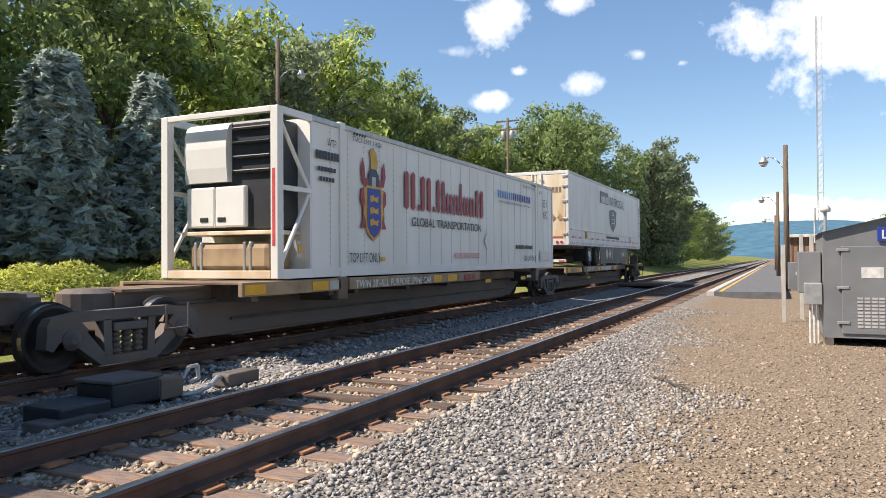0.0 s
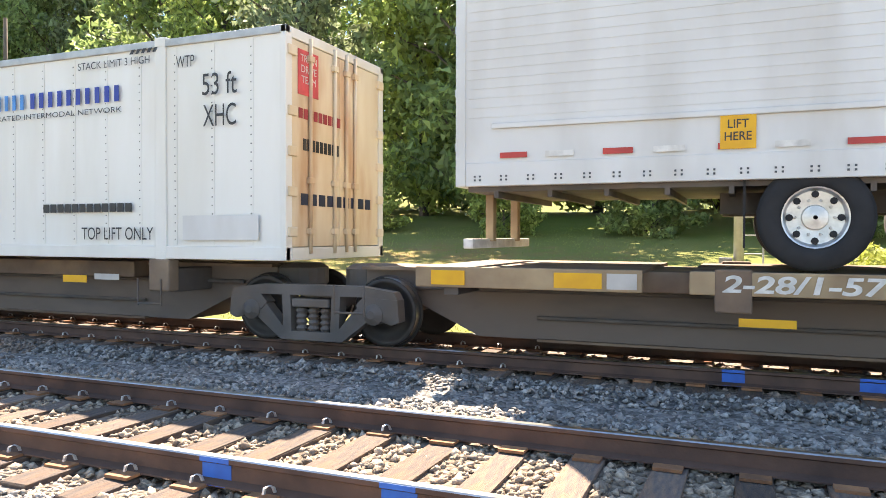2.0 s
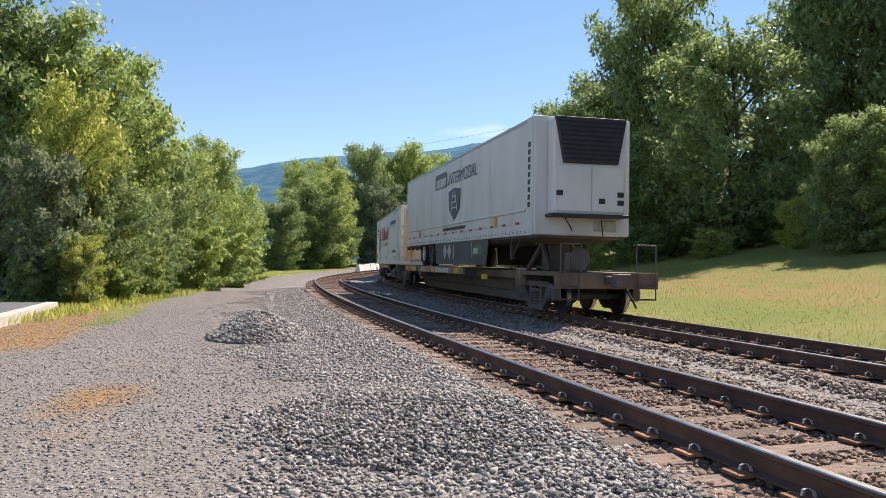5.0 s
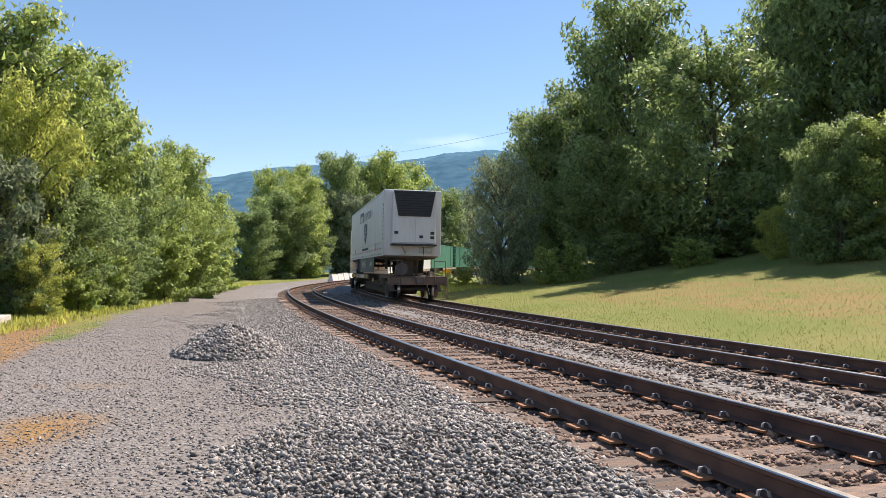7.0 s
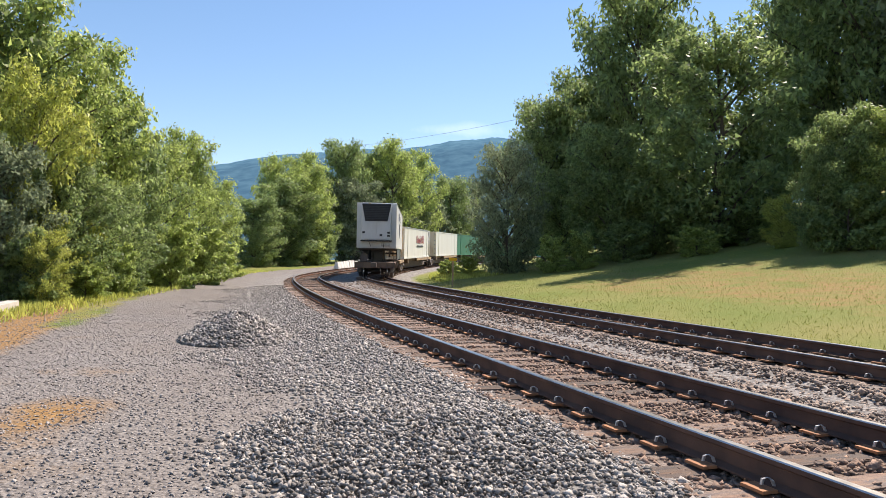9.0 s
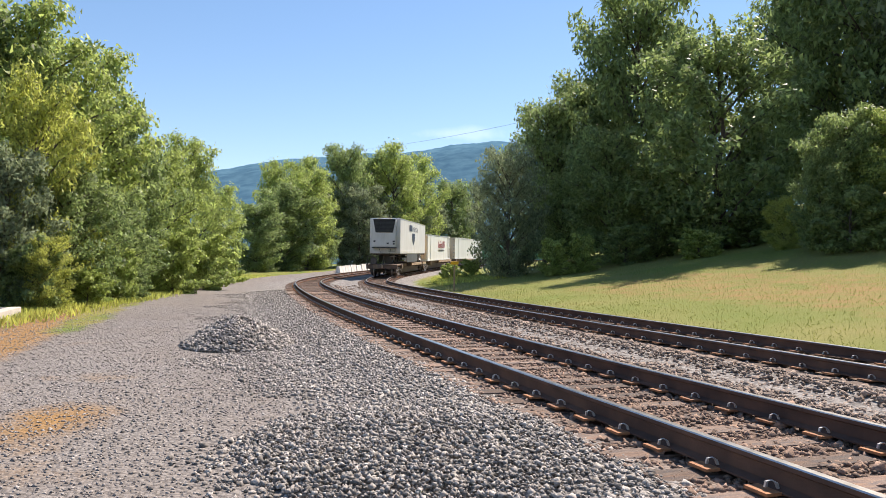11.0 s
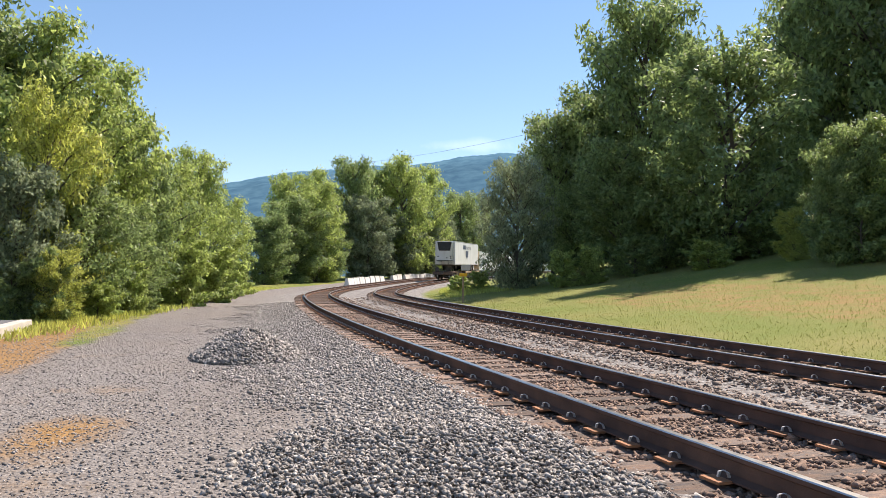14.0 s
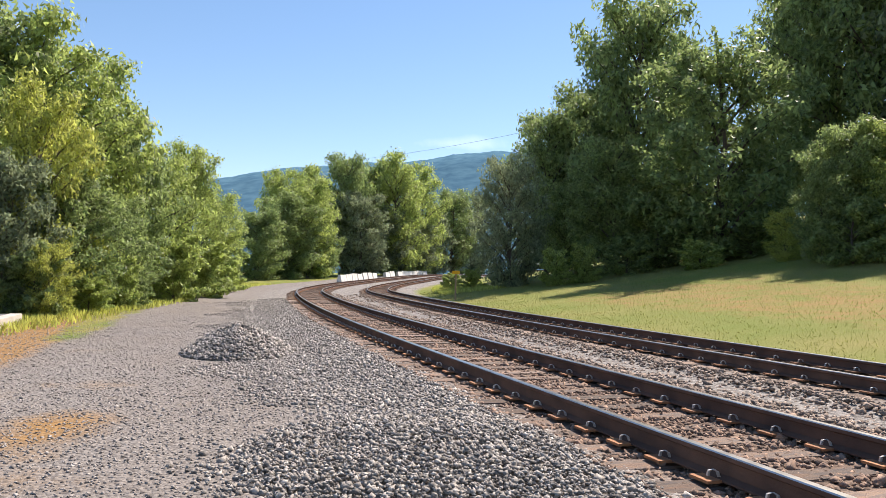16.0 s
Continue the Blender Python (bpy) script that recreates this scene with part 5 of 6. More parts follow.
        part("air_hose", tubes((((xe + 0.7, 0.35, 0.7)), (xe + 1.0, 0.38, 0.4), 0.025), ((xe + 1.0, 0.38, 0.4), (xe + 1.15, 0.4, 0.22), 0.025), seg=8), M_BLACK, root)
    return root


def semitrailer(u0, label):
    """A refrigerated semi-trailer without tractor: box, wheels, skirt, underride guard, cooling unit."""
    L = 16.15
    half = L / 2
    root = tagged(new("semi_trailer"), label, "semi-trailer")
    z0, z1 = 1.90, 4.87
    part("body", boxes((-half + 0.03, half - 0.05, -1.28, 1.28, z0 + 0.1, z1 - 0.03), bevel=0.03), M_ALU, root)
    for z in np.arange(z0 + 0.75, z1 - 0.2, 0.105):
        part("side_rib", boxes((-half + 0.12, half - 0.5, -1.2845, -1.278, z, z + 0.014)), M_ALU, root)
    part("top_rail", boxes((-half + 0.102, half - 0.13, -1.296, -1.22, z1 - 0.11, z1 - 0.003), bevel=0.02), M_GALV, root)
    part("top_rail", boxes((-half + 0.102, half - 0.13, 1.22, 1.296, z1 - 0.11, z1 - 0.003), bevel=0.02), M_GALV, root)
    part("bottom_rail", boxes((-half + 0.102, half - 0.13, -1.296, -1.2, z0 + 0.003, z0 + 0.26), bevel=0.01), M_ALU, root)
    part("bottom_rail", boxes((-half + 0.102, half - 0.13, 1.2, 1.296, z0 + 0.003, z0 + 0.26), bevel=0.01), M_ALU, root)
    part("rub_strip", boxes((-half + 0.4, half - 0.6, -1.315, -1.285, z0 + 0.62, z0 + 0.68), bevel=0.01), M_ALU, root)
    part("floor_frame", boxes((-half + 0.1, half - 0.1, -1.2, 1.2, z0 - 0.05, z0 + 0.1)), M_CAR, root)
    for x in np.arange(-half + 0.4, half - 0.4, 0.6):
        part("cross_member", boxes((x, x + 0.05, -1.2, 1.2, z0 - 0.12, z0 - 0.05)), M_CAR, root)
    for x in np.arange(-half + 0.5, half - 0.6, 1.1):
        part("side_marking", boxes((x, x + 0.3, -1.306, -1.299, z0 + 0.3, z0 + 0.36)), M_RED, root)
        part("side_marking", boxes((x + 0.5, x + 0.8, -1.306, -1.299, z0 + 0.3, z0 + 0.36)), M_INKWHITE, root)
    bm = bmesh.new()
    for x in np.arange(-half + 0.2, half - 0.3, 0.3):
        for q in (0.0, 0.06):
            for z in (0.06, 0.1):
                box(bm, x + q, x + q + 0.02, -1.305, -1.299, z0 + z, z0 + z + 0.02)
    tagged(part("rivets", bm, M_SKIRT, root), kind="stuff")
    # rear
    part("rear_frame", boxes((-half - 0.02, -half + 0.1, -1.3, -1.17, z0, z1), (-half - 0.02, -half + 0.1, 1.17, 1.3, z0, z1), (-half - 0.02, -half + 0.1, -1.17, 1.17, z1 - 0.14, z1), (-half - 0.02, -half + 0.1, -1.17, 1.17, z0, z0 + 0.25), bevel=0.015), M_ALU, root)
    for y0, y1 in ((-1.16, -0.01), (0.01, 1.16)):
        d = part("rear_door", boxes((-half - 0.01, -half + 0.05, y0, y1, z0 + 0.26, z1 - 0.15), bevel=0.01), M_RUSTWHITE, root, "dusty white trailer door in the sun")
        lock_rods(d, -half - 0.035, z0 + 0.2, z1 - 0.1, ((y0 + y1) / 2 + (0.4 if y0 < 0 else -0.4),), M_GALV)
        ye = y0 + 0.01 if y0 < -0.5 else y1 - 0.01
        for z in (z0 + 0.4, z0 + 1.0, z0 + 1.7, z0 + 2.3, z0 + 2.7):
            part("hinge", boxes((-half - 0.05, -half + 0.0, ye - 0.1, ye + 0.1, z, z + 0.09), bevel=0.01), M_GALV, d)
        part("door_tape", boxes((-half - 0.016, -half - 0.009, y0 + 0.1, y1 - 0.1, z0 + 0.3, z0 + 0.35)), M_RED, d)
    for y in (-1.0, -0.82, 0.82, 1.0):
        part("tail_light", lathe(bmesh.new(), [(0.055, -half - 0.045), (0.06, -half - 0.02)], 14, "X", (0, y, z0 + 0.12)), M_RED, root, "round red tail light")
    block_strokes_end(root, -half - 0.005, -1.0, -0.3, 4.0, 4.22, M_CARBROWN, 5)
    for q in (-0.95, -0.65):
        part("placard", prism_yz(-half - 0.02, [(q, 2.85), (q + 0.13, 3.0), (q, 3.15), (q - 0.13, 3.0)]), M_DECKTAN, root)
    for y in (-0.5, 0.5):
        part("guard_post", boxes((-half + 0.08, -half + 0.18, y - 0.06, y + 0.06, 1.3, z0), bevel=0.01), M_DECKTAN, root)
    g = part("underride_guard", boxes((-half + 0.02, -half + 0.14, -1.15, 1.15, 1.22, 1.33), bevel=0.01), M_INKWHITE, root)
    for i in range(5):
        part("guard_tape", boxes((-half + 0.012, -half + 0.02, -1.1 + i * 0.46, -0.88 + i * 0.46, 1.25, 1.3)), M_RED, g)
    # running gear
    for x in (-half + 3.55, -half + 4.98):
        for sg in (-1, 1):
            prof = [(0.27, 0.02), (0.285, 0.12), (0.34, 0.14), (0.46, 0.14), (0.505, 0.1), (0.505, -0.1), (0.46, -0.14), (0.34, -0.14), (0.285, -0.12), (0.27, -0.02)]
            w = part("tyre", lathe(bmesh.new(), [(r, sg * 1.13 + q) for r, q in prof], 32, "Y", (x, 0, 1.54)), M_BLACK, root, "black truck tyre", True)
            rim = part("rim", lathe(bmesh.new(), [(0.29, sg * 1.26), (0.275, sg * 1.255), (0.25, sg * 1.2), (0.12, sg * 1.19), (0.11, sg * 1.25), (0.02, sg * 1.26)], 28, "Y", (x, 0, 1.54), caps=False), M_CHROME if x < -half + 4 else M_HUB, w, "polished aluminium wheel rim" if x < -half + 4 else "dirty brown steel wheel rim")
            for k in range(8):
                part("hand_hole", lathe(bmesh.new(), [(0.034, sg * 1.215), (0.03, sg * 1.222)], 8, "Y", (x + 0.218 * math.cos(0.785 * k), 0, 1.54 + 0.218 * math.sin(0.785 * k))), M_BLACK, rim)
            for k in range(10):
                a = 0.628 * k
                part("wheel_nut", lathe(bmesh.new(), [(0.016, sg * 1.19), (0.012, sg * 1.225)], 6, "Y", (x + 0.165 * math.cos(a), 0, 1.54 + 0.165 * math.sin(a))), M_GALV, rim) if sg < 0 else None
        part("axle", tubes((((x, -1.1, 1.54)), (x, 1.1, 1.54), 0.07)), M_CAR, root)
        part("mudflap", boxes((x - 0.62, x - 0.6, -1.25, -0.7, 1.25, z0)), M_BLACK, root) if x < -half + 4 else None
    part("slider_frame", boxes((-half + 2.7, -half + 5.9, -0.55, -0.42, z0 - 0.3, z0 - 0.08), (-half + 2.7, -half + 5.9, 0.42, 0.55, z0 - 0.3, z0 - 0.08)), M_CAR, root)
    for sg in (-1, 1):
        bm = bmesh.new()
        prism(bm, [(-half + 5.55, 1.9), (-half + 5.75, 1.12), (-half + 12.1, 1.12), (-half + 12.35, 1.9)], sg * 1.25 - 0.012, sg * 1.25 + 0.012)
        part("side_skirt", bm, M_SKIRT, root, "dark grey aerodynamic side skirt")
    y = -1.272
    for q in (7.1, 7.75):
        shape("placard", [(-half + q, 1.3), (-half + q + 0.28, 1.58), (-half + q, 1.86), (-half + q - 0.28, 1.58)], M_SILVER, root, y, "blank diamond placard holder")
    shape("skirt_mark", rect(-half + 8.35, -half + 8.39, 1.3, 1.8), M_INKWHITE, root, y)
    shape("skirt_mark", rect(-half + 10.55, -half + 10.59, 1.35, 1.85), M_INKWHITE, root, y)
    shape("leaf_badge", [(-half + 10.7, 1.42), (-half + 11.7, 1.42), (-half + 11.85, 1.55), (-half + 11.7, 1.7), (-half + 11.2, 1.78), (-half + 10.75, 1.68)], M_GREEN, root, y, "green and white leaf-shaped badge")
    shape("leaf_badge", [(-half + 10.78, 1.47), (-half + 11.3, 1.47), (-half + 11.3, 1.66), (-half + 10.82, 1.64)], M_SILVER, root, y - 0.005)
    for x in (-half + 13.0, -half + 13.35):
        for sg in (-1, 1):
            part("landing_leg", boxes((x, x + 0.11, sg * 0.75 - 0.06, sg * 0.75 + 0.06, 1.3, z0), bevel=0.01), M_CAR, root) if x < -half + 13.2 else part("leg_brace", tubes((((x + 0.3, sg * 0.75, z0 - 0.1)), (x - 0.25, sg * 0.75, 1.4), 0.03), seg=8), M_CAR, root)
    # nose and cooling unit
    part("nose", boxes((half - 0.12, half, -1.3, 1.3, z0, z1), bevel=0.05), M_ALU, root)
    part("corner_post", boxes((half - 0.55, half - 0.1, -1.305, -1.28, z0, z1), bevel=0.008), M_ALU, root)
    unit = part("cooling_unit", boxes((half, half + 0.42, -0.98, 0.98, z0 + 0.5, z1 - 0.12), bevel=0.07), M_ALU, root, "white trailer cooling unit with a black grille")
    bm = bmesh.new()
    box(bm, half + 0.3, half + 0.5, -0.94, 0.94, z0 + 1.75, z1 - 0.08, bevel=0.04)
    for v in bm.verts:
        if v.co.z < z0 + 2.0:
            v.co.y *= 0.78
    g = part("grille", bm, M_DARK, unit, "black louvred condenser grille")
    for z in np.linspace(z0 + 1.85, z1 - 0.22, 9):
        part("louvre", boxes((half + 0.49, half + 0.515, -0.72 - 0.17 * (z - z0 - 1.85), 0.72 + 0.17 * (z - z0 - 1.85), z, z + 0.03)), M_BLACK, g)
    part("unit_door", boxes((half + 0.42, half + 0.45, -0.86, 0.02, z0 + 0.58, z0 + 1.7), (half + 0.42, half + 0.45, 0.04, 0.9, z0 + 0.58, z0 + 1.7), bevel=0.012), M_ALU, unit)
    for yy, zz in ((0.22, z0 + 0.78), (0.72, z0 + 0.75), (0.72, z0 + 0.95), (-0.9, z0 + 0.95)):
        part("vent", boxes((half + 0.45, half + 0.458, yy, yy + 0.17, zz, zz + 0.13)), M_DARK, unit)
    part("unit_sill", boxes((half, half + 0.5, -1.02, 1.02, z0 + 0.44, z0 + 0.52), bevel=0.02), M_DARK, root)
    part("gladhand_panel", boxes((half, half + 0.06, 0.3, 0.9, z0 + 0.12, z0 + 0.38), bevel=0.01), M_GALV, root)
    part("air_line", tubes(((half + 0.05, -0.5, z0 + 0.45), (half + 0.2, -0.35, z0 + 0.1), 0.015), seg=6), M_BLACK, root)
    part("air_line", tubes(((half + 0.05, 0.5, z0 + 0.4), (half + 0.22, 0.45, z0 + 0.0), 0.015), seg=6), M_BLACK, root)
    for sg in (-0.55, 0.4):
        part("marker_light", boxes((half + 0.0, half + 0.05, sg, sg + 0.12, z1 - 0.08, z1 - 0.03), bevel=0.01), M_YELLOW, root)
    # painted side
    y = -1.306

    def X(u):
        return u - u0 - half
    bm = [(X(24.0), 3.95), (X(25.75), 3.95), (X(25.75), 4.42), (X(25.6), 4.5), (X(24.0), 4.5)]
    shape("trade_mark", bm, M_NAVY, root, y, "navy block trade mark")
    block_strokes(root, X(24.2), X(25.65), 3.98, 4.3, M_INKWHITE, 5, y - 0.004, 0.03)
    words("lettering", "INTERMODAL", M_NAVY, root, X(27.8), y, 3.95, 0.42, 3.6, shear=0.2)
    cx, cz = X(26.85), 3.28
    shape("emblem", [(cx - 0.8, cz + 0.42), (cx, cz + 0.52), (cx + 0.8, cz + 0.42), (cx + 0.66, cz - 0.25), (cx, cz - 0.62), (cx - 0.66, cz - 0.25)], M_NAVY, root, y, "navy shield emblem")
    for a, b in ((-0.62, -0.16), (0.16, 0.62)):
        shape("emblem_road", [(cx + a * 0.35 - 0.02, cz + 0.4), (cx + a * 0.35 + 0.02, cz + 0.4), (cx + (a + b) / 2 * 1.1 + 0.03, cz - 0.32), (cx + (a + b) / 2 * 1.1 - 0.03, cz - 0.32)], M_INKWHITE, root, y - 0.004)
    for q in range(3):
        shape("emblem_road", rect(cx - 0.22 - 0.05 * q, cx + 0.22 + 0.05 * q, cz + 0.2 - 0.2 * q, cz + 0.24 - 0.2 * q), M_INKWHITE, root, y - 0.004)
    block_strokes(root, X(25.3), X(28.3), 2.32, 2.43, M_INKBLACK, 19, y)
    shape("emblem", [(cx - 0.95, cz + 0.48), (cx + 0.95, cz + 0.48), (cx + 0.75, cz - 0.2), (cx, cz - 0.62), (cx - 0.75, cz - 0.2)], M_NAVY, root, 1.3, "navy shield emblem")
    shape("trade_mark", [(cx + 0.9, 3.95), (cx + 2.6, 3.95), (cx + 2.6, 4.5), (cx + 0.9, 4.5)], M_NAVY, root, 1.3)
    words("lettering", "INTERMODAL", M_NAVY, root, cx - 1.1, 1.306, 3.95, 0.42, 3.6, 180, shear=0.2)
    n = half - 0.35
    for i in range(9):
        shape("number_bar", rect(n - 0.08, n + 0.08, 2.6 + i * 0.19, 2.73 + i * 0.19), M_INKBLACK, root, -1.312)
    p = part("lift_sign", boxes((X(21.12), X(21.44), -1.309, -1.302, z0 + 0.3, z0 + 0.62)), M_YELLOW, root, "yellow lifting-point sign")
    words("lettering", "LIFT\nHERE", M_INKBLACK, p, X(21.28), -1.312, z0 + 0.38, 0.2, 0.24, bold=0.01)
    p = part("lift_sign", boxes((X(31.35), X(31.62), -1.309, -1.302, z0 + 0.3, z0 + 0.62)), M_YELLOW, root)
    return root


def prism_yz(x, pts):
    bm = bmesh.new()
    a = [bm.verts.new((x, yy, zz)) for yy, zz in pts]
    b = [bm.verts.new((x - 0.006, yy, zz)) for yy, zz in pts]
    bm.faces.new(a)
    bm.faces.new(b[::-1])
    for i in range(len(pts)):
        j = (i + 1) % len(pts)
        bm.faces.new((a[j], a[i], b[i], b[j]))
    return bm


Y0, Y1 = 0.82, 0.98
rides(spine_car(-3.2, 16.1, [(-0.9, 1.85, M_DECKTAN), (2.2, 8.9, M_DECKTAN)], "dark steel spine car with tan ledges under the white container", [-2.85, 16.38],
                [(-0.85, -0.35, Y0, Y1, M_YELLOW), (0.95, 1.45, Y0, Y1, M_YELLOW), (1.5, 1.85, Y0, Y1, M_SILVER), (5.95, 6.4, Y0, Y1, M_YELLOW), (6.75, 7.3, Y0, Y1, M_YELLOW), (9.3, 9.75, 0.7, 0.8, M_YELLOW),
                 (12.4, 12.85, 0.7, 0.8, M_YELLOW), (13.0, 13.45, 0.75, 0.83, M_SILVER)],
                [("TWIN 28'-ALL PURPOSE SPINE CAR", 4.1, 0.81, 0.16, 3.4), ("", 8.2, 0.82, 0.15, 0.8)]), 6.45, 9.6)
rides(spine_car(16.1, 35.4, [(17.9, 20.4, M_DECKTAN), (20.85, 28.0, M_DECKTAN)], "dark steel spine car carrying a semi-trailer, last of the train", [34.2],
                [(18.1, 18.5, Y0, Y1, M_YELLOW), (19.5, 20.0, Y0, Y1, M_YELLOW), (20.05, 20.35, Y0, Y1, M_SILVER), (23.3, 23.8, Y0, Y1, M_YELLOW), (26.9, 27.4, Y0, Y1, M_YELLOW), (21.3, 21.8, 0.5, 0.58, M_YELLOW), (30.2, 30.8, 0.7, 0.85, M_YELLOW)],
                [("2-28/1-57", 21.85, 0.82, 0.17, 1.4), ("", 25.1, 0.82, 0.17, 2.1)], end=True), 25.75, 9.0)
rides(container(0.0, M_WHITE, True, label="white refrigerated 53-foot container with painted crest and rust-stained doors", door=M_RUSTWHITE), 8.075, 8.0)
rides(semitrailer(18.4, "white refrigerated semi-trailer with navy shield emblem, on a spine car"), 18.4 + 8.075, 8.0)
for i, (a, m, lab) in enumerate(((-21.1, M_WHITE, "white refrigerated container with stained doors"), (-38.2, M_GREEN, "dark green 53-foot container"),
                                 (-57.5, M_GREEN, "dark green 53-foot container"), (-76.8, M_GREEN, "dark green 53-foot container"))):
    c0 = -3.2 - 19.3 * (i + 1)
    rides(spine_car(c0, c0 + 19.3, [(c0 + 2.2, c0 + 12.0, M_DECKTAN)], "dark steel spine car under a container", [c0], [(c0 + 2.4, c0 + 2.9, Y0, Y1, M_YELLOW)]), c0 + 9.65, 9.6)
    k = rides(container(a, m, False, label=lab, lead="panel", door=M_RUSTWHITE if m is M_WHITE else None), a + 8.075, 8.0)
    shape("side_mark", rect(-1.2, 0.2, 2.6, 3.3), M_INKWHITE if m is M_GREEN else M_INKRED, k, -1.303)


def motions():
    times = sorted({round(0.25 * i, 2) for i in range(65)} | {r[0] for r in NOSE})
    for thing, u, half in TRAIN:
        rows = []
        for t in times:
            s = nose_at(t) + NOSE_U - u
            a, b = on_track(s + half, CENTRE_O), on_track(s - half, CENTRE_O)
            m = (a + b) / 2
            d = b - a
            rows.append((t, pose(m[0], m[1], m[2], 0, -math.degrees(math.atan2(d[2], math.hypot(d[0], d[1]))), math.degrees(math.atan2(d[1], d[0])))))
        walk(thing, rows)
    for ax, x in WHEELS[:6]:
        z = ax.location.z
        rows = [(i / 30.0, pose(x, 0, z, 0, -math.degrees(nose_at(i / 30.0) / 0.42) % 360, 0)) for i in range(0, 481)]
        walk(ax, rows)


# ---- the wood behind the train ----
def wood_edge():
    rng = random.Random(5)
    kinds = ["wood", "wood_light", "wood_dark", "wood_light", "wood"]
    i = 0
    x = -34.0
    while x < 96:
        k = kinds[i % 5]
        tree(k, x + rng.uniform(-1, 1), 31.0 + rng.uniform(-2, 3) + max(0, -x) * 0.1, rng.uniform(13, 17.5), rng.uniform(0.8, 1.0), rng.uniform(0, 360), group="trackside wood")
        tree(kinds[(i + 2) % 5], x + rng.uniform(0, 4), 38.5 + rng.uniform(-1, 3) + max(0, -x) * 0.1, rng.uniform(16, 20), rng.uniform(0.8, 0.95), rng.uniform(0, 360), group="trackside wood")
        x += rng.uniform(5.2, 7.2)
        i += 1
    for x, y, h in ((17.4, 23.0, 8.0), (14.0, 25.0, 6.6), (23.4, 24.6, 8.6), (20.4, 26.5, 8.8), (12.0, 23.5, 6.0)):
        tree("spruce", x, y, h, 1.35, x * 31, group="spruces at the wood's edge")
    for x, y, h, w in ((-8, 25, 3.0, 0.9), (-3, 26, 3.6, 0.9), (3, 25.5, 3.0, 1.0), (8, 26, 3.4, 0.9), (14, 26, 2.6, 1.0), (-14, 26, 3.4, 0.9), (36, 27, 3.5, 1.0), (44, 27, 4.0, 0.9), (-20, 27, 3.6, 0.9)):
        tree("shrub_dark" if int(x) % 2 else "shrub", x, y, h, w, x * 17, group="undergrowth of the wood")
    for k, x, y, h, w in (("full", 84, 24, 18.5, 0.9), ("full", 93, 24, 19, 0.9), ("dark", 106, 16.5, 18, 0.9), ("dark", 114, 17, 17, 1.0), ("wood", 128, 18, 15, 1.0), ("wood_light", 142, 18, 13, 1.0),
                          ("wood", 160, 19, 14, 1.0), ("wood_light", 182, 20, 14, 1.0), ("wood", 210, 20, 15, 1.0), ("wood_dark", 240, 21, 15, 1.2), ("wood", 280, 20, 14, 1.3),
                          ("wood_light", 92, -12, 6.5, 1.3), ("wood", 104, -14, 7.0, 1.3), ("wood_light", 84, -14, 5.6, 1.3)):
        tree(k, x, y, h, w, x * 13, group="trees along the straight")


wood_edge()


def hedge():
    """The clipped low hedge bank behind the train."""
    rng = np.random.default_rng(8)
    n = 48000
    x, y = rng.uniform(1.5, 44, n), rng.uniform(-1.1, 1.1, n)
    top = 1.05 * np.sqrt(np.clip(1 - (y / 1.15) ** 2, 0, 1)) * (1 + 0.12 * np.sin(x * 1.7) + 0.08 * np.sin(x * 4.1))
    yy = 15.6 + y
    z = ground_z(x, yy) + top * rng.uniform(0.8, 1.05, n)
    nrm = np.stack([0 * x, y, 0.6 + 0 * x], 1)
    me = leaf_mesh("leaves", np.stack([x, yy, z], 1), nrm, 0.07, LEAVES[3], rng)
    tagged(new("hedge", me), "low clipped yellow-green hedge bank", "hedge", kind="stuff")


hedge()


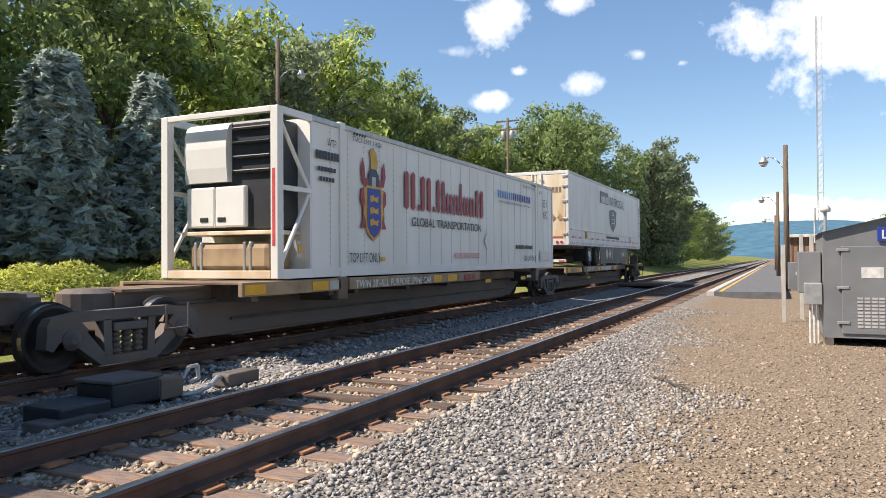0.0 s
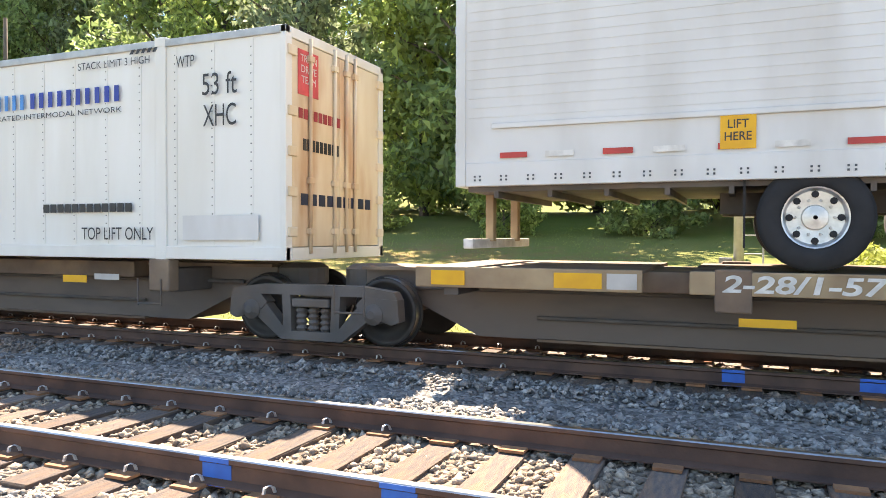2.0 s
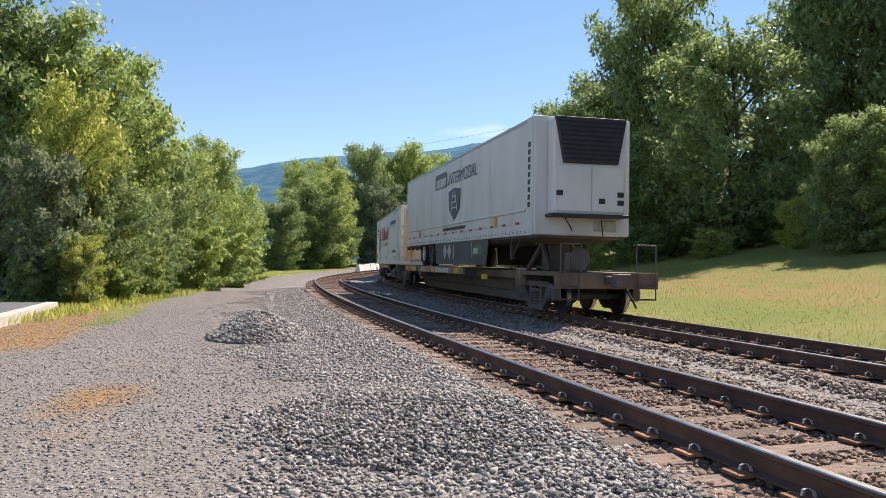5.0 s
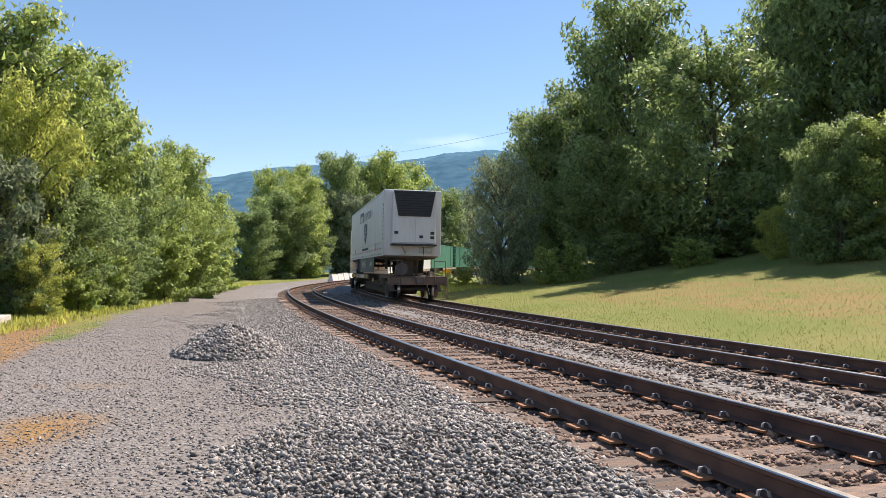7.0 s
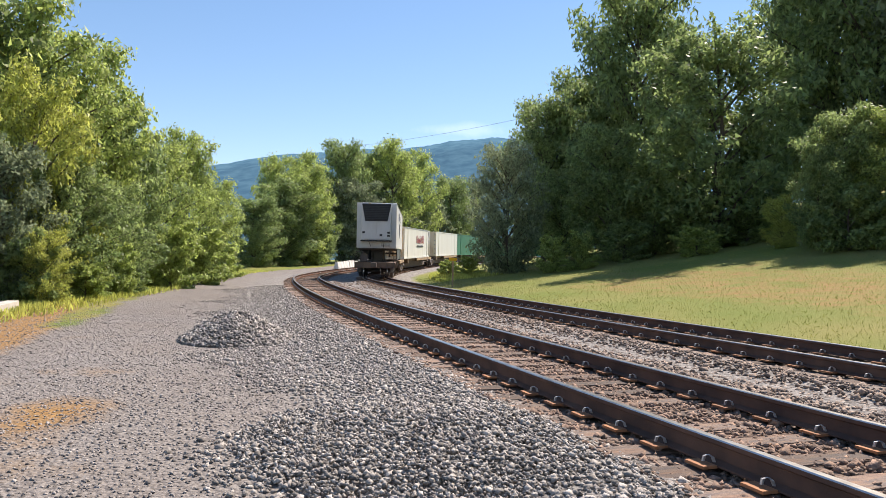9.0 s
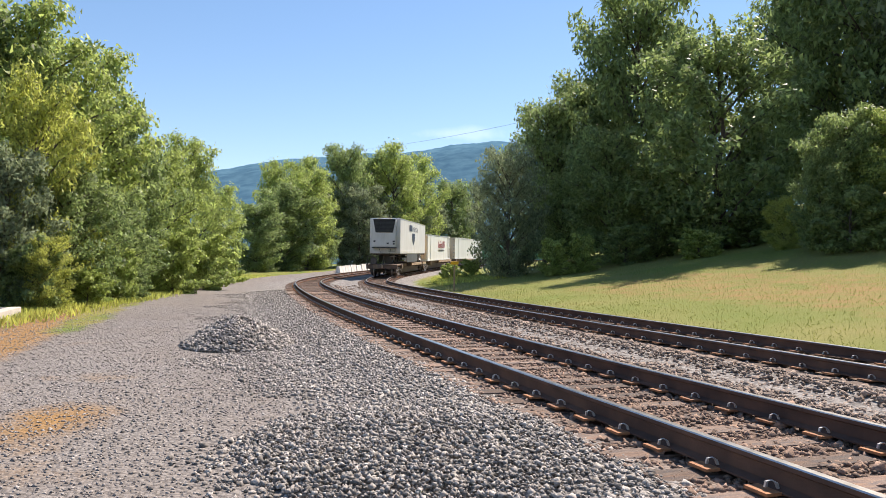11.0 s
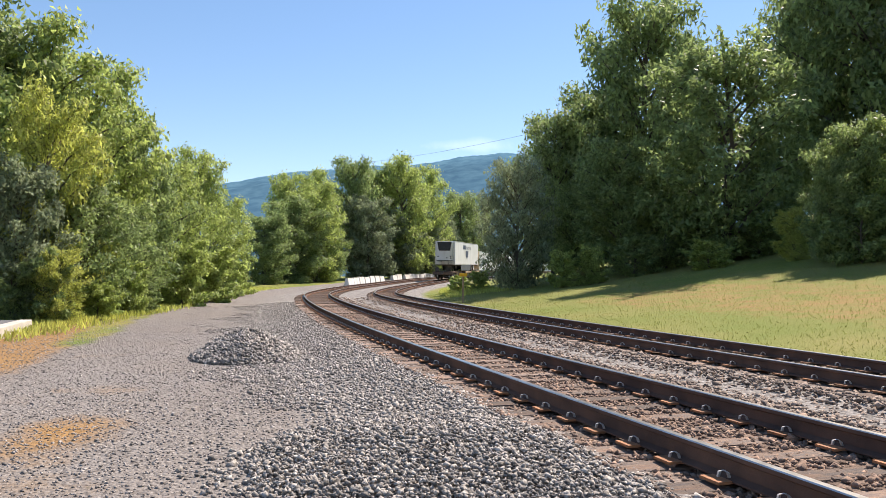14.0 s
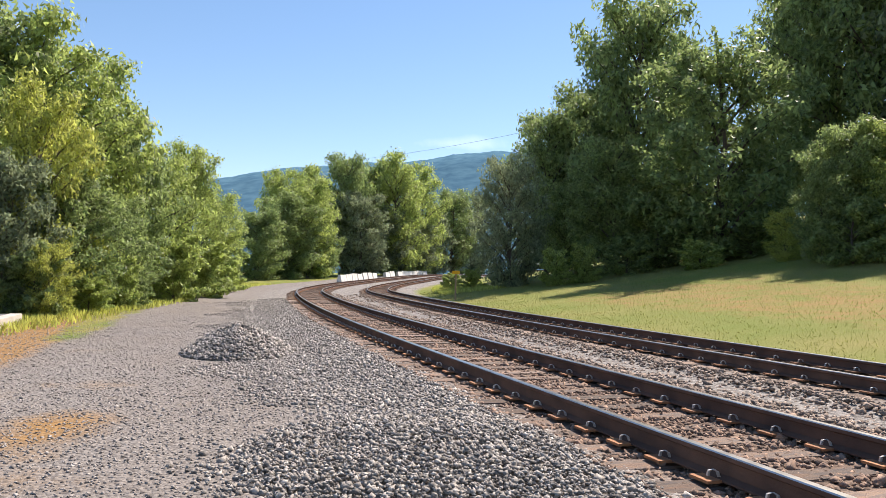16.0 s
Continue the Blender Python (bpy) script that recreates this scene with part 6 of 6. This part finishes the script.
# ---- poles, lamps and wires ----
def pole(x, y, h, r=0.13, lamp=None, label="weathered wooden pole", name="utility_pole", cat="utility pole", arms=0, cans=0):
    z = ground_at(x, y)
    root = tagged(new(name), label, cat)
    root.location = (x, y, z)
    part("shaft", tubes((((0, 0, -0.4)), (0, 0, h), r, r * 0.72), seg=12), M_WOODPOLE, root, "", True)
    if lamp:
        lx, ly, lz = lamp
        d = Vector((lx, ly, 0)).normalized()
        pts = [Vector((0, 0, lz - 0.5)) + d * (math.hypot(lx, ly) * t) + Vector((0, 0, 0.75 * math.sin(t * 2.2))) for t in (0, 0.25, 0.5, 0.75, 1.0)]
        part("lamp_arm", tubes(*[(a, b, 0.03) for a, b in zip(pts, pts[1:])], seg=8), M_GALV, root, "bent grey lamp arm", True)
        e = pts[-1]
        head = part("lamp_head", lathe(bmesh.new(), [(0.05, 0.18), (0.12, 0.12), (0.15, 0.0), (0.22, -0.08), (0.24, -0.14)], 18, "Z", tuple(e)), M_GALV, root, "grey lamp head", True)
        part("lens", lathe(bmesh.new(), [(0.2, -0.12), (0.17, -0.26), (0.08, -0.33)], 16, "Z", tuple(e)), M_INKWHITE, head, "milky lamp lens", True)
    for i in range(arms):
        part("crossarm", boxes((-0.06, 0.06, -1.15, 1.15, h - 0.35 - i * 0.8, h - 0.22 - i * 0.8), bevel=0.01), M_WOODPOLE, root)
        for yy in (-1.05, -0.5, 0.5, 1.05):
            part("insulator", lathe(bmesh.new(), [(0.03, h - 0.22 - i * 0.8), (0.055, h - 0.14 - i * 0.8), (0.03, h - 0.05 - i * 0.8)], 8, "Z", (0, yy, 0)), M_SILVER, root)
    for yy in ((-0.42, 0.42)[:cans]):
        part("transformer", lathe(bmesh.new(), [(0.2, h - 2.1), (0.24, h - 2.05), (0.24, h - 1.3), (0.16, h - 1.2)], 14, "Z", (0, yy, 0)), M_GALV, root, "grey pole transformer can", True)
    return root


pole(30.0, 23.0, 11.6, 0.14, (1.3, -0.5, 10.0), "wooden pole with a bracket street lamp", "street_lamp", "street lamp")
pole(64.6, 23.0, 13.6, 0.16, None, "wooden utility pole with crossarms and transformers", arms=2, cans=2)
pole(39.8, -0.35, 7.2, 0.15, (0.0, 1.0, 6.4), "brown wooden pole with a platform lamp", "street_lamp", "street lamp")
pole(60.0, 0.05, 6.6, 0.15, (0.0, 1.1, 6.0), "brown wooden pole with a platform lamp", "street_lamp", "street lamp")
pole(86.0, 0.3, 6.2, 0.15, (0.0, 1.1, 5.6), "brown wooden pole with a platform lamp", "street_lamp", "street lamp")
pole(70.0, 13.0, 6.0, 0.11, (0.4, -0.9, 5.2), "grey pole with a small lamp beside the far track", "street_lamp", "street lamp")
pole(-35.4, 26.3, 11.0, 0.13, None, "bleached wooden pole among the trees")


def wire(a, b, sag, label):
    a, b = Vector(a), Vector(b)
    pts = [a.lerp(b, i / 14) - Vector((0, 0, sag * 4 * (i / 14) * (1 - i / 14))) for i in range(15)]
    tagged(part("overhead_wire", tubes(*[(p, q, 0.016) for p, q in zip(pts, pts[1:])], seg=5), M_BLACK, None), label, "wire")


wire((-150, 25, 22), (-60, 44, 18.0), 1.2, "thin black overhead wire over the trees")
wire((64.6, 23, 13.6), (30, 23, 12.0), 0.5, "thin black overhead wire along the wood")
wire((30, 23, 12.0), (2, 25.5, 11.0), 0.6, "thin black overhead wire along the wood")


def lattice_mast(x, y, h, w):
    root = tagged(new("radio_mast"), "tall slim lattice radio mast, red and grey", "mast")
    root.location = (x, y, ground_at(x, y))
    legs = [(w * math.cos(a), w * math.sin(a)) for a in (0.3, 2.4, 4.5)]
    for a, b in legs:
        part("leg", tubes((((a, b, 0)), (a, b, h), 0.045), seg=5), M_GALV, root)
    n = int(h / (w * 2.2))
    for i in range(n):
        z0, z1 = h * i / n, h * (i + 1) / n
        bm = bmesh.new()
        for j in range(3):
            p, q = legs[j], legs[(j + 1) % 3]
            tube(bm, (*p, z0), (*q, z1), 0.028, seg=4)
            tube(bm, (*p, z0), (*q, z0), 0.024, seg=4)
        part("lacing", bm, M_GALV, root)
    part("antenna", tubes((((w, 0, h * 0.9)), (w + 0.8, 0, h * 0.9), 0.03), ((w + 0.8, 0, h * 0.87), (w + 0.8, 0, h * 0.96), 0.04), seg=5), M_SILVER, root)


lattice_mast(134, -6.2, 41.5, 0.55)


# ---- station end ----
def platform(x0, x1, y0, y1, top, line_y, label, edge=M_CONCRETE):
    root = tagged(new("platform"), label, "platform", kind="structure")
    part("slab", boxes((x0, x1, y0, y1, -0.6, top - 0.012)), M_ASPHALT, root, "dark asphalt surface")
    part("kerb", boxes((x0 - 0.0, x1, y1, y1 + 0.28, -0.6, top), bevel=0.015), edge, root, "pale concrete edge")
    if line_y:
        part("safety_line", boxes((x0, x1, line_y - 0.06, line_y + 0.06, top - 0.012, top - 0.007)), M_YELLOW, root, "painted yellow line")
    return root


platform(32.0, 140.0, -0.25, 2.45, -0.02, 2.2, "low asphalt station platform with a yellow safety line")


def crossing():
    root = tagged(new("level_crossing"), "worn timber pedestrian crossing between the rails", "crossing")
    for i in range(7):
        x0 = 40.0 + i * 0.62
        for a, b in ((0.07, 1.43), (1.6, 4.35), (4.53, 5.87)):
            part("plank", boxes((x0, x0 + 0.58, 3.612 + a, 3.612 + b, -0.14, -0.012 - 0.004 * (i % 3)), bevel=0.012), M_TIE, root)


crossing()


def relay_house(x, y, w, d, h):
    """Grey metal trackside hut whose door faces the lot."""
    root = tagged(new("equipment_hut"), "grey painted metal trackside equipment hut", "hut")
    z = ground_at(x, y)
    root.location = (x, y, z)
    bm = bmesh.new()
    ridge = h + 0.28
    prof = [(0, 0.14), (-w, 0.14), (-w, h), (-w / 2, ridge), (0, h)]
    f = [bm.verts.new((0, a, b)) for a, b in prof]
    g = [bm.verts.new((d, a, b)) for a, b in prof]
    bm.faces.new(f)
    bm.faces.new(g[::-1])
    for i in range(5):
        j = (i + 1) % 5
        bm.faces.new((f[j], f[i], g[i], g[j]))
    bmesh.ops.recalc_face_normals(bm, faces=bm.faces)
    part("shell", bm, M_GREYBOX, root)
    bm = bmesh.new()
    for s0, s1 in (((0.06, h - 0.02), (-w / 2, ridge + 0.03)), ((-w / 2, ridge + 0.03), (-w - 0.06, h - 0.02))):
        v = [bm.verts.new(p) for p in ((-0.08, *s0), (d + 0.08, *s0), (d + 0.08, *s1), (-0.08, *s1))]
        bm.faces.new(v)
    bmesh.ops.solidify(bm, geom=bm.faces[:], thickness=0.03)
    part("roof", bm, M_GREYBOX, root)
    part("skid", boxes((0.0, d, -0.16, -0.04, 0, 0.14), (0.0, d, -w + 0.04, -w + 0.16, 0, 0.14)), M_CAR, root, "dark steel skid")
    dr = part("door", boxes((-0.03, 0.0, -1.28, -0.3, 0.22, h - 0.28), bevel=0.01), M_GREYBOX, root)
    for zz in (0.4, 1.05, 1.75):
        part("hinge", boxes((-0.045, -0.02, -0.42, -0.22, zz, zz + 0.05), bevel=0.006), M_GALV, dr)
    part("handle", lathe(bmesh.new(), [(0.035, -0.085), (0.045, -0.06), (0.02, -0.03)], 12, "X", (0, -1.2, 1.12)), M_INKWHITE, dr)
    part("notice", boxes((-0.036, -0.03, -0.98, -0.62, 1.25, 1.45)), M_INKWHITE, dr, "small white notice")
    for i in range(5):
        for j in range(9):
            part("louvre", boxes((-0.036, -0.029, -0.64 - i * 0.115, -0.55 - i * 0.115, 0.34 + j * 0.065, 0.375 + j * 0.065)), M_SILVER, dr)
    s = part("name_board", boxes((-0.05, -0.02, -2.2, -0.88, h - 0.2, h + 0.06), bevel=0.006), M_BLUE, root, "blue station name board with white letters")
    words("lettering", "LEW", M_INKWHITE, s, -0.055, -1.2, h - 0.15, 0.16, 0.5, -90, bold=0.02)
    # side cabinet, meter, conduits and aerials
    part("side_cabinet", boxes((0.35, 1.3, 0.02, 0.42, 0.95, 1.75), bevel=0.015), M_GREYBOX, root)
    part("junction_box", boxes((0.0, 0.4, 0.02, 0.32, 0.75, 1.15), bevel=0.012), M_GALV, root)
    for yy in (0.08, 0.15, 0.22):
        part("conduit", tubes((((0.18, yy, 0.0)), (0.18, yy, 0.75), 0.022), seg=8), M_INKWHITE, root)
    part("aerial", tubes((((0.3, -0.06, h)), (0.3, -0.06, h + 0.38), 0.03), seg=8), M_GALV, root)
    part("aerial_dome", lathe(bmesh.new(), [(0.09, h + 0.38), (0.1, h + 0.44), (0.06, h + 0.52), (0.01, h + 0.54)], 14, "Z", (0.3, -0.06, 0)), M_INKWHITE, root, "white dome aerial", True)
    part("whip_aerial", tubes((((0.9, 0.1, h - 0.2)), (0.9, 0.1, h + 0.25), 0.015), ((0.9, 0.1, h + 0.25), (0.9, 0.1, h + 0.5), 0.03), seg=8), M_INKWHITE, root)


relay_house(15.4, -0.75, 2.6, 3.0, 2.12)


def meter_post(x, y):
    root = tagged(new("meter_post"), "pair of pale wooden posts with a grey meter box", "meter post")
    root.location = (x, y, ground_at(x, y))
    part("post", boxes((-0.05, 0.05, -0.05, 0.05, -0.2, 2.0), bevel=0.008), M_CONCRETE, root)
    part("post", boxes((1.2, 1.3, -0.5, -0.4, -0.2, 2.3), bevel=0.008), M_CONCRETE, root)
    part("post", boxes((1.2, 1.3, -0.75, -0.65, -0.2, 2.3), bevel=0.008), M_CONCRETE, root)
    b = part("meter_box", boxes((-0.06, 0.16, -0.58, -0.1, 0.85, 1.55), bevel=0.015), M_GREYBOX, root, "grey meter box")
    part("label_plate", boxes((-0.066, -0.06, -0.4, -0.28, 1.22, 1.3)), M_INKWHITE, b)


meter_post(20.8, -0.1)


def shelter(x, y, w, d, h):
    root = tagged(new("platform_shelter"), "small brown vertical-boarded platform building", "building")
    root.location = (x, y, ground_at(x, y))
    part("wall", boxes((0, d, -w, 0, 0, h)), M_BRICK, root)
    for i in range(int(w / 0.28)):
        part("batten", boxes((-0.03, 0.0, -0.14 - i * 0.28, -0.08 - i * 0.28, 0, h)), M_WOODPOLE, root)
    part("roof", boxes((-0.25, d + 0.25, -w - 0.25, 0.25, h, h + 0.16), bevel=0.02), M_INKWHITE, root, "flat pale roof edge")
    part("sign", boxes((-0.05, -0.03, -0.75, -0.35, 1.35, 1.6), bevel=0.01), M_BLUE, root, "small blue sign")
    for k, m in enumerate((M_YELLOW, M_RED, M_YELLOW)):
        part("flower_tub", lathe(bmesh.new(), [(0.12, 0.0), (0.16, 0.3), (0.13, 0.32)], 10, "Z", (-0.4, -0.15 - k * 0.35, 0.0)), m, root)


shelter(44.5, -0.55, 3.4, 8.0, 2.75)


def switch_machine(x, y):
    """Point motor and its rods between the two tracks."""
    root = tagged(new("switch_machine"), "dark cast-iron switch machine with rods and pipes on the ballast", "switch machine")
    root.location = (x, y, ground_at(x, y))
    part("motor_box", boxes((-0.1, 0.55, -0.25, 0.3, 0.1, 0.36), bevel=0.03), M_DARK, root)
    part("motor_lid", boxes((-0.12, 0.57, -0.27, 0.32, 0.36, 0.4), bevel=0.015), M_CAR, root)
    part("gear_box", boxes((-0.75, -0.15, -0.3, 0.25, 0.05, 0.24), bevel=0.03), M_DARK, root)
    part("base_block", boxes((-0.95, -0.4, -0.4, -0.05, 0.0, 0.14), bevel=0.02), M_CAR, root)
    part("base_block", boxes((-0.35, 0.2, -0.45, -0.2, 0.0, 0.12), bevel=0.02), M_CAR, root)
    part("circuit_box", boxes((0.65, 1.0, -0.15, 0.25, 0.06, 0.3), bevel=0.02), M_CARBROWN, root)
    h = [(1.0, 0.05, 0.22), (1.18, 0.03, 0.24), (1.24, 0.0, 0.36), (1.38, 0.0, 0.36), (1.4, 0.0, 0.2), (1.22, 0.0, 0.17)]
    part("hand_lever", tubes(*[(a, b, 0.025) for a, b in zip(h, h[1:])], seg=8), M_GALV, root, "bent steel hand lever")
    h = [(1.0, -0.1, 0.06), (1.25, -0.12, 0.05), (1.5, -0.1, 0.1), (1.65, -0.08, 0.18), (1.75, -0.05, 0.16)]
    part("conduit", tubes(*[(a, b, 0.03) for a, b in zip(h, h[1:])], seg=8), M_GALV, root)
    part("junction", boxes((1.75, 2.35, -0.18, 0.12, 0.02, 0.2), bevel=0.03), M_CAR, root)
    part("throw_rod", tubes((((0.1, -0.9, 0.06)), (0.1, 1.6, 0.06), 0.03), ((-0.3, -0.9, 0.05), (-0.3, 1.6, 0.05), 0.025), seg=8), M_CAR, root)


switch_machine(5.55, 6.55)


def signal_mast(x, y):
    root = tagged(new("railway_signal"), "silver railway signal mast with dark backboards and ladder", "railway signal")
    root.location = (x, y, ground_at(x, y))
    part("mast", tubes((((0, 0, -0.2)), (0, 0, 6.6), 0.085), seg=12), M_GALV, root, "", True)
    part("base", boxes((-0.25, 0.25, -0.25, 0.25, -0.2, 0.12), bevel=0.02), M_CONCRETE, root)
    part("cable_box", boxes((-0.32, -0.1, -0.12, 0.12, 0.5, 1.1), bevel=0.015), M_GREYBOX, root)
    for z in (3.55, 5.2):
        b = part("backboard", boxes((-1.05, -0.5, -0.03, 0.03, z - 0.3, z + 0.6), bevel=0.02), M_DARK, root, "dark signal backboard")
        part("hood", lathe(bmesh.new(), [(0.12, 0.03), (0.12, 0.3), (0.1, 0.3)], 14, "Y", (-0.78, 0, z + 0.15)), M_DARK, b)
        part("bracket", tubes((((-0.5, 0, z - 0.2)), (-0.42, 0, z - 0.5), 0.05), ((-0.42, 0, z - 0.5), (0, 0, z - 0.6), 0.05), seg=8), M_GALV, root)
        part("collar", boxes((-0.16, 0.16, -0.14, 0.14, z - 0.7, z - 0.5), bevel=0.02), M_GALV, root)
    lad = part("ladder", tubes((((0.05, 0.5, 0.3)), (0.05, 0.5, 6.4), 0.02), ((0.4, 0.5, 0.3), (0.4, 0.5, 6.4), 0.02), seg=6), M_GALV, root)
    for i in range(18):
        part("rung", tubes((((0.05, 0.5, 0.5 + i * 0.33)), (0.4, 0.5, 0.5 + i * 0.33), 0.012), seg=6), M_GALV, lad)


signal_mast(-0.1, 13.6)


def rail_marks():
    for x, o in ((-0.1, 4.45), (1.15, 4.45), (-3.0, 0.0), (-1.75, 0.0)):
        root = tagged(new("paint_mark"), "bright blue survey paint on the rail's web", "paint mark")
        root.location = (x, 3.612 + o, 0)
        part("paint", boxes((-0.11, 0.11, -0.075, -0.0385, -0.166, -0.165), (-0.11, 0.11, -0.0385, -0.0365, -0.036, -0.006), (-0.11, 0.11, -0.0125, -0.0095, -0.14, -0.05)), M_PAINTBLUE, root)


rail_marks()


# ---- by the lot ----
platform(-36.0, -10.0, -8.6, -4.3, -0.06, None, "old asphalt platform with a pale stone edge beside the lot", M_CONCRETE)


def railing(x0, x1, y):
    root = tagged(new("railing"), "black metal two-rail railing behind the platform", "railing")
    z = 0.0
    root.location = (x0, y, z)
    L = x1 - x0
    n = int(L / 1.9)
    for i in range(n + 1):
        part("post", tubes((((L * i / n, 0, -0.1)), (L * i / n, 0, 1.0), 0.028), seg=8), M_DARK, root)
    for h in (0.5, 0.98):
        part("rail", tubes((((0, 0, h)), (L, 0, h), 0.028), seg=8), M_DARK, root)


railing(-33.0, -14.0, -8.3)


def platform_lamp(x, y):
    root = tagged(new("lamp_post"), "slim black lamp post with a white shade", "lamp post")
    root.location = (x, y, ground_at(x, y))
    part("post", tubes((((0, 0, -0.1)), (0, 0, 3.2), 0.04), seg=10), M_DARK, root)
    part("shade", lathe(bmesh.new(), [(0.05, 3.35), (0.09, 3.28), (0.3, 3.1), (0.3, 3.07)], 18, "Z"), M_INKWHITE, root, "white enamel shade", True)


platform_lamp(-29.0, -8.8)


def barriers():
    for s in (92.0, 94.25, 96.5, 98.75, 101.0, 103.25, 105.5, 112.0, 114.4, 118.5, 120.8, 123.1, 125.4, 127.7, 130.0):
        x, y, _ = on_track(s, -2.1)
        root = tagged(new("concrete_barrier"), "weathered white concrete barrier block behind the bend", "barrier", "barrier blocks")
        root.matrix_basis = pose(x, y, ground_at(x, y), 0, 0, 90 - math.degrees(heading(s)) + 2 * math.sin(s * 3))
        bm = bmesh.new()
        prism(bm, [(-0.3, -0.3), (0.3, -0.3), (0.25, 0.15), (0.12, 0.78 + 0.06 * math.sin(s)), (-0.12, 0.78 + 0.06 * math.sin(s)), (-0.25, 0.15)], -1.05, 1.05)
        bmesh.ops.triangulate(bm, faces=[f for f in bm.faces if len(f.verts) > 4])
        part("block", bm, M_BARRIER, root)


barriers()


def marker_post(x, y):
    root = tagged(new("marker_post"), "thin yellow-topped marker post by the far track", "marker post")
    root.location = (x, y, ground_at(x, y))
    part("stake", boxes((-0.04, 0.04, -0.04, 0.04, -0.2, 1.55), bevel=0.006), M_DECKTAN, root)
    part("plate", boxes((-0.05, 0.05, -0.22, 0.22, 1.45, 1.62), bevel=0.01), M_YELLOW, root)


marker_post(-53.0, 13.6)


def weeds():
    """Tall grass along the lot's edge and the grass bank's foot."""
    rng = np.random.default_rng(31)
    n = 46000
    s, o = rng.uniform(31, 80, n), rng.uniform(-10, -4.7, n)
    keep = rng.uniform(0, 1, n) < np.clip((-(o + 4.8) - 0.16 * np.clip(45 - s, 0, 20)) * 0.7, 0, 1)
    s, o = s[keep], o[keep]
    n2 = 5000
    s = np.concatenate([s, rng.uniform(60, 80, n2)])
    o = np.concatenate([o, 9.2 + 4.0 * rng.uniform(0, 1, n2) ** 1.5])
    p = on_track(s, o)
    p[:, 2] = ground_z(p[:, 0], p[:, 1]) + 0.1
    d = rng.normal(size=p.shape) * 0.4 + (0, 0, 1.4)
    tagged(new("weeds", leaf_mesh("weeds", p, d, 0.042, LEAVES[3], rng, 4.0)), "tall yellow-green weeds along the lot's edge", "weeds", kind="stuff")


weeds()


def grass_bank():
    """Mown grass on the bank, as short blades."""
    rng = np.random.default_rng(44)
    n = 36000
    s, o = rng.uniform(2, 70, n), 8.2 + 16 * rng.uniform(0, 1, n) ** 1.3
    p = on_track(s, o)
    p[:, 2] = ground_z(p[:, 0], p[:, 1]) + 0.02
    d = rng.normal(size=p.shape) * 0.5 + (0, 0, 1.0)
    tagged(new("grass", leaf_mesh("grass", p, d, 0.02, M_GRASS, rng, 3.5)), "short dry mown grass on the bank", "grass", kind="stuff")


grass_bank()


def dry_branch(x, y):
    root = tagged(new("branch"), "thin dry fallen branch on the gravel", "branch")
    root.location = (x, y, ground_at(x, y) + 0.02)
    pts = [(0, 0, 0), (-0.25, -0.2, 0.03), (-0.55, -0.32, 0.02), (-0.9, -0.55, 0.03), (-1.1, -0.62, 0.01)]
    part("stem", tubes(*[(a, b, 0.012) for a, b in zip(pts, pts[1:])], ((-0.55, -0.32, 0.02), (-0.7, -0.55, 0.04), 0.007), seg=6), M_BARK, root)


dry_branch(10.4, 1.6)


motions()
